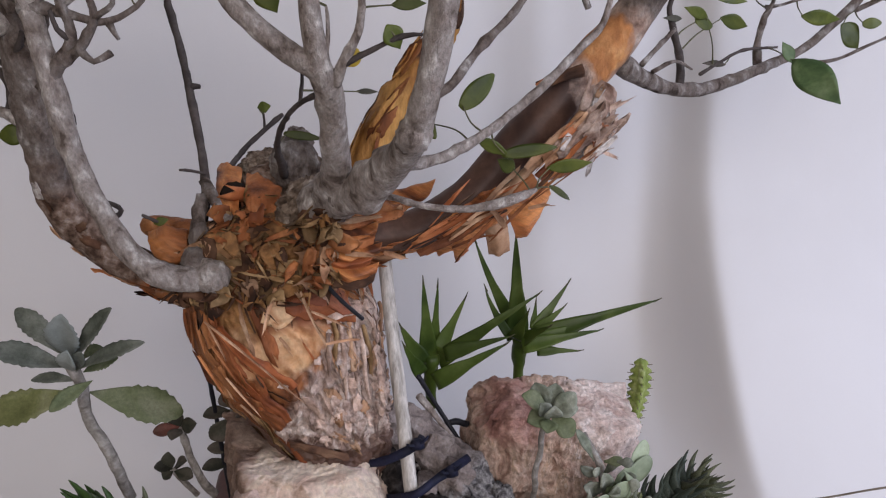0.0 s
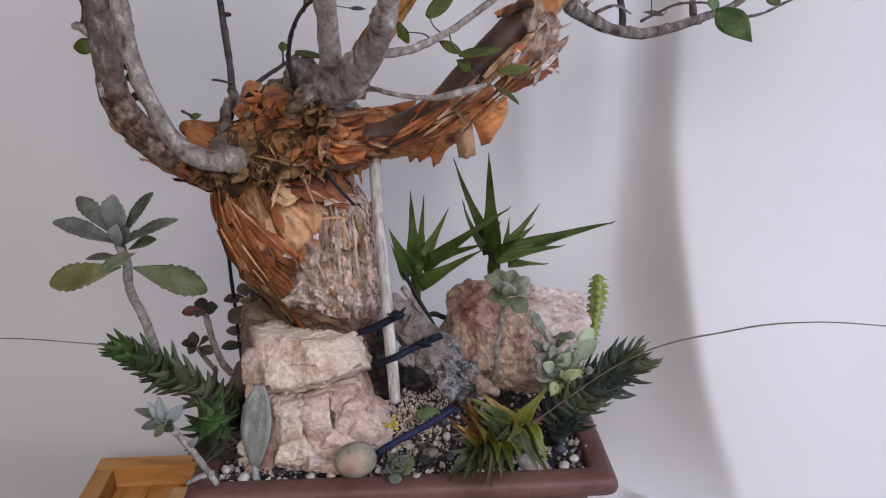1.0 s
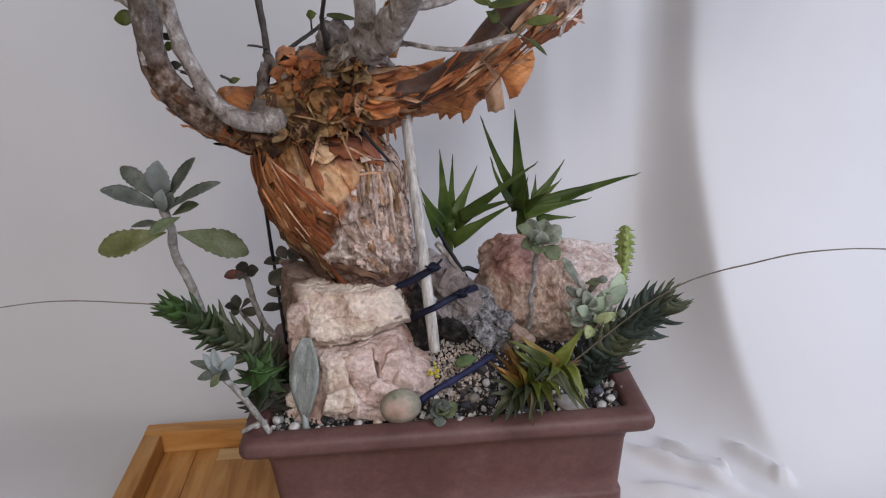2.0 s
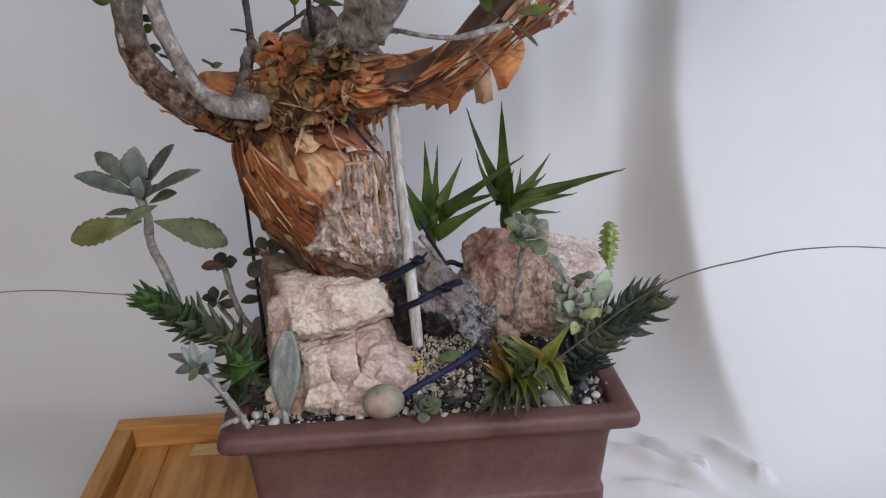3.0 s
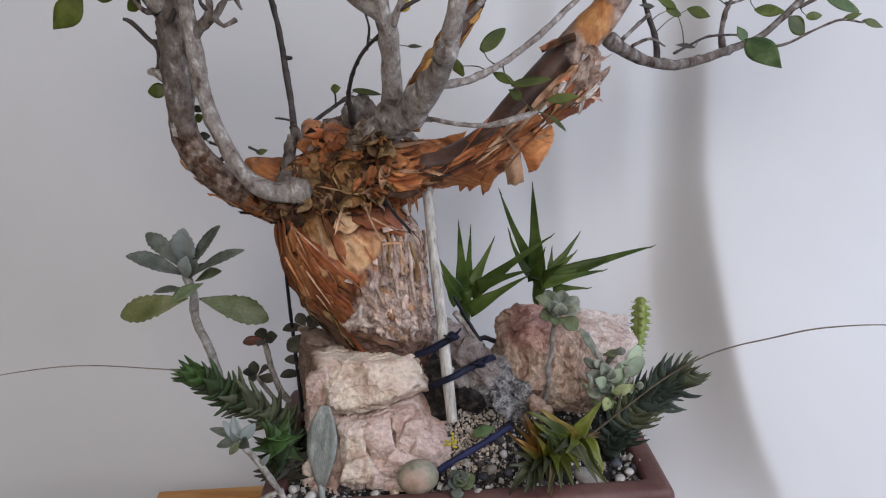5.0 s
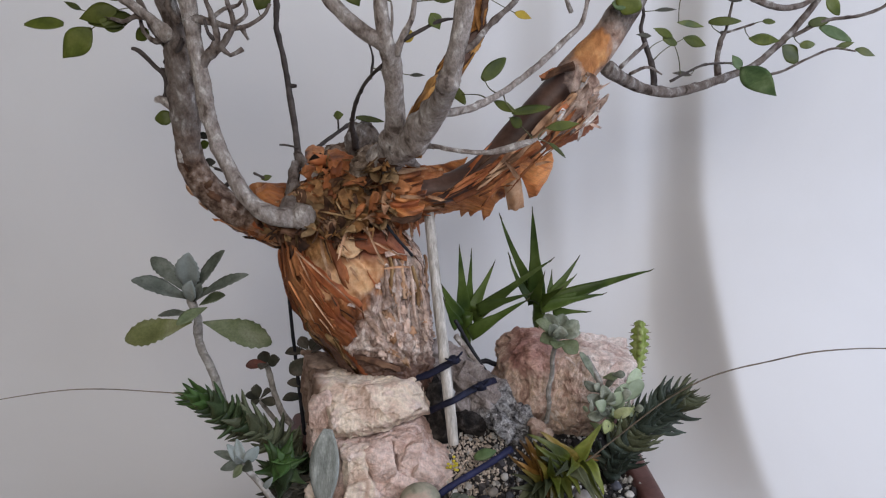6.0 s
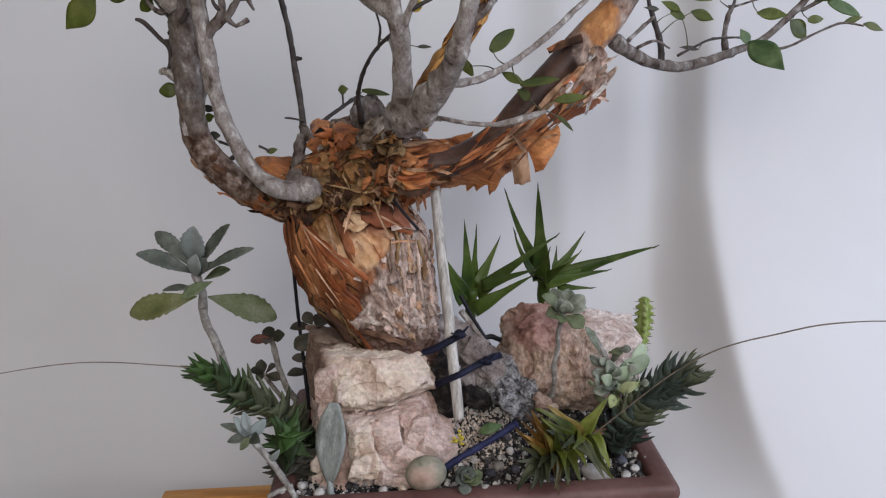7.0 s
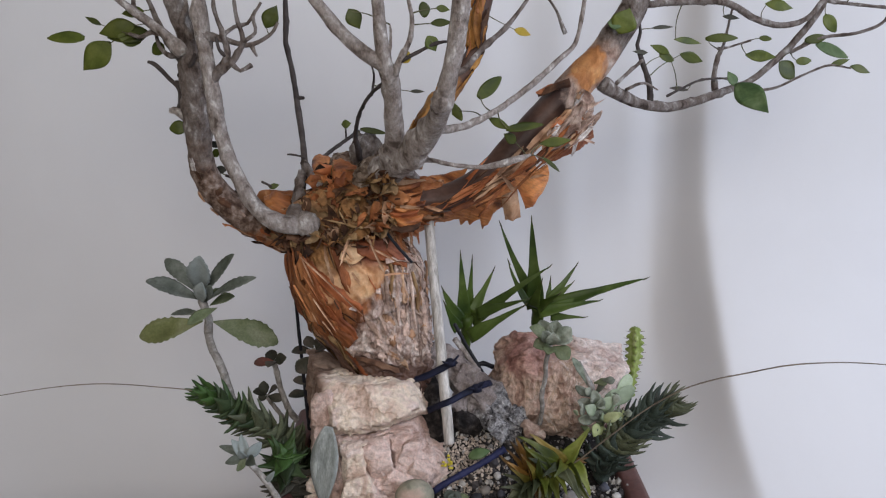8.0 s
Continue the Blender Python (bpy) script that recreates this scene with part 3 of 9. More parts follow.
# the wall with the side window: pieces round its opening
slab("wall_east_sill", (1.85, -1.8, -0.75), (2.0, 1.7, 0.75), WALL)
slab("wall_east_head", (1.85, -1.8, 2.05), (2.0, 1.7, 2.15), WALL)
slab("wall_east_pier", (1.85, 0.35, 0.75), (2.0, 1.7, 2.05), WALL)
slab("wall_east_end", (1.85, -1.8, 0.75), (2.0, -1.3, 2.05), WALL)
# the wall behind the camera, with its window
slab("wall_south_sill", (-2.0, -2.0, -0.75), (2.0, -1.8, 1.0), WALL)
slab("wall_south_head", (-2.0, -2.0, 2.1), (2.0, -1.8, 2.15), WALL)
slab("wall_south_pier", (0.9, -2.0, 1.0), (2.0, -1.8, 2.1), WALL)
slab("wall_south_end", (-2.0, -2.0, 1.0), (-0.7, -1.8, 2.1), WALL)

table = thing("table", (0, 0.35, -0.75), "plain wooden table under a white cloth", "table")
part("tabletop", box(bmesh.new(), (-0.9, -0.12, -0.04), (1.0, 0.98, 0.0), 0.004), TABLE, table, smooth=False)
for lx in (-0.84, 0.88):
    for ly in (-0.06, 0.86):
        part("leg", box(bmesh.new(), (lx, ly, -0.75), (lx + 0.06, ly + 0.06, -0.04), 0.003), TABLE, table, smooth=False)


# ---- the white cloth behind and under the pot ----
def ease(a, b, x):
    s = min(1.0, max(0.0, (x - a) / (b - a)))
    return s * s * (3 - 2 * s)


def build_cloth():
    near = [(0.885, 1.35), (0.872, 0.75), (0.853, 0.42), (0.82, 0.31), (0.78, 0.24), (0.712, 0.155), (0.643, 0.094), (0.563, 0.047), (0.49, 0.013), (0.42, 0.004), (0.3, 0.003), (-0.12, 0.003)]
    far = [(0.9, 1.35), (0.89, 0.75), (0.885, 0.42), (0.88, 0.31), (0.87, 0.24), (0.85, 0.145), (0.805, 0.075), (0.745, 0.026), (0.685, 0.006), (0.55, 0.003), (0.35, 0.003), (-0.12, 0.003)]
    a, b = spline([(0, *p) for p in near], 10), spline([(0, *p) for p in far], 10)
    k = 255

    def along(pts):
        pts = spline([(0, *p) for p in pts], 0.01)
        d = [0]
        for p, q in zip(pts, pts[1:]):
            d.append(d[-1] + float(np.linalg.norm(q - p)))
        # denser where the cloth bends on to the table
        s = np.concatenate([np.linspace(0, 0.92, 46)[:-1], np.linspace(0.92, 2.15, 186)[:-1], np.linspace(2.15, d[-1], 25)])
        return np.stack([np.interp(s, d, [p[1] for p in pts]), np.interp(s, d, [p[2] for p in pts])], 1)

    A, B = along(near), along(far)
    xs = np.concatenate([np.linspace(-1.0, 0.2, 60), np.linspace(0.205, 0.34, 45), np.linspace(0.342, 0.425, 70), np.linspace(0.428, 0.47, 16), np.linspace(0.478, 1.25, 50)])
    def lift_at(x, low):
        if x < 0.402:
            a = 0.337 - 0.09 * low
            return 0.1 * ease(0.2, 0.36, x) + 0.9 * max(0.0, (x - a) / (0.402 - a)) ** 1.6
        return 1.0 - 0.45 * ease(0.4, 1.1, x)

    bm = bmesh.new()
    grid = []
    # folds where the cloth is pushed together beside the pot: ends, height, width
    folds = [(Vector(p), Vector(q), h, w) for p, q, h, w in (((0.2635, 0.5666, 0.0200), (0.3555, 0.4747, 0.0060), 0.016, 0.009), ((0.3003, 0.5718, 0.0400), (0.3467, 0.4964, 0.0120), 0.015, 0.011), ((0.3432, 0.5241, 0.0200), (0.3476, 0.4977, 0.0080), 0.013, 0.006),
             ((0.3657, 0.5423, 0.0500), (0.4041, 0.4835, 0.0060), 0.011, 0.008), ((0.3907, 0.4909, 0.0060), (0.4079, 0.4856, 0.0040), 0.008, 0.006), ((0.2551, 0.5043, 0.0060), (0.3233, 0.4703, 0.0040), 0.010, 0.009))]
    for x in xs:
        col = []
        blur = [(0.0026 * q, math.exp(-(q / 3.2) ** 2)) for q in range(-7, 8)]
        total = sum(g for _, g in blur)
        wide = [sum(lift_at(x + d, low) * g for d, g in blur) / total for low in (0.0, 1.0)]
        for j in range(k):
            low = 1 - ease(0.02, 0.22, A[j][1])
            w = wide[0] * (1 - low) + wide[1] * low
            y, z = A[j] * w + B[j] * (1 - w)
            hang = ease(0.05, 0.3, z)
            y += hang * (0.004 * math.sin(x * 46 + 1.2 * z) * ease(0.0, 0.2, x) * (1 - ease(0.28, 0.36, x)) + 0.006 * math.sin(x * 7 + 0.8))
            y += 0.013 * ease(0.04, 0.26, z) * math.exp(-((x - 0.368) / (0.05 if x < 0.368 else 0.03)) ** 2)
            y += 0.004 * ease(0.1, 0.4, z) * (math.exp(-((x - 0.25 + 0.02 * z) / 0.024) ** 2) + 0.7 * math.exp(-((x - 0.17 + 0.03 * z) / 0.03) ** 2) - 0.6 * math.exp(-((x - 0.3) / 0.022) ** 2))
            for p, q, h, w2 in folds:
                e = (q - p).to_2d()
                r = Vector((x - p.x, y - p.y))
                f = max(-0.2, min(1.2, r.dot(e) / e.length_squared))
                off = (r - e * f).length * (1 if e.x * r.y - e.y * r.x > 0 else -1) + 0.003 * noise.noise(Vector((f * 4, h * 900, 0)))
                end = max(0.0, 1 - (2 * abs(f - 0.5)) ** 3 * 0.7) if 0 <= f <= 1 else max(0.0, 0.3 - 1.5 * (abs(f - 0.5) - 0.5))
                z += h * end * math.exp(-(off / (w2 * (0.45 if off > 0 else 1.1))) ** 2)
            z += 0.002 * noise.noise(Vector((x * 5, y * 5, 0.3))) * (1 - hang) * ease(-0.6, -0.36, -x)
            y += hang * (0.004 * noise.noise(Vector((x * 5, z * 3, 8))) + 0.0008 * noise.noise(Vector((x * 24, z * 15, 2))))
            flat = (1 - hang) * ease(0.25, 0.35, x)
            z += flat * (0.003 + 0.005 * noise.noise(Vector((x * 7 + y * 5, y * 4, 4))) + 0.001 * noise.noise(Vector((x * 26, y * 20, 6))))
            if z < 0.003:
                z = 0.003
            col.append(bm.verts.new((x, y, z)))
        grid.append(col)
    for c0, c1 in zip(grid, grid[1:]):
        for j in range(k - 1):
            bm.faces.new((c0[j], c1[j], c1[j + 1], c0[j + 1]))
    ob = solo("backdrop_cloth", bm, CLOTH, (0, 0.9, 0), "white cloth hung as backdrop and spread over table", "cloth", kind="structure")
    sol = ob.modifiers.new("thickness", "SOLIDIFY")
    sol.thickness, sol.offset = 0.0012, -1
    return ob


build_cloth()


# ---- the tray and the pot ----
def wooden_tray():
    x0, x1, y0, y1, top, fl = -0.31, 0.2, 0.33, 0.638, 0.04, 0.014
    tray = thing("wooden_tray", (x0, y0, 0.005), "orange-brown wooden tray with raised rims on white cloth", "tray")
    w = 0.021
    part("back_rim", box(bmesh.new(), (x0, y1 - w, 0.005), (x1, y1, top), 0.002), TRAYWOOD, tray, smooth=False)
    part("front_rim", box(bmesh.new(), (x0, y0, 0.005), (x1, y0 + w, top), 0.002), TRAYWOOD, tray, smooth=False)
    part("side_rim", box(bmesh.new(), (x0, y0 + w, 0.005), (x0 + w, y1 - w, top - 0.001), 0.002), TRAYWOOD_Y, tray, smooth=False)
    part("side_rim", box(bmesh.new(), (x1 - w, y0 + w, 0.005), (x1, y1 - w, top - 0.001), 0.002), TRAYWOOD_Y, tray, smooth=False)
    n = 12
    for i in range(n):
        a, b = x0 + w + (x1 - x0 - 2 * w) * i / n, x0 + w + (x1 - x0 - 2 * w) * (i + 1) / n
        part("plank", box(bmesh.new(), (a + 0.0004, y0 + w, 0.005), (b - 0.0004, y1 - w, fl + 0.0006 * (i % 2)), 0.0006), TRAYWOOD_Y, tray, smooth=False)
    # the raised board that carries the pot
    board = thing("wooden_board", (-0.215, 0.37, fl), "brown wooden board under the pot inside the tray", "board")
    part("panel", box(bmesh.new(), (-0.215, 0.37, 0.0152), (0.165, 0.562, 0.036), 0.002), TRAYWOOD_Y, board, smooth=False)
    part("strip", box(bmesh.new(), (-0.215, 0.563, 0.0152), (0.165, 0.586, 0.034), 0.0015), PALEWOOD, board, "pale wooden strip", smooth=False)
    part("packer", box(bmesh.new(), (-0.1, 0.42, 0.0362), (0.155, 0.555, 0.0495), 0.002), TRAYWOOD, board, smooth=False)


wooden_tray()


def ring_rect(bm, cx, cy, hx, hy, r, z, n=6):
    vs = []
    for sx, sy, a0 in ((1, 1, 0), (-1, 1, 90), (-1, -1, 180), (1, -1, 270)):
        for i in range(n + 1):
            a = radians(a0 + 90 * i / n)
            vs.append(bm.verts.new((cx + sx * (hx - r) + r * math.cos(a), cy + sy * (hy - r) + r * math.sin(a), z)))
    return vs


def loft(bm, rings, closed=False):
    for a, b in zip(rings, rings[1:]):
        n = len(a)
        for k in range(n):
            bm.faces.new((a[k], a[(k + 1) % n], b[(k + 1) % n], b[k]))
    return bm


def bonsai_pot():
    cx, cy, hx, hy = 0.0425, 0.5, 0.1815, 0.12
    pot = thing("bonsai_pot", (cx, cy, 0.05), "rectangular unglazed brown clay bonsai pot on a wooden board", "pot")
    bm = bmesh.new()
    prof = [(0.03, 0.062, 0.01), (0.0225, 0.062, 0.01), (0.0215, 0.064, 0.01), (0.0215, 0.078, 0.01), (0.0225, 0.08, 0.01), (0.0245, 0.082, 0.009), (0.0225, 0.11, 0.009), (0.0205, 0.138, 0.009),
            (0.0185, 0.146, 0.009), (0.0145, 0.152, 0.009), (0.008, 0.156, 0.008), (0.0035, 0.158, 0.008), (0.0008, 0.161, 0.008), (0.0, 0.165, 0.008), (0.0006, 0.1695, 0.008), (0.003, 0.1735, 0.007), (0.0065, 0.175, 0.006),
            (0.019, 0.1748, 0.005), (0.0215, 0.1738, 0.004), (0.0228, 0.171, 0.004), (0.024, 0.15, 0.004), (0.028, 0.075, 0.004)]
    rings = [ring_rect(bm, cx, cy, hx - i, hy - i, r, z) for i, z, r in prof]
    loft(bm, rings)
    bm.faces.new(rings[0])
    bm.faces.new(rings[-1])
    for v in bm.verts:
        v.co.z += 0.0006 * noise.noise(v.co * 14)
        v.co.y += 0.0008 * noise.noise(v.co * 9 + Vector((4, 0, 0)))
    part("body", bm, CLAY, pot)
    for sx in (-1, 1):
        for sy in (-1, 1):
            part("foot", box(bmesh.new(), (cx + sx * 0.13 - 0.02, cy + sy * 0.08 - 0.014, 0.0497), (cx + sx * 0.13 + 0.02, cy + sy * 0.08 + 0.014, 0.0625), 0.003), CLAY, pot)


bonsai_pot()


def ground(x, y):
    """The height of the soil in the pot."""
    h = 0.1655 + 0.03 * math.exp(-((x - 0.07) / 0.085) ** 2 - ((y - 0.53) / 0.07) ** 2) + 0.016 * math.exp(-((x - 0.04) / 0.07) ** 2 - ((y - 0.5) / 0.05) ** 2)
    return h + 0.0015 * noise.noise(Vector((x * 40, y * 40, 0)))


def soil_and_gravel():
    bm = bmesh.new()
    nx, ny = 70, 44
    g = [[None] * (ny + 1) for _ in range(nx + 1)]
    for i in range(nx + 1):
        for j in range(ny + 1):
            x, y = -0.116 + 0.3175 * i / nx, 0.402 + 0.196 * j / ny
            g[i][j] = bm.verts.new((x, y, ground(x, y) + 0.0018 * noise.noise(Vector((x * 160, y * 160, 5)))))
    for i in range(nx):
        for j in range(ny):
            bm.faces.new((g[i][j], g[i + 1][j], g[i + 1][j + 1], g[i][j + 1]))
    soil = solo("soil", bm, SOIL, (0.04, 0.5, 0.16), "dark gritty potting soil filling the clay pot", "soil", kind="stuff")
    sol = soil.modifiers.new("depth", "SOLIDIFY")
    sol.thickness, sol.offset = 0.02, -1
    rnd = random.Random(4)

    def scatter(name, count, test, lo, hi, material, label):
        verts, faces = [], []
        base = bmesh.new()
        bmesh.ops.create_icosphere(base, subdivisions=1, radius=1.0)
        bv = [v.co.copy() for v in base.verts]
        bf = [[v.index for v in f.verts] for f in base.faces]
        base.free()
        made = 0
        while made < count:
            x, y = rnd.uniform(-0.114, 0.2), rnd.uniform(0.404, 0.596)
            if rnd.random() > test(x, y):
                continue
            made += 1
            s = lo + (hi - lo) * rnd.random() ** 2.2
            m = Euler((rnd.uniform(0, 6), rnd.uniform(0, 6), rnd.uniform(0, 6))).to_matrix() @ Matrix.Diagonal((s, s * rnd.uniform(0.6, 0.95), s * rnd.uniform(0.5, 0.85)))
            o = Vector((x, y, ground(x, y) + s * rnd.uniform(0.1, 0.6)))
            k = len(verts)
            verts += [tuple(o + m @ (v * rnd.uniform(0.6, 1.25))) for v in bv]
            faces += [[q + k for q in f] for f in bf]
        me = bpy.data.meshes.new(name)
        me.from_pydata(verts, [], faces)
        me.materials.append(material)
        tagged(new(name, me), label, "gravel", kind="stuff")

    tan = lambda x, y: math.exp(-((x - 0.05) / 0.03) ** 2 - ((y - 0.465) / 0.03) ** 2)
    loose = lambda x, y: (1 - 0.85 * tan(x, y)) * (1.0 if y < 0.5 else 0.45)
    scatter("gravel", 2300, loose, 0.001, 0.0036, DARKCHIP, "blue-black and brown broken gravel on potting soil")
    scatter("gravel", 1500, loose, 0.0009, 0.0036, GRAVEL, "white and pale grey broken gravel on potting soil")
    scatter("gravel", 260, lambda x, y: loose(x, y) * (1.0 if y < 0.45 else 0.3), 0.0026, 0.0062, WHITEGRAVEL, "larger white and grey gravel near the pot rim")
    scatter("gravel", 170, lambda x, y: loose(x, y) * (1.0 if y < 0.45 else 0.4), 0.003, 0.0065, DARKCHIP, "larger blue-black gravel near the pot rim")
    scatter("grit", 1500, lambda x, y: tan(x, y), 0.0008, 0.0024, TANGRIT, "fine tan grit heaped at the trunk base")


soil_and_gravel()


# ---- rocks and stones ----
def strata(bm, amp, freq, cracks=(), depth=0.0):
    """Layers worked into a stone's surface, and upright cracks at the given x, with the blocks between them set in and out."""
    bm.normal_update()
    mv = []
    for v in bm.verts:
        p = v.co
        layer = math.tanh(3 * noise.noise(Vector((p.x * 9, p.y * 9, p.z * freq))))
        d = amp * layer + 0.0013 * noise.fractal(p * 90, 0.8, 2.1, 4)
        if cracks:
            face = max(0.0, min(1.0, (-v.normal.y - 0.25) / 0.3))
            col, gap = 0, 0.0
            for k, c in enumerate(cracks):
                xc = c + 0.007 * noise.noise(Vector((p.z * 45, k * 5.1, 0.5))) + 0.0025 * noise.noise(Vector((p.z * 160, k * 3.3, 2.5)))
                if p.x > xc:
                    col = k + 1
                gap = max(gap, math.exp(-((p.x - xc) / 0.0021) ** 2) * max(0.0, min(1.0, 0.8 + 1.6 * noise.noise(Vector((p.z * 38, k * 9.0, 7.0))))))
            block = noise.noise(Vector((col * 7.7, math.floor(p.z * 38 + col * 0.37) * 3.1, 1.3)))
            d += face * (0.0055 * block - depth * gap)
        mv.append(v.normal * d)
    for v, m in zip(bm.verts, mv):
        v.co += m
    return bm


def boulder(centre, planes, seed, sub=6, edge=36, rough=0.003, scale=22.0, chip=0.0, size=40.0):
    """An angular stone: planes (nx, ny, nz, metres from the centre) with slightly worn edges, roughened."""
    bm = bmesh.new()
    bmesh.ops.create_icosphere(bm, subdivisions=sub, radius=1.0)
    pl = [(Vector(p[:3]).normalized(), p[3]) for p in planes]
    o = Vector((seed * 3.7, seed * 1.3, seed * 2.1))
    for v in bm.verts:
        n = v.co.normalized()
        s = sum((max(0.0, n.dot(p)) / k) ** edge for p, k in pl)
        q = n * s ** (-1 / edge)
        if chip:
            k = q * size + o + 0.35 * noise.noise_vector(q * size * 1.4)
            dd, pp = noise.voronoi(k)
            q = q + n * chip * ((k - pp[0]).dot(Vector((0.3, -0.5, -0.75))) + 0.5 * noise.cell(pp[0] * 3.1) - 0.3)
        v.co = Vector(centre) + q + n * (rough * noise.fractal(q * scale + o, 0.9, 2.1, 5) + rough * 0.6 * noise.noise(q * scale * 0.5 + o))
    return bm


def chunk(centre, half, seed, turn=0.0, edge=60, sub=5, rough=0.0016):
    """A broken block: a tilted box with its corners knocked off."""
    rnd = random.Random(seed)
    h = Vector(half)
    pl = []
    for k in range(3):
        for s in (-1, 1):
            n = Vector((0, 0, 0))
            n[k] = s
            n += Vector((rnd.gauss(0, 0.16), rnd.gauss(0, 0.16), rnd.gauss(0, 0.16)))
            pl.append((*n, h[k] * rnd.uniform(0.88, 1.05)))
    for k in range(8):
        n = Vector((rnd.choice((-1, 1)) * rnd.random(), rnd.choice((-1, -1, 1)) * rnd.random(), rnd.choice((-1, 1)) * rnd.random())).normalized()
        pl.append((*n, (abs(n.x) * h.x + abs(n.y) * h.y + abs(n.z) * h.z) * rnd.uniform(0.68, 0.88)))
    bm = boulder((0, 0, 0), pl, seed, sub, edge, rough, 55.0, 0.0018, 90.0)
    bm.transform(Matrix.Translation(centre) @ Matrix.Rotation(radians(turn), 4, "Y"))
    return bm


def tan_rock():
    root = thing("tan_rock", (-0.04, 0.48, 0.165), "tan and pink layered rock under the leaning trunk", "rock")
    bm = boulder((-0.044, 0.503, 0.247), ((1, -0.12, 0.25, 0.056), (-1, -0.25, 0.12, 0.055), (0, -1, 0.3, 0.057), (0, 1, 0, 0.058), (0.09, 0.1, 1, 0.0235), (0.05, -0.1, -1, 0.024), (0.75, -0.65, 0.1, 0.069), (-0.8, -0.6, 0.05, 0.059), (0.7, -0.3, 0.7, 0.052), (-0.2, -0.72, 0.7, 0.052), (0.25, -0.75, 0.6, 0.053), (0.5, -0.6, -0.65, 0.05), (0.1, -0.8, -0.55, 0.054), (-0.5, -0.5, -0.7, 0.058)), 3, 7, 90, 0.0022, 46.0, 0.0030, 52.0)
    part("upper_block", strata(bm, 0.0006, 110), BROWNSIDEROCK, root, "yellowish upper block")
    bm = boulder((-0.035, 0.487, 0.19), ((0.72, -0.1, 0.69, 0.05), (1, -0.1, -0.1, 0.088), (-1, -0.15, 0.15, 0.066), (0, -0.88, 0.47, 0.055), (0, 1, 0, 0.07), (0, 0, 1, 0.034), (0, 0, -1, 0.04), (-0.6, -0.75, 0.2, 0.078), (0.45, -0.8, 0.4, 0.06), (-0.3, -0.85, 0.3, 0.064), (0.2, -0.9, -0.2, 0.08)), 8, 7, rough=0.003, scale=40, chip=0.0024, size=80.0)
    part("lower_mass", strata(bm, 0.0022, 70, ((-0.0646, 0.4300, 0.1979)[0], (-0.0426, 0.4300, 0.1961)[0], (-0.0201, 0.4300, 0.2056)[0]), 0.012), PINKROCK, root, "pink cracked lower mass")
    for p, half, seed, turn, mt in (((-0.0547, 0.4310, 0.2101), (0.0125, 0.012, 0.0185), 21, 4, TANROCK), ((-0.0507, 0.4220, 0.1890), (0.0155, 0.012, 0.0125), 22, -14, TANROCK), ((-0.0333, 0.4370, 0.2026), (0.0115, 0.012, 0.026), 33, -9, PINKROCK),
                                ((-0.0070, 0.4450, 0.2073), (0.0105, 0.012, 0.0165), 24, 12, PINKROCK), ((-0.0144, 0.4320, 0.1867), (0.012, 0.01, 0.0125), 25, 20, PINKROCK), ((0.0071, 0.4420, 0.1893), (0.017, 0.014, 0.016), 26, 28, PINKROCK),
                                ((-0.0848, 0.4460, 0.1709), (0.023, 0.012, 0.0215), 27, -6, TANROCK), ((-0.0837, 0.4650, 0.2340), (0.0125, 0.016, 0.04), 28, 3, PINKROCK), ((-0.0288, 0.4180, 0.1782), (0.016, 0.009, 0.008), 29, 5, PINKROCK)):
        part("block", chunk(p, half, seed, turn), mt, root)


tan_rock()

bm = boulder((0.157, 0.550, 0.228), ((1, -0.1, 0, 0.071), (-1, -0.1, 0.1, 0.067), (0, -1, 0.1, 0.045), (0, 1, 0, 0.036), (0.28, -0.08, 1, 0.0445), (0, 0.62, 0.78, 0.051), (-0.62, -0.12, 0.75, 0.066), (0, 0, -1, 0.05), (-0.75, -0.05, 0.66, 0.072), (-0.7, -0.3, -0.65, 0.058), (0.72, -0.2, -0.66, 0.066), (-0.5, -0.85, 0.15, 0.058), (0.5, -0.82, 0.1, 0.058), (0.05, -0.75, 0.65, 0.055), (0.8, -0.2, 0.6, 0.074), (-0.15, -0.8, -0.55, 0.053), (0.35, -0.75, -0.55, 0.056)), 11, 7, 70, 0.003, 45.0, 0.0032, 70.0)
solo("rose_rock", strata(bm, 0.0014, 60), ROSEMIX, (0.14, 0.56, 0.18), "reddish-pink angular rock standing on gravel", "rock")

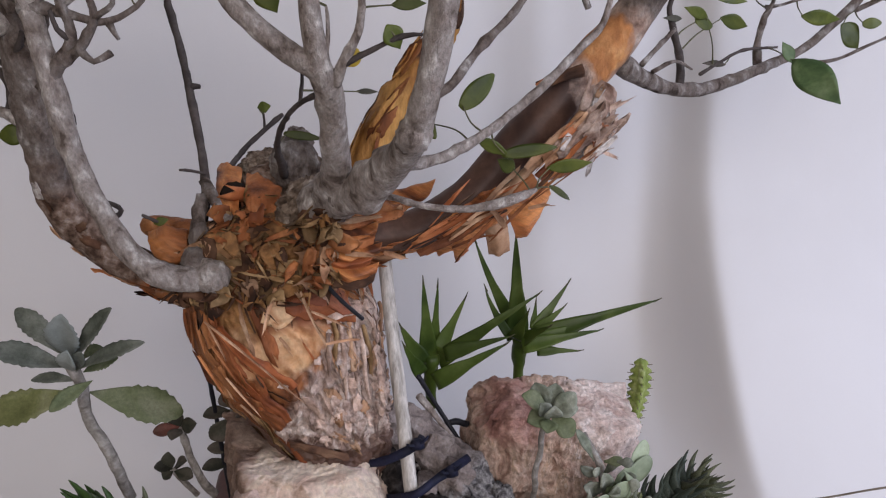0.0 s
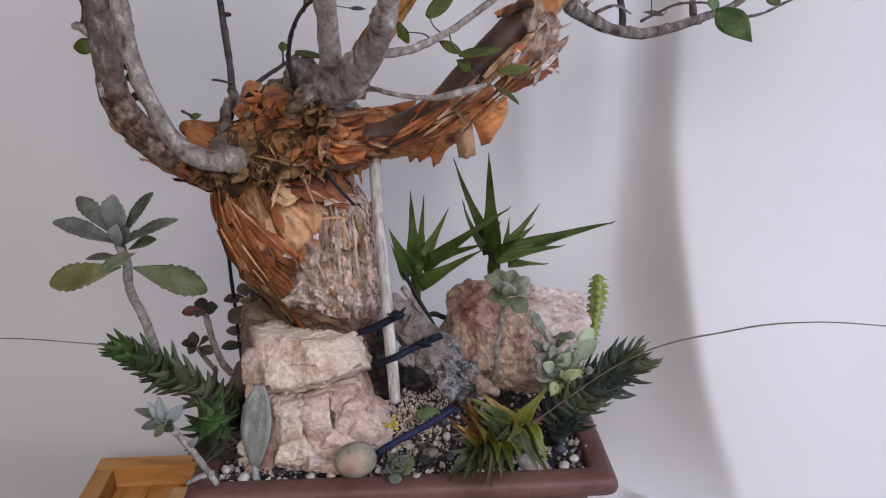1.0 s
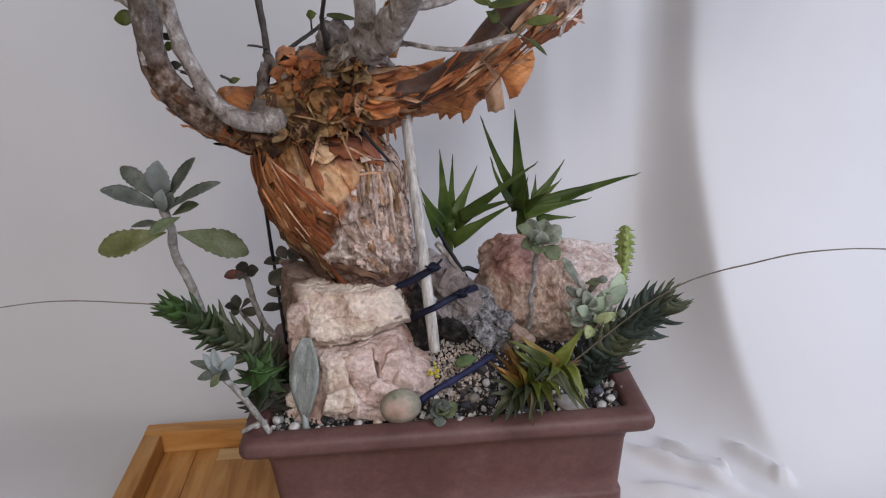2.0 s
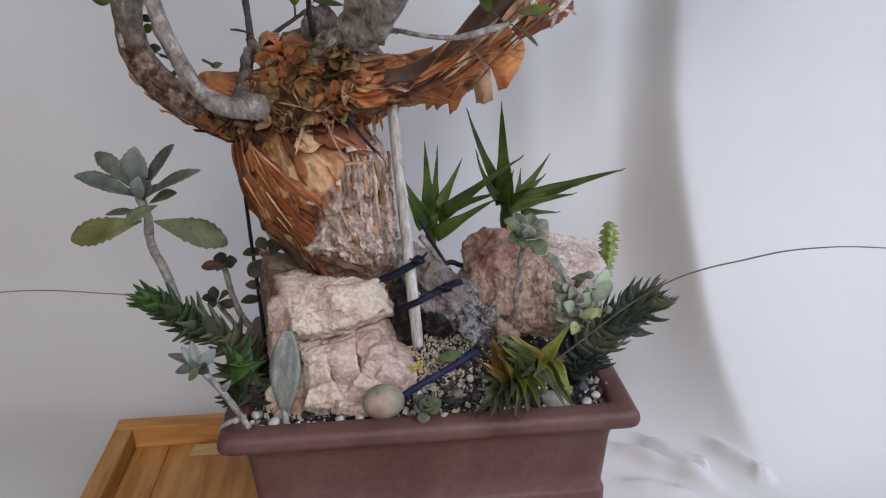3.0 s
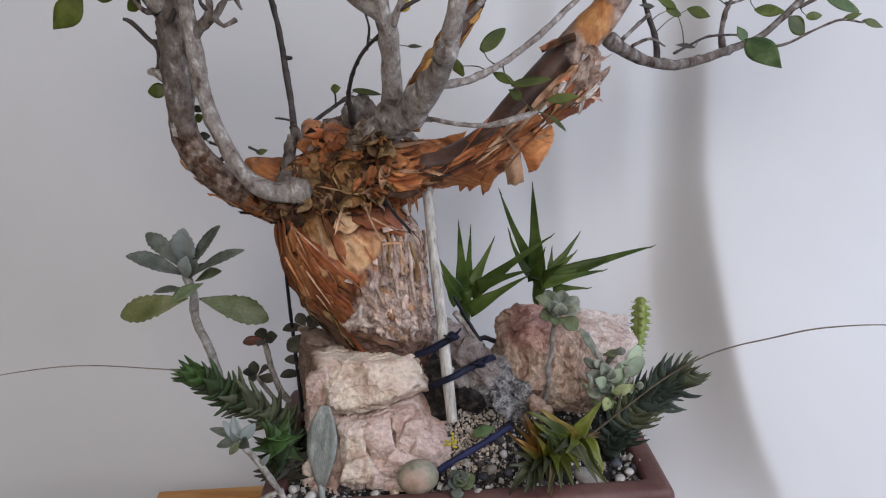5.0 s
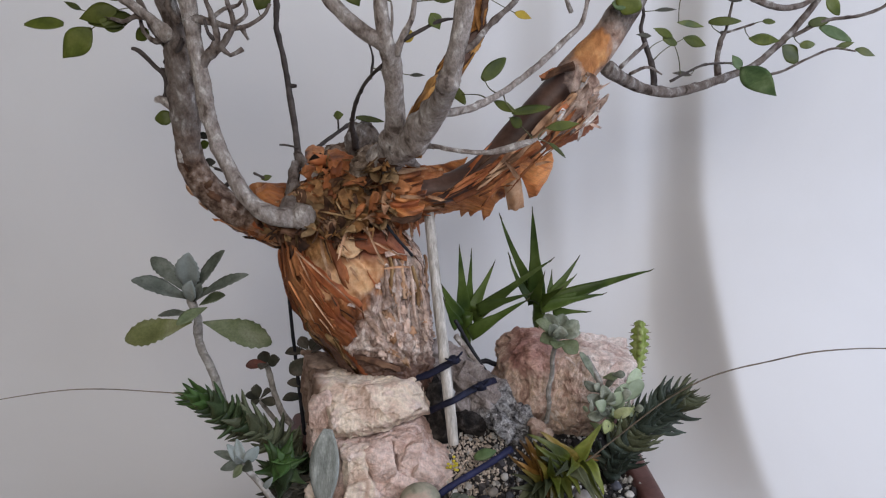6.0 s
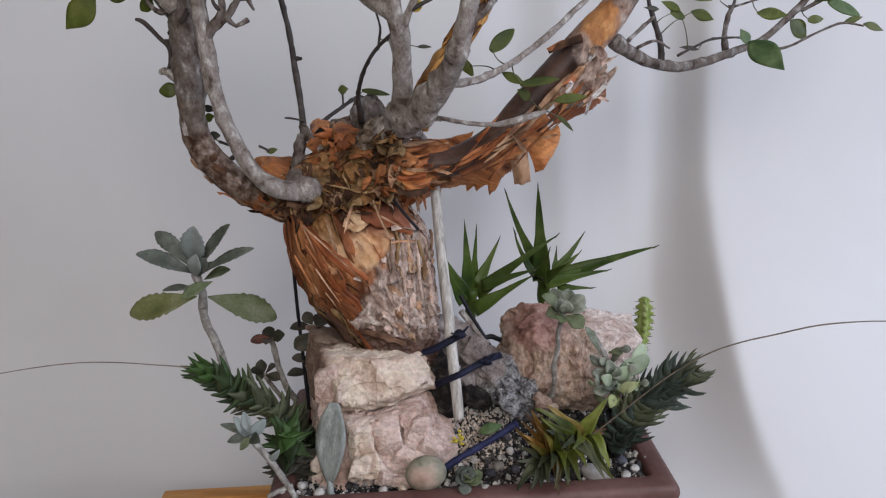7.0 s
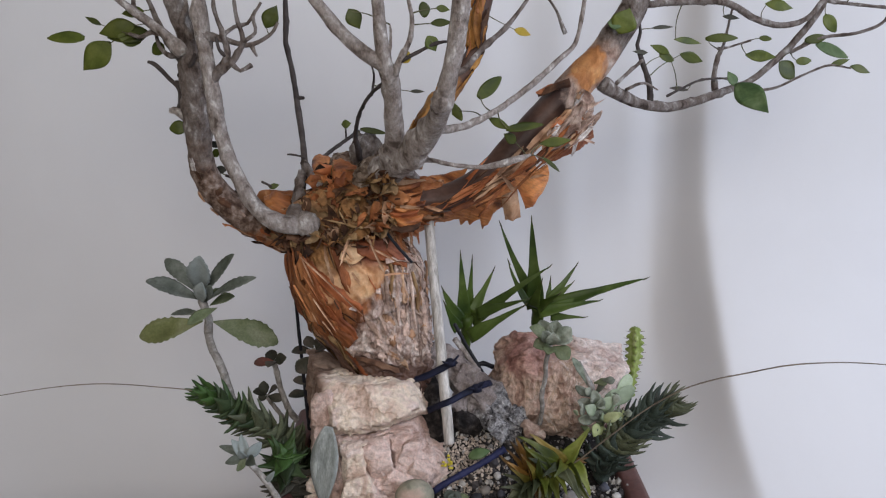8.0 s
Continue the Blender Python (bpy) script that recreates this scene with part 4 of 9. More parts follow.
bm = stone(bmesh.new(), (0.0020, 0.4080, 0.1854), (0.0185, 0.0125, 0.0165), 2, 4, (), 0.02, 1.0, pose(0, 0, 0, 0, -12, 0))
solo("round_pebble", bm, PEBBLE, (0, 0.4, 0.17), "smooth round greyish-tan pebble against the tan rock", "pebble")
bm = stone(bmesh.new(), (0.1547, 0.4080, 0.1745), (0.0175, 0.008, 0.0085), 5, 3, (), 0.03, 1.2, pose(0, 0, 0, 0, 32, 10))
solo("oval_pebble", bm, OVALSTONE, (0.155, 0.405, 0.17), "polished oval grey pebble under the bronze rosette", "pebble")
rnd = random.Random(12)
for p, s, mt, lb in (((0.1812, 0.4084, 0.1720), (0.006, 0.0045, 0.0035), WHITESTONE, "smooth oval white pebble on gravel"), ((-0.0930, 0.4080, 0.1720), (0.0065, 0.005, 0.004), WHITESTONE, "smooth white pebble at the pot rim"),
                 ((0.1915, 0.4165, 0.1730), (0.005, 0.004, 0.0035), WHITESTONE, "small chalky white pebble on gravel"), ((-0.0363, 0.4056, 0.1720), (0.005, 0.004, 0.003), WHITESTONE, "small white pebble at the pot rim"),
                 ((-0.0193, 0.4068, 0.1720), (0.004, 0.004, 0.003), TANROCK, "small orange-tan pebble at the pot rim"), ((0.0537, 0.3990, 0.1730), (0.0045, 0.004, 0.003), WHITESTONE, "small white pebble beside the small rosette"),
                 ((0.0474, 0.4409, 0.1760), (0.0045, 0.0037, 0.0030), WHITESTONE, "rough white pebble on dark gravel"), ((0.0691, 0.4268, 0.1770), (0.0056, 0.0045, 0.0037), OVALSTONE, "rough grey pebble on dark gravel"),
                 ((0.0818, 0.4472, 0.1800), (0.0045, 0.0037, 0.0030), WHITESTONE, "rough white pebble on dark gravel"), ((0.0608, 0.4199, 0.1750), (0.006, 0.005, 0.004), DARKSTONE, "small blue-black pebble on gravel"),
                 ((0.1811, 0.4541, 0.1780), (0.0045, 0.0037, 0.0034), WHITESTONE, "rough white pebble on dark gravel"), ((0.1828, 0.4288, 0.1750), (0.005, 0.005, 0.004), DARKSTONE, "small blue-black pebble on gravel"),
                 ((-0.1101, 0.4191, 0.1730), (0.005, 0.004, 0.004), WHITESTONE, "small chalky white pebble on gravel"), ((0.0835, 0.4202, 0.1770), (0.0045, 0.0037, 0.0037), DARKSTONE, "small blue-black pebble on gravel"),
                 ((-0.1205, 0.4432, 0.1740), (0.005, 0.004, 0.004), DARKSTONE, "small blue-black pebble on gravel"), ((-0.1251, 0.4081, 0.1760), (0.0035, 0.003, 0.003), WHITESTONE, "tiny white pebble on the pot rim")):
    bm = stone(bmesh.new(), p, s, rnd.randrange(60), 2, (), 0.3, 1.6, pose(0, 0, 0, rnd.uniform(-20, 20), rnd.uniform(-20, 20), rnd.uniform(0, 180)))
    solo("pebble", bm, mt, p, lb, "pebble", "loose pebbles on the gravel")
bm = tube(bmesh.new(), [(0.1972, 0.4280, 0.1629, 0.0031), (0.1996, 0.4300, 0.1675, 0.0021), (0.2043, 0.4320, 0.1706, 0.0021), (0.2073, 0.4320, 0.1734, 0.0031)], 8, 0.002, 0.2, 150)
solo("stone_chip", bm, WHITESTONE, (0.2, 0.43, 0.17), "knobbly white stone chip leaning on the pot rim", "stone")


# ---- the bonsai tree ----
tree = thing("bonsai_tree", (0.03, 0.53, 0.18), "bonsai with swollen peeling orange trunk and grey branches in clay pot", "tree")



def relief(bm, axis, deep, grey):
    """Strands of bark along the axis; ropes and small cracked scales where grey(place) is over 0."""
    a = Vector(axis).normalized()
    bm.normal_update()
    moves = []
    for v in bm.verts:
        p = v.co
        q = p - a * (p.dot(a) * 0.85)
        strand = deep * (noise.noise(q * 150) * 0.0016 + noise.noise(q * 320 + Vector((5, 2, 1))) * 0.0008 + (abs(noise.noise(p * 95)) - 0.25) * 0.0018)
        g = min(1.0, max(0.0, grey(p) / 0.012 + noise.noise(p * 70) + 0.3))
        if g > 0:
            low = min(1.0, max(0.0, (0.325 - p.z) / 0.03 + 0.8 * noise.noise(p * 60)))
            k = q + noise.noise_vector(p * 40) * 0.007
            rope = (0.32 - abs(noise.noise(k * 80))) * 0.0062 + (0.3 - abs(noise.noise(p * 130))) * 0.004 + noise.noise(k * 260) * 0.0012
            r = p + noise.noise_vector(p * 120) * 0.0035
            scale = (0.3 - abs(noise.noise(Vector((r.x * 120, r.y * 120, r.z * 190))))) * 0.0075 + (0.3 - abs(noise.noise(r * 310))) * 0.003
            strand = strand * (1 - g) + g * (rope * (1 - low) + scale * low)
        moves.append(v.normal * strand)
    for v, m in zip(bm.verts, moves):
        v.co += m
    return bm


GREY_AT, GREY_DIR = Vector((-0.0400, 0.4700, 0.3380)), Vector((0.86, 0.0, -0.5)).normalized()


def skin_of(bm, segs):
    """The place, outward direction and radius on a limb's surface at a ring and a segment, both with fractions."""
    n = (len(bm.verts) - 2) // segs
    co = np.array([v.co for v in bm.verts])[:n * segs].reshape(n, segs, 3)
    mid = co.mean(axis=1)

    def at(i, k):
        i = min(n - 1.001, max(0.0, i))
        i0, k0 = int(i), int(math.floor(k))
        f, g = i - i0, k - k0
        ka, kb = k0 % segs, (k0 + 1) % segs
        p = (co[i0, ka] * (1 - g) + co[i0, kb] * g) * (1 - f) + (co[i0 + 1, ka] * (1 - g) + co[i0 + 1, kb] * g) * f
        m = mid[i0] * (1 - f) + mid[i0 + 1] * f
        d = Vector(mid[min(n - 1, i0 + 2)] - mid[max(0, i0 - 1)]).normalized()
        o = Vector(p - m)
        r = o.length
        return Vector(p), (o - d * o.dot(d)).normalized(), r
    return at, n, segs, float(np.linalg.norm(mid[n // 2 + 1] - mid[n // 2])), mid


trunk_bm = relief(tube(bmesh.new(), [(-0.0735, 0.5300, 0.4218, 0.0360), (-0.0705, 0.5320, 0.4020, 0.0505), (-0.0655, 0.5350, 0.3855, 0.0580), (-0.0580, 0.5380, 0.3655, 0.0640), (-0.0495, 0.5400, 0.3460, 0.0638), (-0.0415, 0.5400, 0.3225, 0.0610), (-0.0300, 0.5310, 0.2970, 0.0520), (-0.0150, 0.5200, 0.2685, 0.0400), (-0.0005, 0.5150, 0.2520, 0.0275), (0.0080, 0.5140, 0.2430, 0.0140)], 320, 0.0008, 0.012, 45, 0.05, 0, 3), (0.4, 0, -0.9), 1.3, lambda p: (p - GREY_AT).dot(GREY_DIR))
TRUNK_SKIN = skin_of(trunk_bm, 320)
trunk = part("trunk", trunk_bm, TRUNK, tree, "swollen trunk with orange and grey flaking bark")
crown_bm = relief(tube(bmesh.new(), [(-0.1230, 0.5120, 0.4200, 0.0090), (-0.0990, 0.5120, 0.4260, 0.0200), (-0.0720, 0.5120, 0.4315, 0.0265), (-0.0400, 0.5120, 0.4370, 0.0275), (-0.0100, 0.5120, 0.4420, 0.0235), (0.0180, 0.5110, 0.4450, 0.0185), (0.0373, 0.5100, 0.4452, 0.0150)], 130, 0.0013, 0.07, 60, 0.12, 6, 8), (0.9, 0, 0.3), 1.6, lambda p: -1)
CROWN_SKIN = skin_of(crown_bm, 130)
crown = part("crown_base", crown_bm, layered("crown_bark", GOLDBARK, (ORANGE, "half", (-0.0180, 0.4850, 0.4400), (1, 0, 0.1), 0.01, 0.016, 60.0), (TANBARK, "ball", (-0.0820, 0.4850, 0.4400), (0.022, 0.03, 0.012), 0.006, 0.010, 80.0)), tree, "knotted golden-brown crown of the trunk")
root_bm = tube(bmesh.new(), [(0.0140, 0.5350, 0.2703, 0.0154), (0.0434, 0.5300, 0.2567, 0.0164), (0.0689, 0.5150, 0.2315, 0.0172), (0.0888, 0.5000, 0.2126, 0.0160), (0.1030, 0.4900, 0.2012, 0.0120), (0.1100, 0.4850, 0.1955, 0.0060)], 60, 0.0015, 0.1, 110, 0.35, 9, 5)
ROOT_SKIN = skin_of(root_bm, 40)
root = part("root", root_bm, layered("root_mix", ROOTBARK, (ROOTCRUST, "half", (0.0703, 0.4900, 0.2280), (0.75, 0.0, -0.65), 0.006, 0.010, 70.0)), tree, "rough grey surface root")
# a root coloured near black for the shade it stands in
part("root", tube(bmesh.new(), [(0.0074, 0.5200, 0.2563, 0.0119), (0.0223, 0.5000, 0.2228, 0.0129), (0.0304, 0.4900, 0.1971, 0.0108)], 30, 0.002, 0.16, 110, 0.5, 5, 6), SHADEROOT, tree)
part("root", tube(bmesh.new(), [(0.1102, 0.4780, 0.2192, 0.0040), (0.1197, 0.4780, 0.2101, 0.0058), (0.1326, 0.4780, 0.2031, 0.0022)], 24, 0.002, 0.35, 160, 0.5, 5, 7), PINKBARK, tree, "ragged tan piece of root")
part("knot", tube(bmesh.new(), [(0.1022, 0.5050, 0.2217, 0.0050), (0.1062, 0.4950, 0.2191, 0.0078), (0.1119, 0.4900, 0.2104, 0.0052)], 26, 0.0012, 0.25, 180, 0.5, 4, 8), ROOTCRUST, tree, "hollow grey knot on the root")
part("root", tube(bmesh.new(), [(0.0454, 0.5450, 0.2850, 0.0033), (0.0557, 0.5400, 0.2715, 0.0028), (0.0735, 0.5300, 0.2474, 0.0022)], 8, 0.003, 0.1, 70), PALEBARK, tree)

# dark lumps put in for the shade under the roots
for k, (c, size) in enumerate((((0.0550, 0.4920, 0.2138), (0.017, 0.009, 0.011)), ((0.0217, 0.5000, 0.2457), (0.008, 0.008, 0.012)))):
    part("root", stone(bmesh.new(), c, size, 80 + k, 4, (), 0.22, 2.4, pose(0, 0, 0, 0, 35, 0), 0.1), SHADEROOT, tree, "dark lump standing in for the shade under the root")
# flat broken faces along the root
for k, (c, half, turn, mt) in enumerate((
    ((0.0727, 0.5000, 0.2401), (0.0135, 0.0060, 0.0085), 35, ROOTBARK),
    ((0.0566, 0.5120, 0.2582), (0.0105, 0.0060, 0.0115), 20, ROOTBARK),
    ((0.0477, 0.5000, 0.2319), (0.0080, 0.0060, 0.0085), 10, ROOTBARK),
    ((0.0853, 0.4740, 0.2185), (0.0125, 0.0060, 0.0085), 32, ROOTCRUST))):
    part("bark_plate", chunk(c, half, 50 + k, turn, 60, 5, 0.0009), mt, root)


# the two left limbs, the outer one still orange below
left_bm = tube(bmesh.new(), [(-0.0872, 0.5150, 0.4180, 0.0189), (-0.1225, 0.5200, 0.4104, 0.0137), (-0.1510, 0.5250, 0.4224, 0.0132), (-0.1753, 0.5270, 0.4434, 0.0136), (-0.1914, 0.5250, 0.4707, 0.0129), (-0.1935, 0.5200, 0.5021, 0.0117), (-0.1919, 0.5150, 0.5371, 0.0119), (-0.1896, 0.5100, 0.5660, 0.0108), (-0.1887, 0.5070, 0.5939, 0.0087), (-0.1921, 0.5050, 0.6135, 0.0086), (-0.1977, 0.5030, 0.6330, 0.0075), (-0.2032, 0.5000, 0.6613, 0.0054), (-0.2132, 0.5000, 0.6984, 0.0039)], 20, 0.003, 0.07, 90, 0.1, 7, 11)
LEFT_SKIN = skin_of(left_bm, 20)
part("limb", left_bm, LIMB_BARK, tree, "grey limb with orange bark below")
part("limb", tube(bmesh.new(), [(-0.0721, 0.5300, 0.4276, 0.0080), (-0.0915, 0.4900, 0.4272, 0.0091), (-0.1161, 0.4740, 0.4342, 0.0084), (-0.1336, 0.4750, 0.4473, 0.0073), (-0.1450, 0.4770, 0.4672, 0.0068), (-0.1551, 0.4800, 0.4915, 0.0063), (-0.1620, 0.4820, 0.5192, 0.0062), (-0.1644, 0.4820, 0.5474, 0.0071), (-0.1665, 0.4820, 0.5703, 0.0066), (-0.1678, 0.4820, 0.5906, 0.0061), (-0.1687, 0.4820, 0.6033, 0.0069), (-0.1685, 0.4820, 0.6316, 0.0058), (-0.1658, 0.4800, 0.6681, 0.0043), (-0.1604, 0.4800, 0.6991, 0.0028)], 16, 0.003, 0.05, 90, 0.06, 9, 12), PALEBARK, tree, "pale grey smooth limb")
part("stub", tube(bmesh.new(), [(-0.0952, 0.5300, 0.4367, 0.0127), (-0.1193, 0.5350, 0.4406, 0.0112), (-0.1398, 0.5400, 0.4449, 0.0080), (-0.1460, 0.5400, 0.4462, 0.0043)], 16, 0.003, 0.08, 70, 0.15, 2, 13), ORANGE, tree, "broken orange limb stub")
part("stub", tube(bmesh.new(), [(-0.0956, 0.5050, 0.4284, 0.0062), (-0.0984, 0.5050, 0.4442, 0.0056), (-0.0994, 0.5080, 0.4571, 0.0050), (-0.0968, 0.5200, 0.4726, 0.0040)], 14, 0.003, 0.12, 90, 0.15, 4, 14), GREYBARK, tree, "knobbly grey stub")

# the middle limbs
part("limb", tube(bmesh.new(), [(-0.0291, 0.5200, 0.4490, 0.0094), (-0.0111, 0.4680, 0.4839, 0.0106), (-0.0055, 0.4517, 0.4976, 0.0098), (-0.0031, 0.4400, 0.5080, 0.0092), (-0.0020, 0.4200, 0.5363, 0.0074), (-0.0023, 0.4073, 0.5622, 0.0077), (-0.0063, 0.4000, 0.5766, 0.0066), (-0.0085, 0.3981, 0.6023, 0.0052), (-0.0092, 0.3965, 0.6230, 0.0047), (-0.0109, 0.3944, 0.6515, 0.0034), (-0.0078, 0.3923, 0.6786, 0.0020)], 16, 0.003, 0.05, 90, 0.05, 8, 15), PALEBARK, tree, "pale grey upright limb")
part("limb", tube(bmesh.new(), [(-0.0055, 0.4000, 0.5758, 0.0066), (-0.0209, 0.4011, 0.5848, 0.0057), (-0.0356, 0.4028, 0.5981, 0.0053), (-0.0492, 0.4047, 0.6143, 0.0048), (-0.0588, 0.4062, 0.6272, 0.0044), (-0.0718, 0.4090, 0.6506, 0.0030), (-0.0809, 0.4120, 0.6756, 0.0022)], 14, 0.003, 0.06, 90, 0.05, 3, 16), PALEBARK, tree)
part("limb", tube(bmesh.new(), [(-0.0401, 0.5241, 0.4408, 0.0074), (-0.0133, 0.4780, 0.4729, 0.0107), (-0.0013, 0.4550, 0.4886, 0.0122), (0.0161, 0.4250, 0.5066, 0.0113), (0.0292, 0.4000, 0.5258, 0.0094), (0.0380, 0.3720, 0.5477, 0.0077), (0.0435, 0.3620, 0.5691, 0.0067), (0.0476, 0.3596, 0.5858, 0.0066), (0.0498, 0.3580, 0.5974, 0.0069), (0.0535, 0.3548, 0.6207, 0.0065), (0.0572, 0.3526, 0.6509, 0.0048), (0.0553, 0.3506, 0.6764, 0.0031)], 16, 0.003, 0.05, 90, 0.06, 9, 17), PALEBARK, tree, "pale grey knotted limb")
rust_bm = tube(bmesh.new(), [(0.0070, 0.5050, 0.4782, 0.0122), (0.0201, 0.5100, 0.5098, 0.0111), (0.0373, 0.5150, 0.5336, 0.0101), (0.0560, 0.5200, 0.5572, 0.0091), (0.0722, 0.5250, 0.5809, 0.0085), (0.0722, 0.5250, 0.5959, 0.0094), (0.0803, 0.5300, 0.6259, 0.0084), (0.0922, 0.5300, 0.6649, 0.0057)], 16, 0.004, 0.06, 60, 0.12, 3, 18)
RUST_SKIN = skin_of(rust_bm, 16)
part("limb", rust_bm, layered("rust_limb_bark", GOLDSHEET, (SMOOTHBROWN, "half", (0.0560, 0.5200, 0.5480), (0.85, 0, 0.5), 0.004, 0.012, 60.0)), tree, "orange peeling limb")

# the right limb, bare brown above and orange below
right_bm = tube(bmesh.new(), [(-0.0174, 0.5050, 0.4465, 0.0150), (0.0185, 0.5020, 0.4435, 0.0130), (0.0520, 0.5050, 0.4495, 0.0135), (0.0840, 0.5090, 0.4660, 0.0148), (0.1120, 0.5140, 0.4935, 0.0158), (0.1380, 0.5200, 0.5185, 0.0160), (0.1619, 0.5270, 0.5424, 0.0159), (0.1827, 0.5330, 0.5615, 0.0155), (0.2001, 0.5380, 0.5817, 0.0134), (0.2203, 0.5400, 0.6120, 0.0128), (0.2319, 0.5400, 0.6420, 0.0100), (0.2463, 0.5450, 0.6815, 0.0063)], 28, 0.004, 0.03, 50, 0.08, 3, 19)
RIGHT_SKIN = skin_of(right_bm, 28)
part("limb", right_bm, layered("right_limb_bark", SMOOTHBROWN, (PINKBARK, "half", (0.1566, 0.5050, 0.5337), (0.9, 0.0, 0.25), 0.004, 0.008, 70.0), (PEELED, "ball", (0.1756, 0.5120, 0.5633), (0.016, 0.03, 0.026), 0.003, 0.005, 70.0), (GREYBARK, "half", (0.1945, 0.5200, 0.5831), (0.6, 0.0, 0.8), 0.004, 0.007, 60.0)), tree, "smooth brown limb shedding orange bark underneath")
part("limb", tube(bmesh.new(), [(0.1947, 0.5380, 0.5459, 0.0079), (0.2073, 0.5450, 0.5370, 0.0064), (0.2362, 0.5650, 0.5234, 0.0054), (0.2708, 0.5850, 0.5166, 0.0051), (0.3045, 0.6000, 0.5200, 0.0046), (0.3378, 0.6120, 0.5282, 0.0041), (0.3671, 0.6200, 0.5371, 0.0035), (0.3916, 0.6250, 0.5540, 0.0035), (0.4159, 0.6300, 0.5756, 0.0035), (0.4370, 0.6300, 0.6029, 0.0036), (0.4478, 0.6300, 0.6254, 0.0030), (0.4610, 0.6300, 0.6586, 0.0023)], 10, 0.004, 0.08, 90, 0.05, 9, 20), GREYBARK, tree, "thin arching grey branch")


WOOD = [Vector(m) for sk in (LEFT_SKIN, RIGHT_SKIN, RUST_SKIN) for m in sk[4]]


def twig(pts, material=GREYBARK, seed=0, segs=8, label=""):
    WOOD.extend(Vector(q[:3]) for q in spline(pts, 0.004))
    return part("twig", tube(bmesh.new(), pts, segs, 0.004, 0.12, 140, 0, 5, seed), material, tree, label)


twig([(0.0271, 0.4020, 0.5237, 0.0039), (0.0424, 0.4059, 0.5235, 0.0035), (0.0601, 0.4106, 0.5266, 0.0030), (0.0834, 0.4207, 0.5362, 0.0027), (0.1048, 0.4300, 0.5488, 0.0027), (0.1244, 0.4390, 0.5631, 0.0025), (0.1368, 0.4447, 0.5735, 0.0023), (0.1518, 0.4515, 0.5861, 0.0018), (0.1579, 0.4541, 0.6080, 0.0019), (0.1621, 0.4550, 0.6349, 0.0014)], PALEBARK, 31)
twig([(0.0090, 0.4500, 0.4870, 0.0032), (0.0252, 0.4412, 0.4930, 0.0023), (0.0453, 0.4300, 0.4901, 0.0020), (0.0725, 0.4268, 0.4880, 0.0023), (0.0972, 0.4243, 0.4933, 0.0032), (0.1119, 0.4300, 0.4966, 0.0013)], PALEBARK, 32)
twig([(-0.1008, 0.5200, 0.4494, 0.0042), (-0.0966, 0.5300, 0.4713, 0.0034), (-0.0978, 0.5400, 0.4962, 0.0032), (-0.1018, 0.5500, 0.5317, 0.0031), (-0.1058, 0.5560, 0.5672, 0.0026), (-0.1103, 0.5600, 0.5923, 0.0026), (-0.1096, 0.5600, 0.6007, 0.0027), (-0.1076, 0.5600, 0.6320, 0.0027), (-0.1080, 0.5600, 0.6727, 0.0021)], DARKTWIG, 33, label="thin dark upright twig")
twig([(-0.0965, 0.5300, 0.4791, 0.0042), (-0.0854, 0.5100, 0.4675, 0.0036), (-0.0723, 0.4970, 0.4573, 0.0035), (-0.0611, 0.5050, 0.4452, 0.0026)], GREYBARK, 34)
twig([(-0.0418, 0.5250, 0.4828, 0.0036), (-0.0419, 0.5000, 0.5083, 0.0020), (-0.0351, 0.4700, 0.5297, 0.0018), (-0.0235, 0.4400, 0.5481, 0.0015), (-0.0088, 0.4120, 0.5614, 0.0017)], DARKTWIG, 35)
twig([(-0.0207, 0.4400, 0.5489, 0.0011), (-0.0180, 0.4400, 0.5662, 0.0009), (-0.0223, 0.4400, 0.5834, 0.0007)], DARKTWIG, 36)
twig([(-0.0858, 0.5700, 0.4759, 0.0022), (-0.0763, 0.6200, 0.4800, 0.0021), (-0.0538, 0.6600, 0.4920, 0.0019)], DARKTWIG, 37)
twig([(-0.0098, 0.4600, 0.4896, 0.0014), (-0.0010, 0.4500, 0.4975, 0.0016), (0.0084, 0.4470, 0.4993, 0.0016)], DARKTWIG, 38)
twig([(0.0116, 0.4400, 0.5027, 0.0018), (0.0230, 0.4450, 0.4948, 0.0019), (0.0277, 0.4500, 0.4898, 0.0009)], DARKTWIG, 39)
twig([(-0.1779, 0.5400, 0.4454, 0.0021), (-0.1581, 0.5400, 0.4575, 0.0019), (-0.1776, 0.5450, 0.4671, 0.0013)], DARKTWIG, 40)
# left upper twigs
twig([(-0.1705, 0.4820, 0.5548, 0.0045), (-0.1584, 0.4800, 0.5694, 0.0045), (-0.1480, 0.4780, 0.5837, 0.0035), (-0.1490, 0.4760, 0.6028, 0.0024), (-0.1541, 0.4750, 0.6217, 0.0019), (-0.1536, 0.4750, 0.6493, 0.0014)], GREYBARK, 41)
twig([(-0.1595, 0.4800, 0.5684, 0.0040), (-0.1430, 0.4760, 0.5798, 0.0030), (-0.1321, 0.4740, 0.5967, 0.0024), (-0.1355, 0.4720, 0.6165, 0.0019), (-0.1361, 0.4720, 0.6395, 0.0014)], GREYBARK, 42)
twig([(-0.1444, 0.4770, 0.5778, 0.0025), (-0.1372, 0.4750, 0.5710, 0.0017), (-0.1267, 0.4740, 0.5760, 0.0020)], GREYBARK, 43)
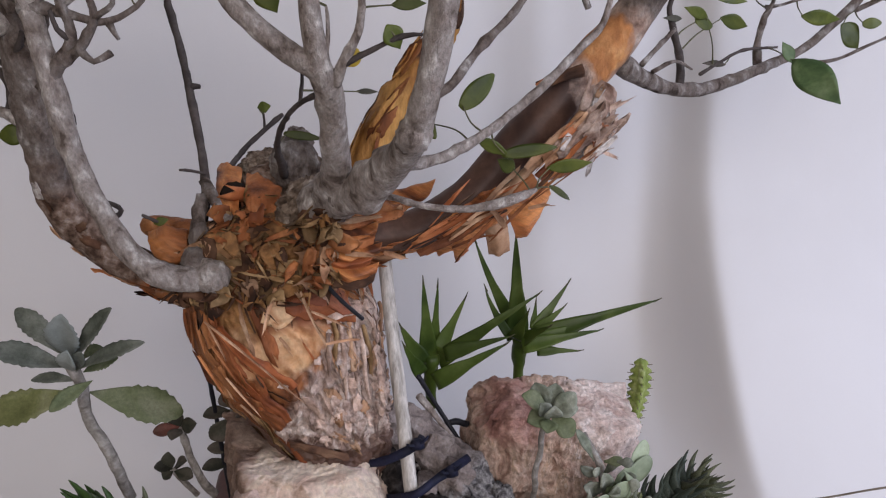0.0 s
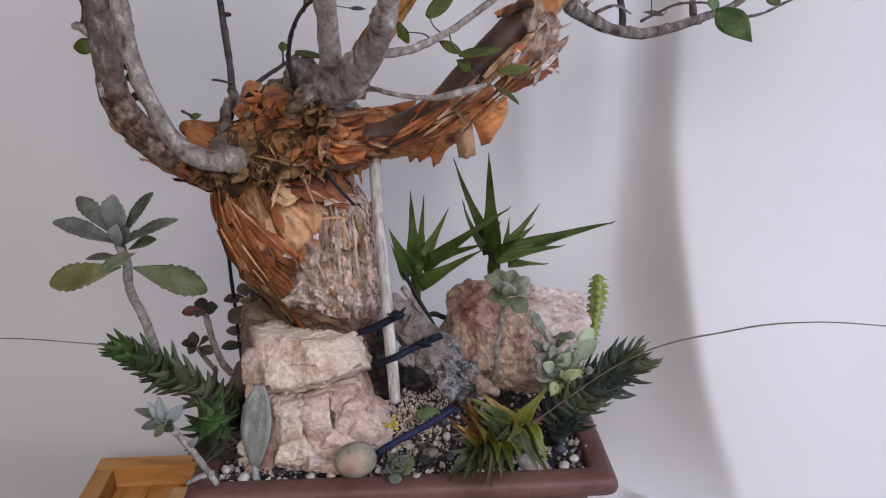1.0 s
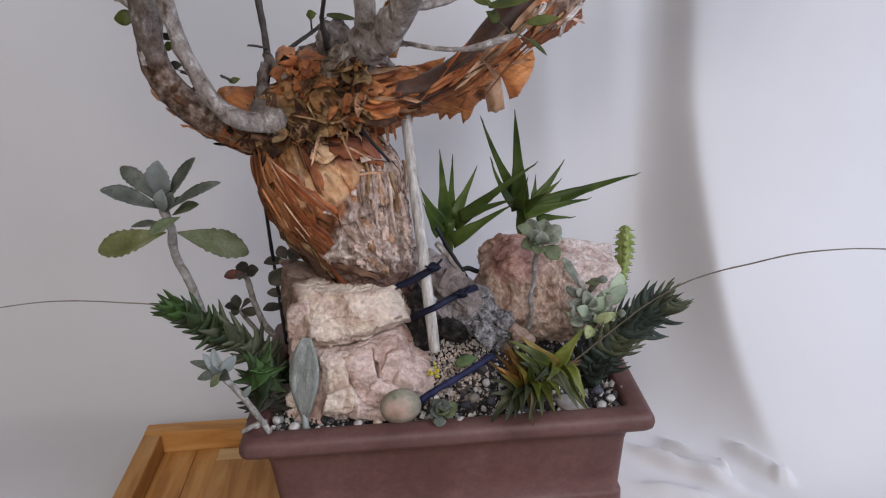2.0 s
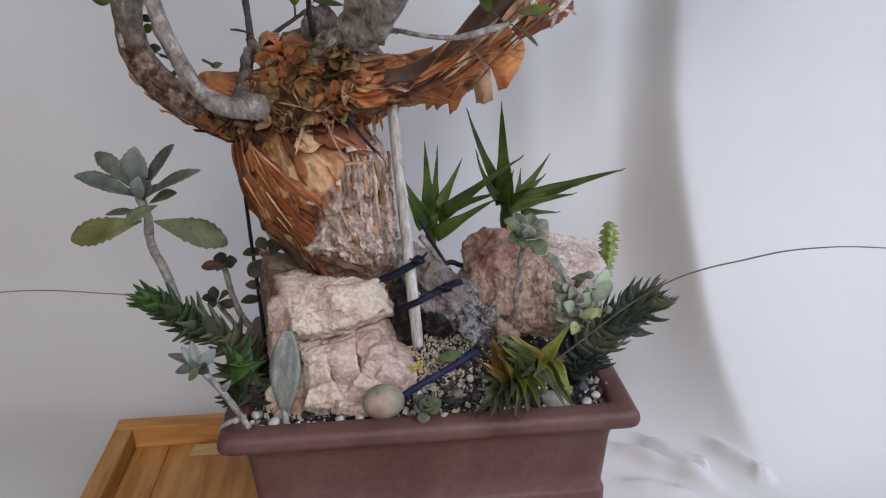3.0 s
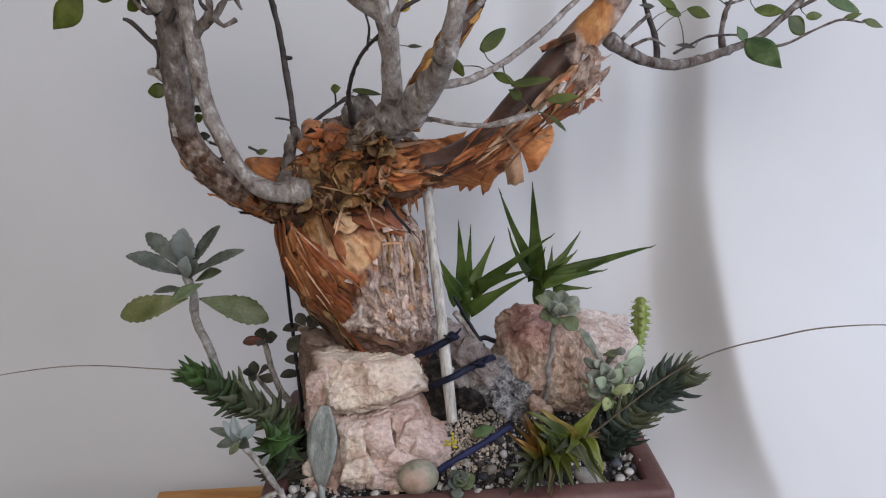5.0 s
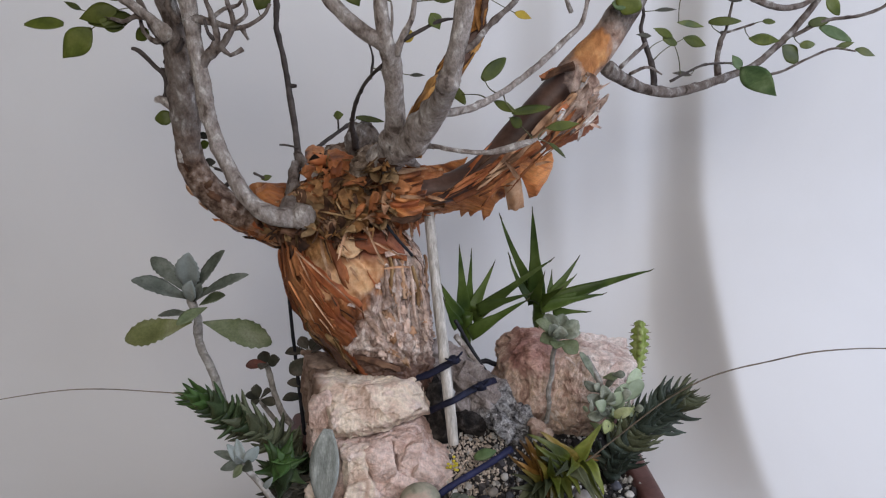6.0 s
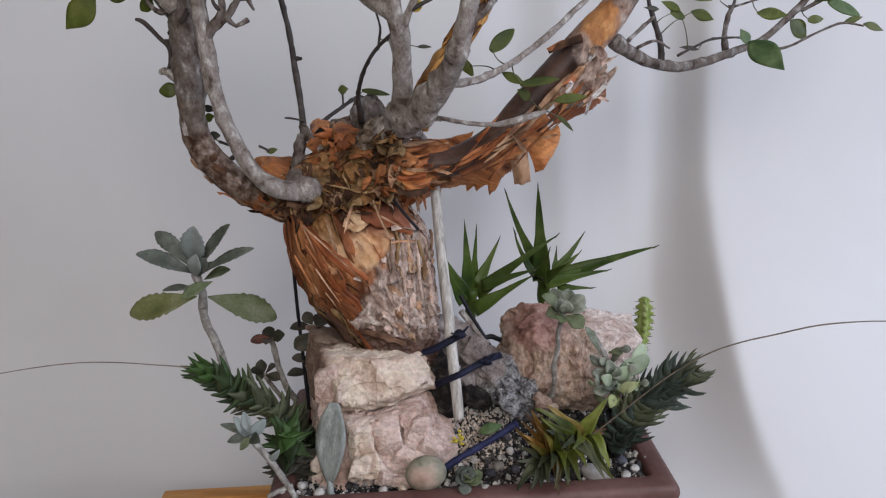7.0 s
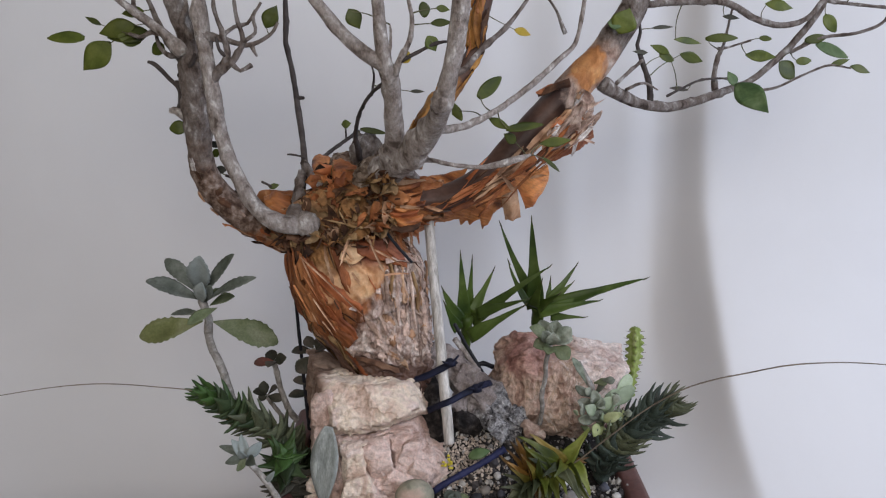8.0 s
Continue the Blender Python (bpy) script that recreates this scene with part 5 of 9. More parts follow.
twig([(-0.1731, 0.4800, 0.6025, 0.0044), (-0.1500, 0.4780, 0.5981, 0.0029), (-0.1280, 0.4760, 0.5927, 0.0022), (-0.1085, 0.4750, 0.6007, 0.0015), (-0.1008, 0.4750, 0.6109, 0.0012)], GREYBARK, 44)
twig([(-0.1256, 0.4760, 0.5917, 0.0020), (-0.1211, 0.4740, 0.5830, 0.0010)], GREYBARK, 45)
twig([(-0.1922, 0.5000, 0.5866, 0.0061), (-0.2078, 0.5000, 0.6042, 0.0045), (-0.2260, 0.5000, 0.6193, 0.0040), (-0.2440, 0.5000, 0.6342, 0.0030), (-0.2617, 0.5000, 0.6489, 0.0020)], PALEBARK, 46)
twig([(-0.1950, 0.5100, 0.5747, 0.0036), (-0.2103, 0.5200, 0.5940, 0.0031), (-0.2181, 0.5200, 0.6143, 0.0026), (-0.2248, 0.5200, 0.6342, 0.0021), (-0.2329, 0.5200, 0.6587, 0.0015)], GREYBARK, 47)
twig([(-0.2023, 0.5200, 0.5276, 0.0043), (-0.2132, 0.5200, 0.5348, 0.0037), (-0.2161, 0.5200, 0.5322, 0.0027)], PALEBARK, 48)
twig([(-0.2082, 0.5200, 0.5320, 0.0021), (-0.2057, 0.5200, 0.5529, 0.0021), (-0.2139, 0.5200, 0.5635, 0.0021), (-0.2254, 0.5200, 0.5767, 0.0021), (-0.2319, 0.5200, 0.5794, 0.0016)], DARKTWIG, 49)
twig([(-0.1879, 0.5150, 0.5579, 0.0026), (-0.1988, 0.5200, 0.5579, 0.0021), (-0.2090, 0.5200, 0.5608, 0.0016)], DARKTWIG, 50)
twig([(-0.1690, 0.4900, 0.5236, 0.0019), (-0.1594, 0.4880, 0.5328, 0.0014), (-0.1607, 0.4860, 0.5470, 0.0012)], DARKTWIG, 51)
# the tangle of thin twigs at the top of the left limbs
twig([(-0.1789, 0.4850, 0.5988, 0.0030), (-0.1876, 0.4900, 0.6133, 0.0025), (-0.1826, 0.4920, 0.6275, 0.0020), (-0.1875, 0.4950, 0.6442, 0.0015)], GREYBARK, 80)
twig([(-0.1748, 0.4840, 0.5794, 0.0030), (-0.1652, 0.4900, 0.5910, 0.0025), (-0.1670, 0.4950, 0.6055, 0.0020), (-0.1748, 0.5000, 0.6202, 0.0018), (-0.1697, 0.5000, 0.6392, 0.0015)], GREYBARK, 81)
twig([(-0.1935, 0.5000, 0.5881, 0.0030), (-0.2073, 0.5100, 0.5842, 0.0023), (-0.2181, 0.5150, 0.5933, 0.0021), (-0.2198, 0.5150, 0.6044, 0.0015), (-0.2258, 0.5150, 0.6135, 0.0013)], GREYBARK, 82)
twig([(-0.1491, 0.4760, 0.6019, 0.0020), (-0.1392, 0.4780, 0.6082, 0.0017), (-0.1282, 0.4800, 0.6107, 0.0015), (-0.1207, 0.4820, 0.6218, 0.0012)], GREYBARK, 83)
twig([(-0.1322, 0.4740, 0.5957, 0.0020), (-0.1203, 0.4720, 0.6030, 0.0015), (-0.1210, 0.4720, 0.6161, 0.0015), (-0.1133, 0.4720, 0.6274, 0.0012)], GREYBARK, 84)
twig([(-0.2079, 0.5000, 0.6032, 0.0025), (-0.2204, 0.5050, 0.6055, 0.0020), (-0.2328, 0.5100, 0.6018, 0.0018), (-0.2433, 0.5120, 0.6051, 0.0013)], GREYBARK, 85)
twig([(-0.2261, 0.5000, 0.6183, 0.0025), (-0.2335, 0.5050, 0.6292, 0.0020), (-0.2306, 0.5080, 0.6436, 0.0015)], GREYBARK, 86)
twig([(-0.2011, 0.5100, 0.5663, 0.0026), (-0.1879, 0.5000, 0.5750, 0.0020), (-0.1807, 0.4950, 0.5864, 0.0015)], DARKTWIG, 87)
twig([(-0.1481, 0.4780, 0.5827, 0.0020), (-0.1533, 0.4740, 0.5897, 0.0015), (-0.1546, 0.4720, 0.6002, 0.0012)], DARKTWIG, 88)
# twigs from the upright limb
twig([(0.0012, 0.4000, 0.5678, 0.0031), (0.0062, 0.3980, 0.5806, 0.0026), (0.0138, 0.3960, 0.5933, 0.0021), (0.0166, 0.3940, 0.6098, 0.0018), (0.0139, 0.3920, 0.6263, 0.0013)], PALEBARK, 52)
twig([(0.0061, 0.3980, 0.5785, 0.0018), (0.0209, 0.3960, 0.5854, 0.0015), (0.0355, 0.3940, 0.5918, 0.0013), (0.0451, 0.3920, 0.5924, 0.0008)], DARKTWIG, 53)
twig([(-0.0037, 0.3990, 0.5766, 0.0013), (-0.0006, 0.3980, 0.5936, 0.0011), (-0.0005, 0.3980, 0.6062, 0.0006)], PALEBARK, 54)
twig([(0.0435, 0.3620, 0.5691, 0.0030), (0.0545, 0.3620, 0.5727, 0.0025), (0.0701, 0.3729, 0.5882, 0.0021), (0.0860, 0.3839, 0.6000, 0.0022), (0.0977, 0.3918, 0.6122, 0.0017), (0.1095, 0.3997, 0.6266, 0.0013)], GREYBARK, 55)
twig([(0.1440, 0.4550, 0.5947, 0.0019), (0.1366, 0.4550, 0.6132, 0.0012), (0.1285, 0.4550, 0.6247, 0.0009)], GREYBARK, 56)
# twigs of the right branch
twig([(0.2514, 0.5744, 0.5212, 0.0033), (0.2477, 0.5727, 0.5439, 0.0028), (0.2383, 0.5663, 0.5653, 0.0025), (0.2319, 0.5613, 0.5808, 0.0018), (0.2350, 0.5627, 0.5913, 0.0016), (0.2314, 0.5611, 0.6125, 0.0013)], DARKTWIG, 57)
twig([(0.2083, 0.5410, 0.5453, 0.0021), (0.2229, 0.5510, 0.5557, 0.0018), (0.2385, 0.5634, 0.5653, 0.0016)], GREYBARK, 58)
twig([(0.2193, 0.5493, 0.5385, 0.0016), (0.2389, 0.5586, 0.5435, 0.0013), (0.2554, 0.5662, 0.5358, 0.0008)], GREYBARK, 59)
twig([(0.3313, 0.6180, 0.5269, 0.0035), (0.3289, 0.6180, 0.5451, 0.0027), (0.3314, 0.6170, 0.5644, 0.0023), (0.3361, 0.6160, 0.5753, 0.0017), (0.3428, 0.6160, 0.6111, 0.0012)], GREYBARK, 60)
twig([(0.2714, 0.5886, 0.5273, 0.0014), (0.2911, 0.5974, 0.5349, 0.0012), (0.3123, 0.6060, 0.5414, 0.0012), (0.3418, 0.6100, 0.5420, 0.0009)], DARKTWIG, 61)
twig([(0.3678, 0.6200, 0.5267, 0.0015), (0.3925, 0.6100, 0.5307, 0.0015), (0.4155, 0.6050, 0.5423, 0.0012), (0.4426, 0.6030, 0.5524, 0.0012), (0.4657, 0.6020, 0.5489, 0.0009)], GREYBARK, 62)
twig([(0.3308, 0.6170, 0.5717, 0.0017), (0.3416, 0.6150, 0.5735, 0.0012), (0.3622, 0.6100, 0.5798, 0.0012)], GREYBARK, 63)
twig([(0.2371, 0.5577, 0.6176, 0.0038), (0.2758, 0.5754, 0.6195, 0.0033), (0.3280, 0.5950, 0.6178, 0.0034), (0.3597, 0.6000, 0.6021, 0.0034), (0.3914, 0.6050, 0.5939, 0.0032), (0.4192, 0.6100, 0.6005, 0.0029), (0.4373, 0.6150, 0.6197, 0.0023)], GREYBARK, 64)
twig([(0.4124, 0.6280, 0.5660, 0.0024), (0.4406, 0.6200, 0.5799, 0.0018), (0.4735, 0.6150, 0.5836, 0.0018), (0.4964, 0.6100, 0.5926, 0.0018), (0.5065, 0.6100, 0.6064, 0.0015)], GREYBARK, 65)
twig([(0.4475, 0.6300, 0.6169, 0.0018), (0.4840, 0.6300, 0.6119, 0.0018), (0.5204, 0.6300, 0.6074, 0.0015)], GREYBARK, 66)
twig([(-0.1234, 0.5000, 0.4625, 0.0013), (-0.1291, 0.5000, 0.4658, 0.0010), (-0.1329, 0.5000, 0.4680, 0.0008)], DARKTWIG, 67)
twig([(-0.0950, 0.5300, 0.4843, 0.0010), (-0.1041, 0.5300, 0.4872, 0.0010), (-0.1123, 0.5300, 0.4881, 0.0008)], DARKTWIG, 68)
twig([(-0.1012, 0.5510, 0.5398, 0.0021), (-0.0971, 0.5510, 0.5397, 0.0021), (-0.0950, 0.5510, 0.5396, 0.0016)], DARKTWIG, 69)
twig([(-0.0672, 0.6450, 0.4824, 0.0009), (-0.0667, 0.6450, 0.4972, 0.0009)], DARKTWIG, 70)

part("stub", tube(bmesh.new(), [(0.0036, 0.4460, 0.4924, 0.0093), (-0.0074, 0.4600, 0.4788, 0.0072), (-0.0168, 0.4680, 0.4664, 0.0043), (-0.0233, 0.4740, 0.4568, 0.0020)], 16, 0.003, 0.14, 110, 0.2, 5, 71), GREYBARK, tree, "twisted grey wood at the foot of the limbs")
part("stub", tube(bmesh.new(), [(-0.0027, 0.4550, 0.4899, 0.0066), (0.0064, 0.4660, 0.4786, 0.0048), (0.0146, 0.4760, 0.4715, 0.0024)], 12, 0.003, 0.14, 110, 0.2, 3, 72), PALEBARK, tree)
part("knob", stone(bmesh.new(), (-0.0904, 0.4820, 0.4299), (0.012, 0.01, 0.012), 25, 4, (), 0.12, 2.4), PALEBARK, tree, "gnarled pale grey knob")
part("knob", stone(bmesh.new(), (-0.1009, 0.4880, 0.4383), (0.009, 0.009, 0.01), 26, 4, (), 0.12, 2.4), GREYBARK, tree)
# knobs, and beside them a near-black lump as the shade of a hollow
part("knob", stone(bmesh.new(), (-0.0360, 0.5400, 0.4859), (0.017, 0.016, 0.02), 6, 4, (), 0.22, 2.4), GREYBARK, tree, "cracked grey knob")
part("knob", stone(bmesh.new(), (-0.0560, 0.5450, 0.4740), (0.016, 0.012, 0.011), 7, 4, (), 0.3, 3.2), BROWNBARK, tree, "cracked grey knob")
part("knob", stone(bmesh.new(), (-0.0154, 0.4750, 0.4782), (0.015, 0.014, 0.015), 9, 3, (), 0.16, 2.0), PALEBARK, tree)
part("knob", stone(bmesh.new(), (0.0376, 0.3660, 0.5491), (0.009, 0.006, 0.009), 10, 3, (), 0.2, 2.6), PALEBARK, tree)
part("knob", stone(bmesh.new(), (-0.0985, 0.5020, 0.4480), (0.0075, 0.007, 0.012), 15, 3, (), 0.22, 2.6), GREYBARK, tree)
part("hollow", stone(bmesh.new(), (-0.0756, 0.5280, 0.4665), (0.011, 0.005, 0.0125), 14, 3, (), 0.2, 1.4), HOLLOWSHADE, tree, "near-black lump standing in for a shaded hollow in the bark")


# ---- bark that peels ----
def strip(bm, p, along, out, L, W, lift=0.2, curl=0.4, rag=0.3, seed=0, T=0.0005, nv=9, nu=3, bow=0.0, taper=0.6):
    """A thin strip of bark from p along a direction, lifting and curling away, with ragged ends; bow: how far its middle stands out."""
    rnd = random.Random(seed)
    a = Vector(along).normalized()
    n = (Vector(out) - a * Vector(out).dot(a)).normalized()
    s = a.cross(n)
    sway = rnd.uniform(-0.12, 0.12)
    ends = [rnd.uniform(1 - rag, 1) for _ in range(nu + 1)]
    rows = []
    for j in range(nv + 1):
        v = j / nv
        row = []
        for i in range(nu + 1):
            u = 2 * i / nu - 1
            l = v * (1 - (1 - ends[i]) * v ** 2)
            w = W / 2 * (1 - taper * v * rnd.uniform(0.75, 1.0)) * (0.6 + 0.4 * min(1, v * 4))
            q = Vector(p) + a * (l * L) + s * (u * w + sway * L * v * v) + n * (lift * L * v ** 2.2 + bow * 4 * v * (1 - v) + curl * W * u * u * (0.3 + v) * 0.4 + rnd.uniform(-0.04, 0.04) * W)
            row.append(q)
        rows.append(row)
    top = [[bm.verts.new(q + n * T / 2) for q in r] for r in rows]
    bot = [[bm.verts.new(q - n * T / 2) for q in r] for r in rows]
    for j in range(nv):
        for i in range(nu):
            bm.faces.new((top[j][i], top[j][i + 1], top[j + 1][i + 1], top[j + 1][i]))
            bm.faces.new((bot[j][i], bot[j + 1][i], bot[j + 1][i + 1], bot[j][i + 1]))
        bm.faces.new((top[j][0], top[j + 1][0], bot[j + 1][0], bot[j][0]))
        bm.faces.new((top[j][nu], bot[j][nu], bot[j + 1][nu], top[j + 1][nu]))
    for i in range(nu):
        bm.faces.new((top[0][i], bot[0][i], bot[0][i + 1], top[0][i + 1]))
        bm.faces.new((top[nv][i], top[nv][i + 1], bot[nv][i + 1], bot[nv][i]))
    return bm


def flake(p, along, out, L, W, material, owner, lift=0.15, curl=0.3, rag=0.3, seed=0, label="", bow=0.0):
    return part("bark_flake", strip(bmesh.new(), p, along, out, L, W, lift, curl, rag, seed, bow=bow), material, owner, label, smooth=False)


def paper(owner, skin, count, pick, seed, back=0.35):
    """Torn scraps of bark that follow a limb's surface: pick(place, outward, rnd) gives material, length, width, slant, lift and curl."""
    at, n, segs, step, mid = skin
    rnd = random.Random(seed)
    done = 0
    while done < count:
        done += 1
        i, k = rnd.uniform(1, n - 2), rnd.uniform(0, segs)
        p, o, r = at(i, k)
        if o.y > back:
            continue
        got = pick(p, o, rnd)
        if got is None:
            continue
        mt, L, W, slant, lift, curl = got
        ang = rnd.gauss(0, slant) + (math.pi if rnd.random() < 0.25 else 0)
        ca, sa = math.cos(ang), math.sin(ang)
        nv, nu = 7, 4 if W > 0.004 else 2
        start, end = [rnd.uniform(0, 0.14) for _ in range(nu + 1)], [rnd.uniform(0.62, 1.08) for _ in range(nu + 1)]
        wl, wr = [rnd.uniform(0.6, 1.1) for _ in range(nv + 1)], [rnd.uniform(0.6, 1.1) for _ in range(nv + 1)]
        side = rnd.choice((-1, 1))
        bm = bmesh.new()
        top, bot = [], []
        for j in range(nv + 1):
            v = j / nv
            ra, rb = [], []
            for h in range(nu + 1):
                u = 2 * h / nu - 1
                x = u * W / 2 * (wl if u < 0 else wr)[j] * (0.5 + 0.5 * math.sin(math.pi * min(1, 0.15 + v * 0.75)))
                y = (start[h] + v * (end[h] - start[h])) * L
                q, on, rr = at(i + (y * ca - x * sa) / step, k + (y * sa + x * ca) / max(r, 0.006) * segs / (2 * math.pi))
                q = q + on * (0.0007 + curl * W * max(0.0, u * side) ** 2) + o * (lift * L * v ** 2.6)
                ra.append(bm.verts.new(q))
                rb.append(bm.verts.new(q - on * 0.0005))
            top.append(ra)
            bot.append(rb)
        for j in range(nv):
            for h in range(nu):
                bm.faces.new((top[j][h], top[j][h + 1], top[j + 1][h + 1], top[j + 1][h]))
                bm.faces.new((bot[j][h], bot[j + 1][h], bot[j + 1][h + 1], bot[j][h + 1]))
            bm.faces.new((top[j][0], top[j + 1][0], bot[j + 1][0], bot[j][0]))
            bm.faces.new((top[j][nu], bot[j][nu], bot[j + 1][nu], top[j + 1][nu]))
        for h in range(nu):
            bm.faces.new((top[0][h], bot[0][h], bot[0][h + 1], top[0][h + 1]))
            bm.faces.new((top[nv][h], top[nv][h + 1], bot[nv][h + 1], bot[nv][h]))
        part("bark_flake", bm, mt, owner, smooth=nu == 4)


LIP_AT, LIP_DIR = Vector((-0.0286, 0.4808, 0.2905)), Vector((-0.3, 0.0, -0.95))
TAN_AT, RED_AT = Vector((-0.0557, 0.4680, 0.3826)), Vector((-0.0249, 0.4780, 0.4029))


def trunk_pick(p, o, rnd):
    g = (p - GREY_AT).dot(GREY_DIR) + rnd.gauss(0, 0.005)
    if (p - LIP_AT).dot(LIP_DIR) > -0.003:
        return None
    r = rnd.random()
    if (p - RED_AT).length < 0.026:
        return None
    if g > 0.0:
        if p.z > 0.33:
            return (FLAKE_G if r < 0.75 else FLAKE_T), rnd.uniform(0.02, 0.05), rnd.uniform(0.003, 0.007), 0.12, rnd.uniform(0.0, 0.05), rnd.uniform(0.1, 0.5)
        return (FLAKE_G if r < 0.88 else FLAKE_T), rnd.uniform(0.006, 0.018), rnd.uniform(0.003, 0.009), 0.5, rnd.uniform(0.0, 0.1), rnd.uniform(0.0, 0.3)
    if (p - TAN_AT).length < 0.04:
        return None if r < 0.93 else (FLAKE_T, 0.02, 0.003, 0.2, 0.02, 0.1)
    if r < 0.2 or g > -0.007:
        return None
    if r < 0.62:
        return (FLAKE_O if r < 0.38 else FLAKE_R if r < 0.53 else FLAKE_N), rnd.uniform(0.03, 0.075), rnd.uniform(0.004, 0.012), 0.07, rnd.uniform(0.0, 0.03), rnd.uniform(0.05, 0.25)
    return (FLAKE_O if r < 0.75 else FLAKE_D if r < 0.88 else FLAKE_T), rnd.uniform(0.015, 0.055), rnd.uniform(0.001, 0.003), 0.12, rnd.uniform(0.0, 0.03), rnd.uniform(0.0, 0.4)


paper(trunk, TRUNK_SKIN, 430, trunk_pick, 5)


def scale_pick(p, o, rnd):
    """Small ragged scales on the grey half of the trunk, loose thin strands on the orange half."""
    if (p - LIP_AT).dot(LIP_DIR) > -0.003 or o.y > 0.35 or (p - TAN_AT).length < 0.034:
        return None
    g = (p - GREY_AT).dot(GREY_DIR) + rnd.gauss(0, 0.006)
    r = rnd.random()
    if g > 0:
        return (FLAKE_G if r < 0.6 else FLAKY if r < 0.85 else FLAKE_T), rnd.uniform(0.005, 0.015), rnd.uniform(0.003, 0.01), 0.5, rnd.uniform(0.05, 0.3), rnd.uniform(-0.2, 0.5)
    return (FLAKE_R if r < 0.3 else FLAKE_T if r < 0.5 else FLAKE_O if r < 0.7 else FLAKE_D), rnd.uniform(0.01, 0.035), rnd.uniform(0.0008, 0.0028), 0.2, rnd.uniform(0.0, 0.08), rnd.uniform(0.0, 0.4)


paper(trunk, TRUNK_SKIN, 330, scale_pick, 21)


# long narrow strands down the trunk
rnd = random.Random(77)
for a, b, w, mt in (((-0.0980, 0.4750, 0.4003), (-0.0349, 0.4660, 0.3384), 0.0035, FLAKE_T), ((-0.0964, 0.4770, 0.3959), (-0.0821, 0.4660, 0.3664), 0.003, FLAKE_T), ((-0.1071, 0.4900, 0.4004), (-0.1027, 0.4800, 0.3657), 0.005, FLAKE_O), ((-0.1133, 0.5000, 0.4006), (-0.1110, 0.4900, 0.3681), 0.005, FLAKE_O),
                    ((-0.0874, 0.4670, 0.3614), (-0.0681, 0.4720, 0.3227), 0.003, FLAKE_T), ((-0.0955, 0.4750, 0.3817), (-0.0748, 0.4680, 0.3478), 0.004, FLAKE_O), ((-0.0331, 0.4700, 0.4206), (-0.0216, 0.4550, 0.3834), 0.004, FLAKE_T), ((-0.1077, 0.4850, 0.3695), (-0.0916, 0.4800, 0.3369), 0.004, FLAKE_O),
                    ((-0.0403, 0.4800, 0.4235), (-0.0268, 0.4620, 0.4081), 0.006, FLAKE_T), ((-0.0500, 0.4800, 0.4192), (-0.0630, 0.4650, 0.3925), 0.006, FLAKE_T), ((-0.0272, 0.4680, 0.4066), (0.0042, 0.4750, 0.3862), 0.004, FLAKE_T), ((-0.0238, 0.4800, 0.4251), (-0.0167, 0.4650, 0.4092), 0.007, FLAKE_G),
                    ((-0.0196, 0.4660, 0.3826), (0.0079, 0.4750, 0.3835), 0.004, FLAKE_T), ((-0.0809, 0.4700, 0.3372), (-0.0665, 0.4750, 0.3162), 0.003, FLAKE_T), ((-0.1181, 0.5100, 0.3933), (-0.1197, 0.5050, 0.3667), 0.006, FLAKE_O)):
    v = Vector(b) - Vector(a)
    flake(a, v, (0.1, -1, 0.15), v.length, w * 0.6, mt, trunk, rnd.uniform(0.0, 0.05), 0.9, 0.3, rnd.randrange(999))


def crown_pick(p, o, rnd):
    r = rnd.random()
    if p.x > -0.02:
        return (FLAKE_O if r < 0.7 else FLAKE_D if r < 0.85 else FLAKE_T), rnd.uniform(0.02, 0.045), rnd.uniform(0.003, 0.010), 0.2, rnd.uniform(0.0, 0.12), rnd.uniform(0.0, 0.4)
    mt = FLAKE_O if r < 0.36 else FLAKE_N if r < 0.66 else FLAKE_T if r < 0.8 else FLAKE_D
    if rnd.random() < 0.5:
        return mt, rnd.uniform(0.02, 0.045), rnd.uniform(0.012, 0.03), 0.6, rnd.uniform(0.0, 0.1), rnd.uniform(0.0, 0.2)
    return mt, rnd.uniform(0.012, 0.034), rnd.uniform(0.0012, 0.004), 0.5, rnd.uniform(0.0, 0.2), rnd.uniform(0.0, 0.4)


paper(crown, CROWN_SKIN, 180, crown_pick, 6)
# a fringe that hangs from the crown over the trunk
for k in range(34):
    s = rnd.random() ** 0.75
    a = Vector((-0.0830, 0.4820, 0.4171)).lerp(Vector((0.0065, 0.4880, 0.4219)), s) + Vector((0, rnd.uniform(-0.006, 0.01), rnd.uniform(-0.004, 0.016)))
    wide = rnd.random() < 0.35
    part("bark_flake", strip(bmesh.new(), a, (rnd.gauss(0.15, 0.45), rnd.uniform(-0.3, 0.3), -1), (0.1, -1, 0.2), rnd.uniform(0.008, 0.028), rnd.uniform(0.006, 0.014) if wide else rnd.uniform(0.001, 0.0035), rnd.uniform(-0.2, 0.4), rnd.uniform(0.3, 1.2), 0.5, 300 + k, taper=0.7 if wide else 0.9, bow=rnd.uniform(-0.003, 0.005), T=0.0005), rnd.choices((FLAKE_T, FLAKE_O, FLAKE_G, FLAKE_D), (3, 2, 1, 5))[0], crown)

def rust_pick(p, o, rnd):
    r = rnd.random()
    if o.x > 0.55:
        return None
    return (GOLDSHEET if r < 0.6 else FLAKE_O if r < 0.85 else FLAKE_D if r < 0.9 else FLAKE_T), rnd.uniform(0.02, 0.05), rnd.uniform(0.003, 0.010), 0.1, rnd.uniform(0.0, 0.05), rnd.uniform(0.0, 0.4)


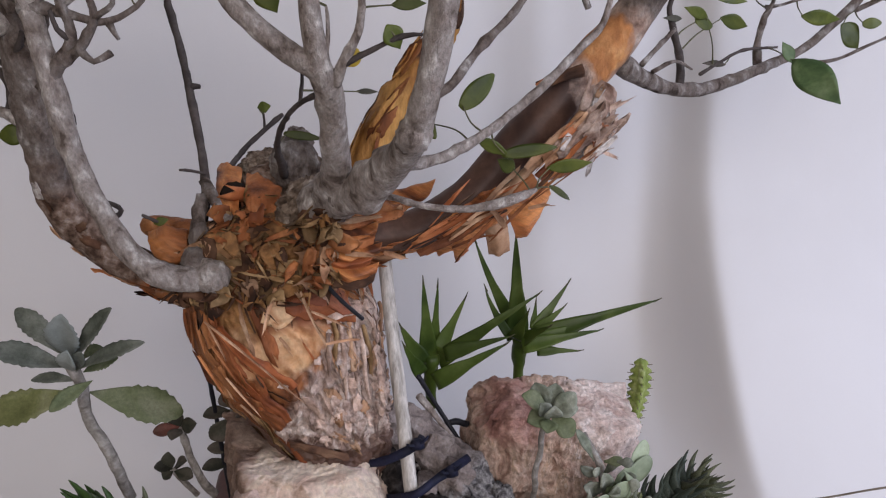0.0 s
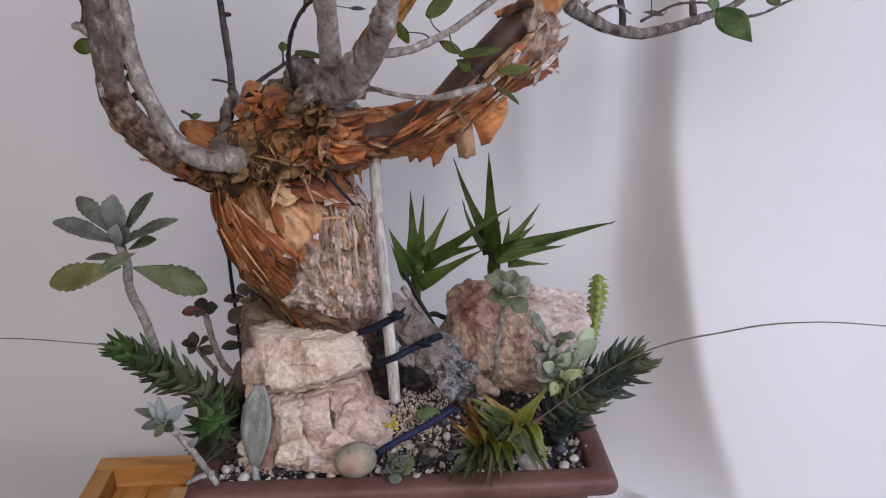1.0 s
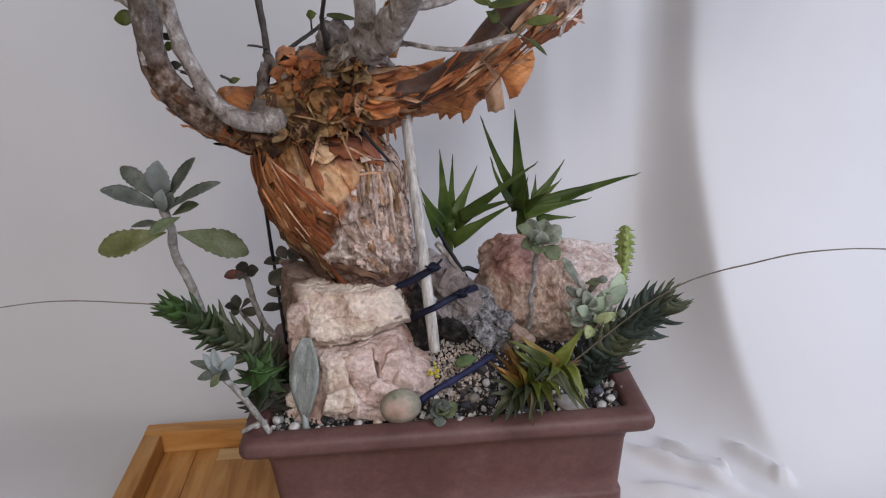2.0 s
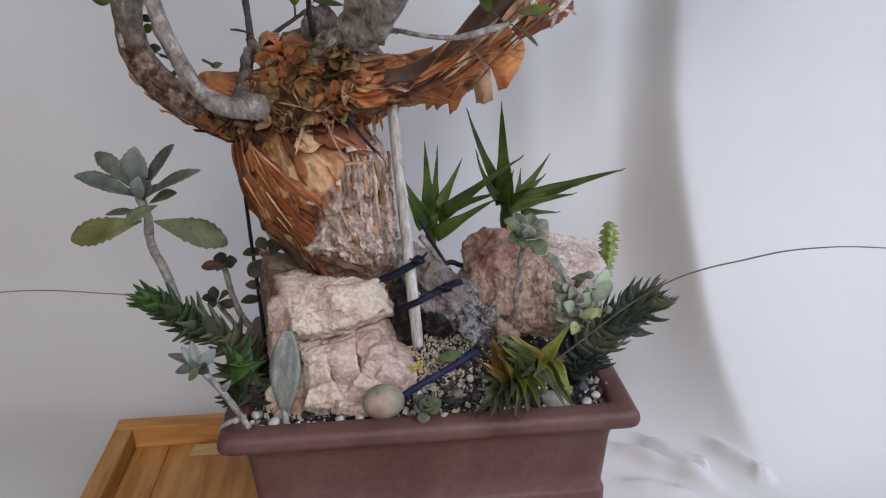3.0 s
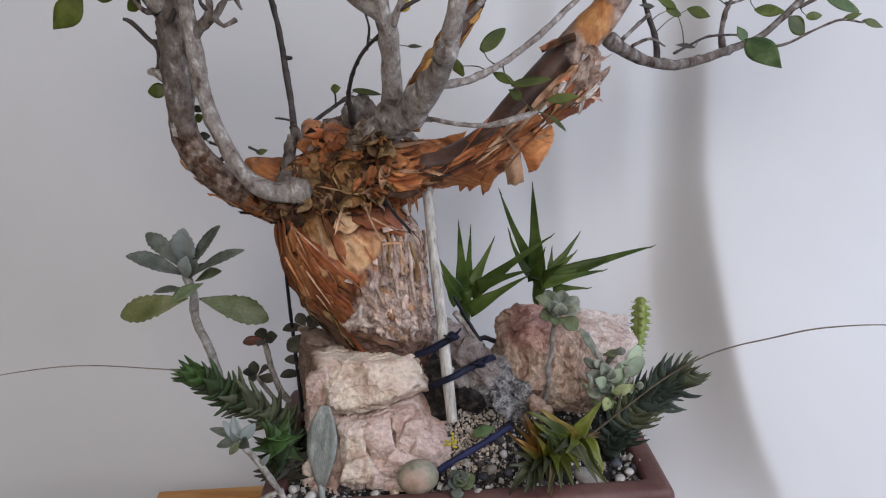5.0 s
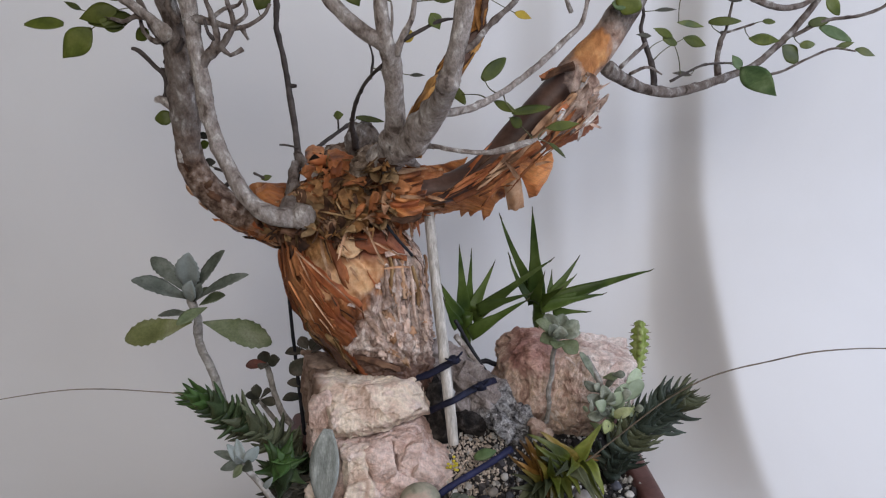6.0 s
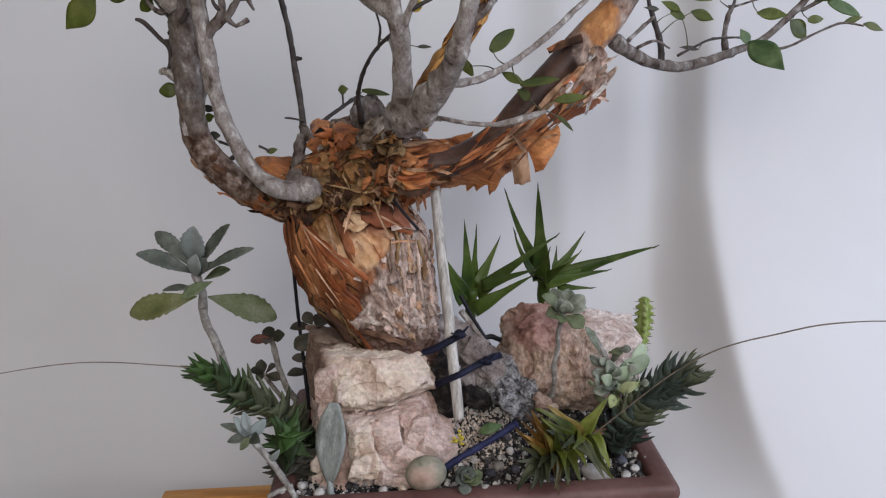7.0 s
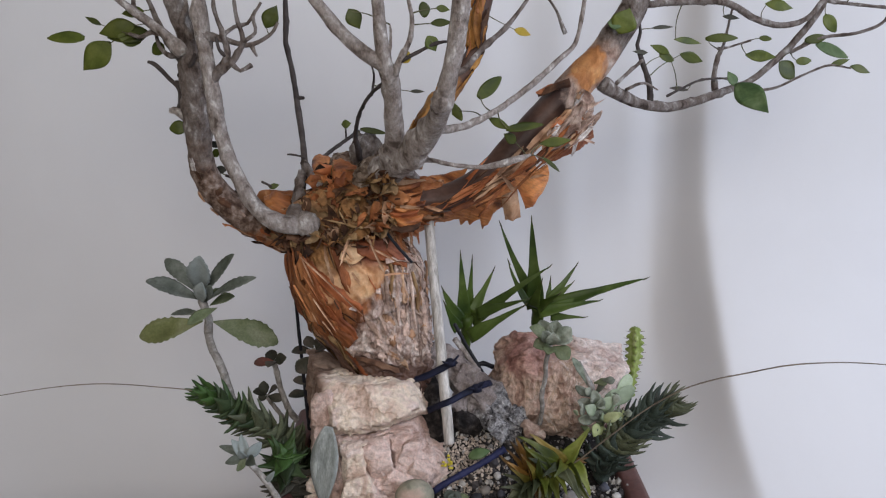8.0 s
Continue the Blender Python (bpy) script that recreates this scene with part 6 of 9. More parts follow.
LEFT_AT, LEFT_DIR = Vector((-0.1851, 0.5200, 0.4530)), Vector((0.35, 0.0, -0.85)).normalized()


def left_pick(p, o, rnd):
    g = (p - LEFT_AT).dot(LEFT_DIR)
    r = rnd.random()
    if -0.03 < g < -0.004 and o.x < 0.1 and r < 0.6:
        return (FLAKE_D if r < 0.35 else FLAKE_P), rnd.uniform(0.006, 0.016), rnd.uniform(0.002, 0.006), 0.4, rnd.uniform(0.0, 0.15), rnd.uniform(0.0, 0.4)
    if g < -0.004 or o.z > 0.45:
        return None
    return (FLAKE_O if r < 0.22 else FLAKE_D if r < 0.62 else FLAKE_G if r < 0.8 else FLAKE_T), rnd.uniform(0.008, 0.026), rnd.uniform(0.002, 0.008), 0.3, rnd.uniform(0.0, 0.2), rnd.uniform(0.0, 0.5)




def root_pick(p, o, rnd):
    r = rnd.random()
    return (FLAKE_P if r < 0.2 else FLAKE_G if r < 0.7 else FLAKE_D), rnd.uniform(0.004, 0.012), rnd.uniform(0.002, 0.006), 0.35, rnd.uniform(0.0, 0.1), rnd.uniform(0.0, 0.2)


paper(root, ROOT_SKIN, 70, root_pick, 14)
paper(tree, RUST_SKIN, 70, rust_pick, 10, 0.6)
paper(tree, LEFT_SKIN, 170, left_pick, 12)
for k in range(15):
    a = Vector((-0.0353, 0.4700, 0.4667)).lerp(Vector((0.0057, 0.4620, 0.4633)), rnd.random()) + Vector((rnd.gauss(0, 0.003), rnd.uniform(-0.004, 0.006), rnd.uniform(-0.014, 0.014)))
    part("bark_flake", strip(bmesh.new(), a, (rnd.gauss(0.3, 0.9), rnd.uniform(-0.2, 0.3), rnd.gauss(-0.4, 0.6)), (rnd.gauss(0, 0.4), -1, 0.3), rnd.uniform(0.012, 0.028), rnd.uniform(0.003, 0.016), rnd.uniform(-0.1, 0.3), rnd.uniform(0.2, 0.9), 0.5, 700 + k, taper=0.6, bow=rnd.uniform(0.0, 0.004)), rnd.choices((FLAKE_O, FLAKE_T, FLAKE_D, FLAKE_R), (4, 3, 3, 2))[0], crown)
# torn sheets of bark, hanging from the right limb and stacked in the crown
def bark_panel(tops, bottoms, teeth, belly, curl, seed):
    """A curved sheet between two lines, ridged along its run; teeth: how far its torn lower edge reaches, along the edge."""
    a, b = spline(tops, 0.001), spline(bottoms, 0.001)
    run = (Vector(a[-1]) - Vector(a[0])).length
    n, m = max(18, int(run / 0.0011)), 14
    ts, td = [t[0] for t in teeth], [t[1] for t in teeth]
    out = Vector((0, -1, 0.25)).normalized()
    bm = bmesh.new()
    front, back = [], []
    for i in range(n + 1):
        s = i / n
        p, q = Vector(a[round(s * (len(a) - 1))]), Vector(b[round(s * (len(b) - 1))])
        d = q - p
        reach = float(np.interp(s, ts, td)) * 0.3 + 0.07 * noise.noise(Vector((s * run * 260, seed * 3.3, 0))) + 0.05 * noise.noise(Vector((s * run * 90, seed, 4)))
        top_tear = 0.08 * noise.noise(Vector((s * run * 120, seed * 1.7, 9)))
        cf, cb = [], []
        for j in range(m + 1):
            v = j / m
            w = p + d * (top_tear * (1 - v) + v * (1 + reach))
            u = v * d.length
            o = belly * math.sin(math.pi * min(1.0, v)) + curl * d.length * v ** 3 * 0.35
            o += 0.0028 * noise.noise(Vector((s * run * 38, u * 240, seed))) + 0.0009 * (0.3 - abs(noise.noise(Vector((s * run * 22, u * 420, seed + 5))))) + 0.0022 * noise.noise(Vector((s * run * 55, u * 40, seed + 2))) * v
            w = w + out * o
            cf.append(bm.verts.new(w))
            cb.append(bm.verts.new(w - out * 0.0007))
        front.append(cf)
        back.append(cb)
    for i in range(n):
        for j in range(m):
            bm.faces.new((front[i][j], front[i + 1][j], front[i + 1][j + 1], front[i][j + 1]))
            bm.faces.new((back[i][j], back[i][j + 1], back[i + 1][j + 1], back[i + 1][j]))
        bm.faces.new((front[i][m], front[i + 1][m], back[i + 1][m], back[i][m]))
        bm.faces.new((front[i][0], back[i][0], back[i + 1][0], front[i + 1][0]))
    for j in range(m):
        bm.faces.new((front[0][j], front[0][j + 1], back[0][j + 1], back[0][j]))
        bm.faces.new((front[n][j], back[n][j], back[n][j + 1], front[n][j + 1]))
    return bm


for k, (tp, bt, teeth, belly, curl, mt, owner, label) in enumerate((
    ([(0.0245, 0.4860, 0.4429), (0.0414, 0.4870, 0.4476), (0.0594, 0.4880, 0.4553), (0.0828, 0.4900, 0.4712), (0.0983, 0.4920, 0.4784)],
     [(0.0260, 0.5360, 0.4129), (0.0429, 0.5340, 0.4160), (0.0574, 0.5320, 0.4179), (0.0768, 0.5300, 0.4174), (0.0958, 0.5280, 0.4279)], ((0.38, 0), (0.4, 0.9), (0.47, 0.25), (0.54, 0.55), (0.61, 0), (0.66, -0.1), (0.7, 0.95), (0.79, 0.55), (0.86, 0), (0.9, -0.2), (1.0, -0.1)), 0.006, 0.0, SHEET_O, tree, "torn hanging sheet of bark"),
    ([(-0.0188, 0.4820, 0.4426), (0.0007, 0.4810, 0.4419), (0.0285, 0.4840, 0.4436)],
     [(-0.0145, 0.5300, 0.4073), (0.0015, 0.5300, 0.4032), (0.0291, 0.5330, 0.4123)], ((0.0, 0), (0.12, 0.3), (0.2, 0), (0.32, 0.35), (0.42, 0.05), (0.55, 0.45), (0.62, 0), (0.8, 0.1), (1, 0)), 0.005, 0.0, SHEET_O, tree, "torn hanging sheet of bark"),
    ([(0.0911, 0.5040, 0.4511), (0.0981, 0.5010, 0.4543), (0.1073, 0.5040, 0.4577)],
     [(0.0976, 0.5180, 0.4179), (0.1038, 0.5120, 0.4190), (0.1124, 0.5160, 0.4221)], ((0, 0), (0.5, 0.08), (1, 0)), 0.003, 0.3, FLAKE_T, tree, "torn hanging sheet of bark"),
    ([(0.1066, 0.5060, 0.4563), (0.1204, 0.5040, 0.4643), (0.1376, 0.5100, 0.4741)],
     [(0.1176, 0.5180, 0.4291), (0.1267, 0.5120, 0.4373), (0.1399, 0.5200, 0.4556)], ((0, 0), (0.25, 0.15), (0.5, -0.05), (0.75, 0.12), (1, 0)), 0.008, 0.0, SHEET_O, tree, "torn hanging sheet of bark"),
    ([(0.0599, 0.4840, 0.4458), (0.0845, 0.4840, 0.4650), (0.1102, 0.4860, 0.4867), (0.1335, 0.4900, 0.5111)],
     [(0.0646, 0.4820, 0.4419), (0.0891, 0.4810, 0.4603), (0.1137, 0.4830, 0.4820), (0.1377, 0.4880, 0.5062)], ((0, 0), (0.3, 0.5), (0.6, -0.2), (1, 0.3)), 0.002, 0.0, FLAKE_T, tree, "torn hanging sheet of bark"),
    ([(0.0434, 0.4820, 0.4398), (0.0689, 0.4820, 0.4519), (0.0972, 0.4840, 0.4715), (0.1203, 0.4860, 0.4893)],
     [(0.0462, 0.4800, 0.4359), (0.0715, 0.4790, 0.4472), (0.1002, 0.4810, 0.4648), (0.1259, 0.4840, 0.4813)], ((0, 0), (0.4, 0.4), (0.7, -0.3), (1, 0.3)), 0.002, 0.0, FLAKE_O, tree, "torn hanging sheet of bark"),
    ([(0.0691, 0.4830, 0.4547), (0.0920, 0.4830, 0.4719), (0.1150, 0.4850, 0.4837)],
     [(0.0789, 0.4940, 0.4377), (0.1030, 0.4910, 0.4559), (0.1275, 0.4940, 0.4717)], ((0, 0.2), (0.2, -0.2), (0.4, 0.2), (0.7, -0.1), (1, 0.2)), 0.004, 0.0, SHEET_O, tree, "torn hanging sheet of bark"),
    ([(0.1232, 0.4890, 0.4858), (0.1386, 0.4900, 0.5000), (0.1569, 0.4940, 0.5147), (0.1746, 0.5050, 0.5181)],
     [(0.1324, 0.5040, 0.4752), (0.1483, 0.5010, 0.4811), (0.1673, 0.5060, 0.4878), (0.1829, 0.5200, 0.4969)], ((0, 0), (0.2, 0.15), (0.4, -0.1), (0.6, 0.1), (0.8, -0.1), (1, 0.15)), 0.007, 0.0, FLAKE_R, tree, "torn hanging sheet of bark"),
    ([(0.1327, 0.4880, 0.5044), (0.1470, 0.4900, 0.5214), (0.1578, 0.4940, 0.5383), (0.1680, 0.5000, 0.5444)],
     [(0.1383, 0.4860, 0.4965), (0.1549, 0.4840, 0.5039), (0.1712, 0.4900, 0.5115), (0.1802, 0.5040, 0.5329)], ((0, 0), (0.15, 0.2), (0.35, -0.15), (0.5, 0.15), (0.7, -0.1), (0.85, 0.15), (1, 0)), 0.009, 0.0, PINKBARK, tree, "torn hanging sheet of bark"),
    ([(0.1263, 0.4860, 0.5010), (0.1380, 0.4870, 0.5132), (0.1530, 0.4900, 0.5299)],
     [(0.1288, 0.4830, 0.4923), (0.1447, 0.4830, 0.5054), (0.1584, 0.4870, 0.5221)], ((0, 0.2), (0.3, -0.2), (0.6, 0.2), (1, -0.1)), 0.003, 0.0, FLAKE_T, tree, "torn hanging sheet of bark"),
    ([(0.1273, 0.5120, 0.5424), (0.1419, 0.5080, 0.5490), (0.1566, 0.5060, 0.5544)],
     [(0.1281, 0.5080, 0.5377), (0.1426, 0.5040, 0.5432), (0.1574, 0.5020, 0.5467)], ((0, 0), (0.3, 0.3), (0.6, -0.2), (1, 0.2)), 0.002, 0.0, FLAKE_D, tree, "torn hanging sheet of bark"),
    ([(0.0216, 0.5480, 0.4584), (0.0397, 0.5480, 0.4609), (0.0636, 0.5520, 0.4658)],
     [(0.0208, 0.5380, 0.4448), (0.0388, 0.5380, 0.4473), (0.0571, 0.5420, 0.4556)], ((0, 0), (0.5, 0.1), (1, 0)), 0.004, -0.2, SHEET_O, tree, "torn hanging sheet of bark"),
    ([(-0.0123, 0.4810, 0.4699), (0.0030, 0.4770, 0.4673), (0.0185, 0.4810, 0.4695)],
     [(-0.0107, 0.4780, 0.4618), (0.0026, 0.4730, 0.4605), (0.0161, 0.4780, 0.4626)], ((0, 0.2), (0.2, -0.3), (0.35, 0.3), (0.6, -0.2), (0.8, 0.3), (1, -0.2)), 0.003, 0.1, FLAKE_O, crown, "layered sheet of bark"),
    ([(-0.0166, 0.4788, 0.4634), (0.0016, 0.4748, 0.4608), (0.0200, 0.4788, 0.4628)],
     [(-0.0150, 0.4758, 0.4553), (0.0013, 0.4708, 0.4540), (0.0178, 0.4758, 0.4559)], ((0, 0.2), (0.2, -0.3), (0.35, 0.3), (0.6, -0.2), (0.8, 0.3), (1, -0.2)), 0.003, 0.1, SHEET_O, crown, "layered sheet of bark"),
    ([(-0.0189, 0.4766, 0.4568), (-0.0007, 0.4726, 0.4543), (0.0178, 0.4766, 0.4562)],
     [(-0.0173, 0.4736, 0.4488), (-0.0010, 0.4686, 0.4476), (0.0154, 0.4736, 0.4493)], ((0, 0.2), (0.2, -0.3), (0.35, 0.3), (0.6, -0.2), (0.8, 0.3), (1, -0.2)), 0.003, 0.1, FLAKE_O, crown, "layered sheet of bark"),
    ([(-0.0172, 0.4744, 0.4511), (0.0020, 0.4704, 0.4486), (0.0214, 0.4744, 0.4504)],
     [(-0.0155, 0.4714, 0.4431), (0.0017, 0.4664, 0.4419), (0.0191, 0.4714, 0.4435)], ((0, 0.2), (0.2, -0.3), (0.35, 0.3), (0.6, -0.2), (0.8, 0.3), (1, -0.2)), 0.003, 0.1, SHEET_O, crown, "layered sheet of bark"),
    ([(-0.0185, 0.4722, 0.4446), (-0.0018, 0.4682, 0.4422), (0.0152, 0.4722, 0.4440)],
     [(-0.0169, 0.4692, 0.4366), (-0.0021, 0.4642, 0.4355), (0.0128, 0.4692, 0.4372)], ((0, 0.2), (0.2, -0.3), (0.35, 0.3), (0.6, -0.2), (0.8, 0.3), (1, -0.2)), 0.003, 0.1, FLAKE_R, crown, "layered sheet of bark"),
    ([(-0.0148, 0.4700, 0.4388), (0.0019, 0.4660, 0.4364), (0.0189, 0.4700, 0.4383)],
     [(-0.0131, 0.4670, 0.4308), (0.0016, 0.4620, 0.4297), (0.0165, 0.4670, 0.4315)], ((0, 0.2), (0.2, -0.3), (0.35, 0.3), (0.6, -0.2), (0.8, 0.3), (1, -0.2)), 0.003, 0.1, SHEET_O, crown, "layered sheet of bark"),
    ([(-0.0130, 0.4678, 0.4332), (0.0017, 0.4638, 0.4308), (0.0166, 0.4678, 0.4328)],
     [(-0.0114, 0.4648, 0.4252), (0.0013, 0.4598, 0.4242), (0.0142, 0.4648, 0.4260)], ((0, 0.2), (0.2, -0.3), (0.35, 0.3), (0.6, -0.2), (0.8, 0.3), (1, -0.2)), 0.003, 0.1, FLAKE_D, crown, "layered sheet of bark"),
    ([(-0.0946, 0.5700, 0.4763), (-0.0849, 0.5598, 0.4827), (-0.0731, 0.5471, 0.4807)],
     [(-0.0864, 0.5045, 0.4623), (-0.0792, 0.5011, 0.4595), (-0.0718, 0.4979, 0.4608)], ((0, 0), (0.4, 0.2), (1, -0.2)), 0.004, 0.1, SHEET_O, tree, "orange wall of bark beside a hollow"),
    ([(-0.0697, 0.5440, 0.4799), (-0.0570, 0.5297, 0.4814), (-0.0451, 0.5163, 0.4765), (-0.0325, 0.5022, 0.4725)],
     [(-0.0655, 0.4954, 0.4691), (-0.0545, 0.4905, 0.4635), (-0.0446, 0.4861, 0.4583), (-0.0336, 0.4815, 0.4557)], ((0, -0.3), (0.2, 0.3), (0.45, -0.2), (0.7, 0.3), (1, 0)), 0.006, 0.05, FLAKE_O, tree, "orange wall of bark beside a hollow"),
    ([(-0.0722, 0.5345, 0.4633), (-0.0574, 0.5180, 0.4622), (-0.0382, 0.4964, 0.4563)],
     [(-0.0718, 0.4860, 0.4598), (-0.0552, 0.4790, 0.4564), (-0.0384, 0.4716, 0.4516)], ((0, 0.2), (0.3, -0.3), (0.6, 0.3), (1, -0.2)), 0.003, 0.1, FLAKE_N, tree, "torn scrap of bark"),
    ([(-0.0636, 0.5365, 0.4669), (-0.0511, 0.5229, 0.4696), (-0.0360, 0.5059, 0.4670)],
     [(-0.0625, 0.4939, 0.4591), (-0.0514, 0.4891, 0.4560), (-0.0362, 0.4825, 0.4546)], ((0, 0), (0.4, 0.2), (1, 0)), 0.004, 0.0, FLAKE_O, tree, "torn hanging sheet of bark"),
    ([(-0.1354, 0.5150, 0.4508), (-0.1227, 0.5120, 0.4550), (-0.1081, 0.5120, 0.4512)],
     [(-0.1290, 0.5000, 0.4368), (-0.1188, 0.4980, 0.4336), (-0.1071, 0.5000, 0.4315)], ((0, 0), (1, 0)), 0.006, 0.1, SHEET_O, tree, "torn hanging sheet of bark"),
)):
    part("bark_sheet", bark_panel(tp, bt, teeth, belly, curl, k), mt, owner, label)
# ragged scraps packed over the crown: corners of a patch, count, materials
for n, (p, q, u, v, count, kinds) in enumerate((
    (Vector((-0.0845, 0.4740, 0.4612)), Vector((-0.0191, 0.4700, 0.4587)), Vector((-0.0850, 0.4740, 0.4173)), Vector((-0.0225, 0.4700, 0.4172)), 34, (FLAKE_N, FLAKE_D, GOLDBARK, FLAKE_O, GOLDBARK, FLAKE_N)),
    (Vector((-0.0805, 0.5400, 0.4723)), Vector((-0.0378, 0.5000, 0.4722)), Vector((-0.0765, 0.4850, 0.4635)), Vector((-0.0304, 0.4700, 0.4592)), 30, (FLAKE_O, FLAKE_D, FLAKE_T, FLAKE_O, FLAKE_R, FLAKE_N)),
    (Vector((-0.0342, 0.4660, 0.4646)), Vector((-0.0016, 0.4700, 0.4510)), Vector((-0.0346, 0.4660, 0.4351)), Vector((-0.0058, 0.4680, 0.4239)), 30, (FLAKE_T, FLAKE_D, FLAKE_N, FLAKE_O)),
    (Vector((-0.1415, 0.5000, 0.4253)), Vector((-0.0788, 0.4820, 0.4194)), Vector((-0.1197, 0.4960, 0.4076)), Vector((-0.0425, 0.4780, 0.4059)), 30, (FLAKE_D, FLAKE_N, FLAKE_D, FLAKE_R)),
    (Vector((-0.0221, 0.4620, 0.4839)), Vector((-0.0069, 0.4520, 0.4846)), Vector((-0.0300, 0.4640, 0.4602)), Vector((-0.0047, 0.4580, 0.4556)), 18, (FLAKE_N, GOLDBARK, FLAKE_N, FLAKE_D)))):
    rnd = random.Random(410 + n)
    for k in range(count):
        s, t = rnd.random(), rnd.random()
        a = p.lerp(q, s).lerp(u.lerp(v, s), t) + Vector((0, rnd.uniform(-0.004, 0.006), 0))
        part("bark_flake", strip(bmesh.new(), a, (rnd.gauss(0, 1), rnd.uniform(-0.5, 0.2), rnd.gauss(-0.5, 0.5)), (rnd.gauss(0, 0.5), -1, rnd.gauss(0.3, 0.5)), rnd.uniform(0.008, 0.026), rnd.choice((0.0015, 0.004, 0.009, 0.014)) * rnd.uniform(0.7, 1.3), rnd.uniform(-0.05, 0.3), rnd.uniform(-0.3, 0.9), 0.9, 3000 + 200 * n + k, taper=rnd.uniform(0.1, 0.5), bow=rnd.uniform(-0.002, 0.004)), rnd.choice(kinds), crown)
# rough burls that fill the crown between the limbs
for k, (c, size, mt) in enumerate(((Vector((-0.0396, 0.6231, 0.4765)), (0.012, 0.012, 0.014), GREYBARK), (Vector((-0.0544, 0.6116, 0.4570)), (0.034, 0.02, 0.02), BURLBARK), (Vector((-0.0241, 0.4929, 0.4649)), (0.022, 0.016, 0.024), BURLBARK))):
    part("burl", stone(bmesh.new(), c, size, 30 + k, 5, (), 0.16, 2.6, None, 0.09), mt, tree, "rough burl between the limbs")
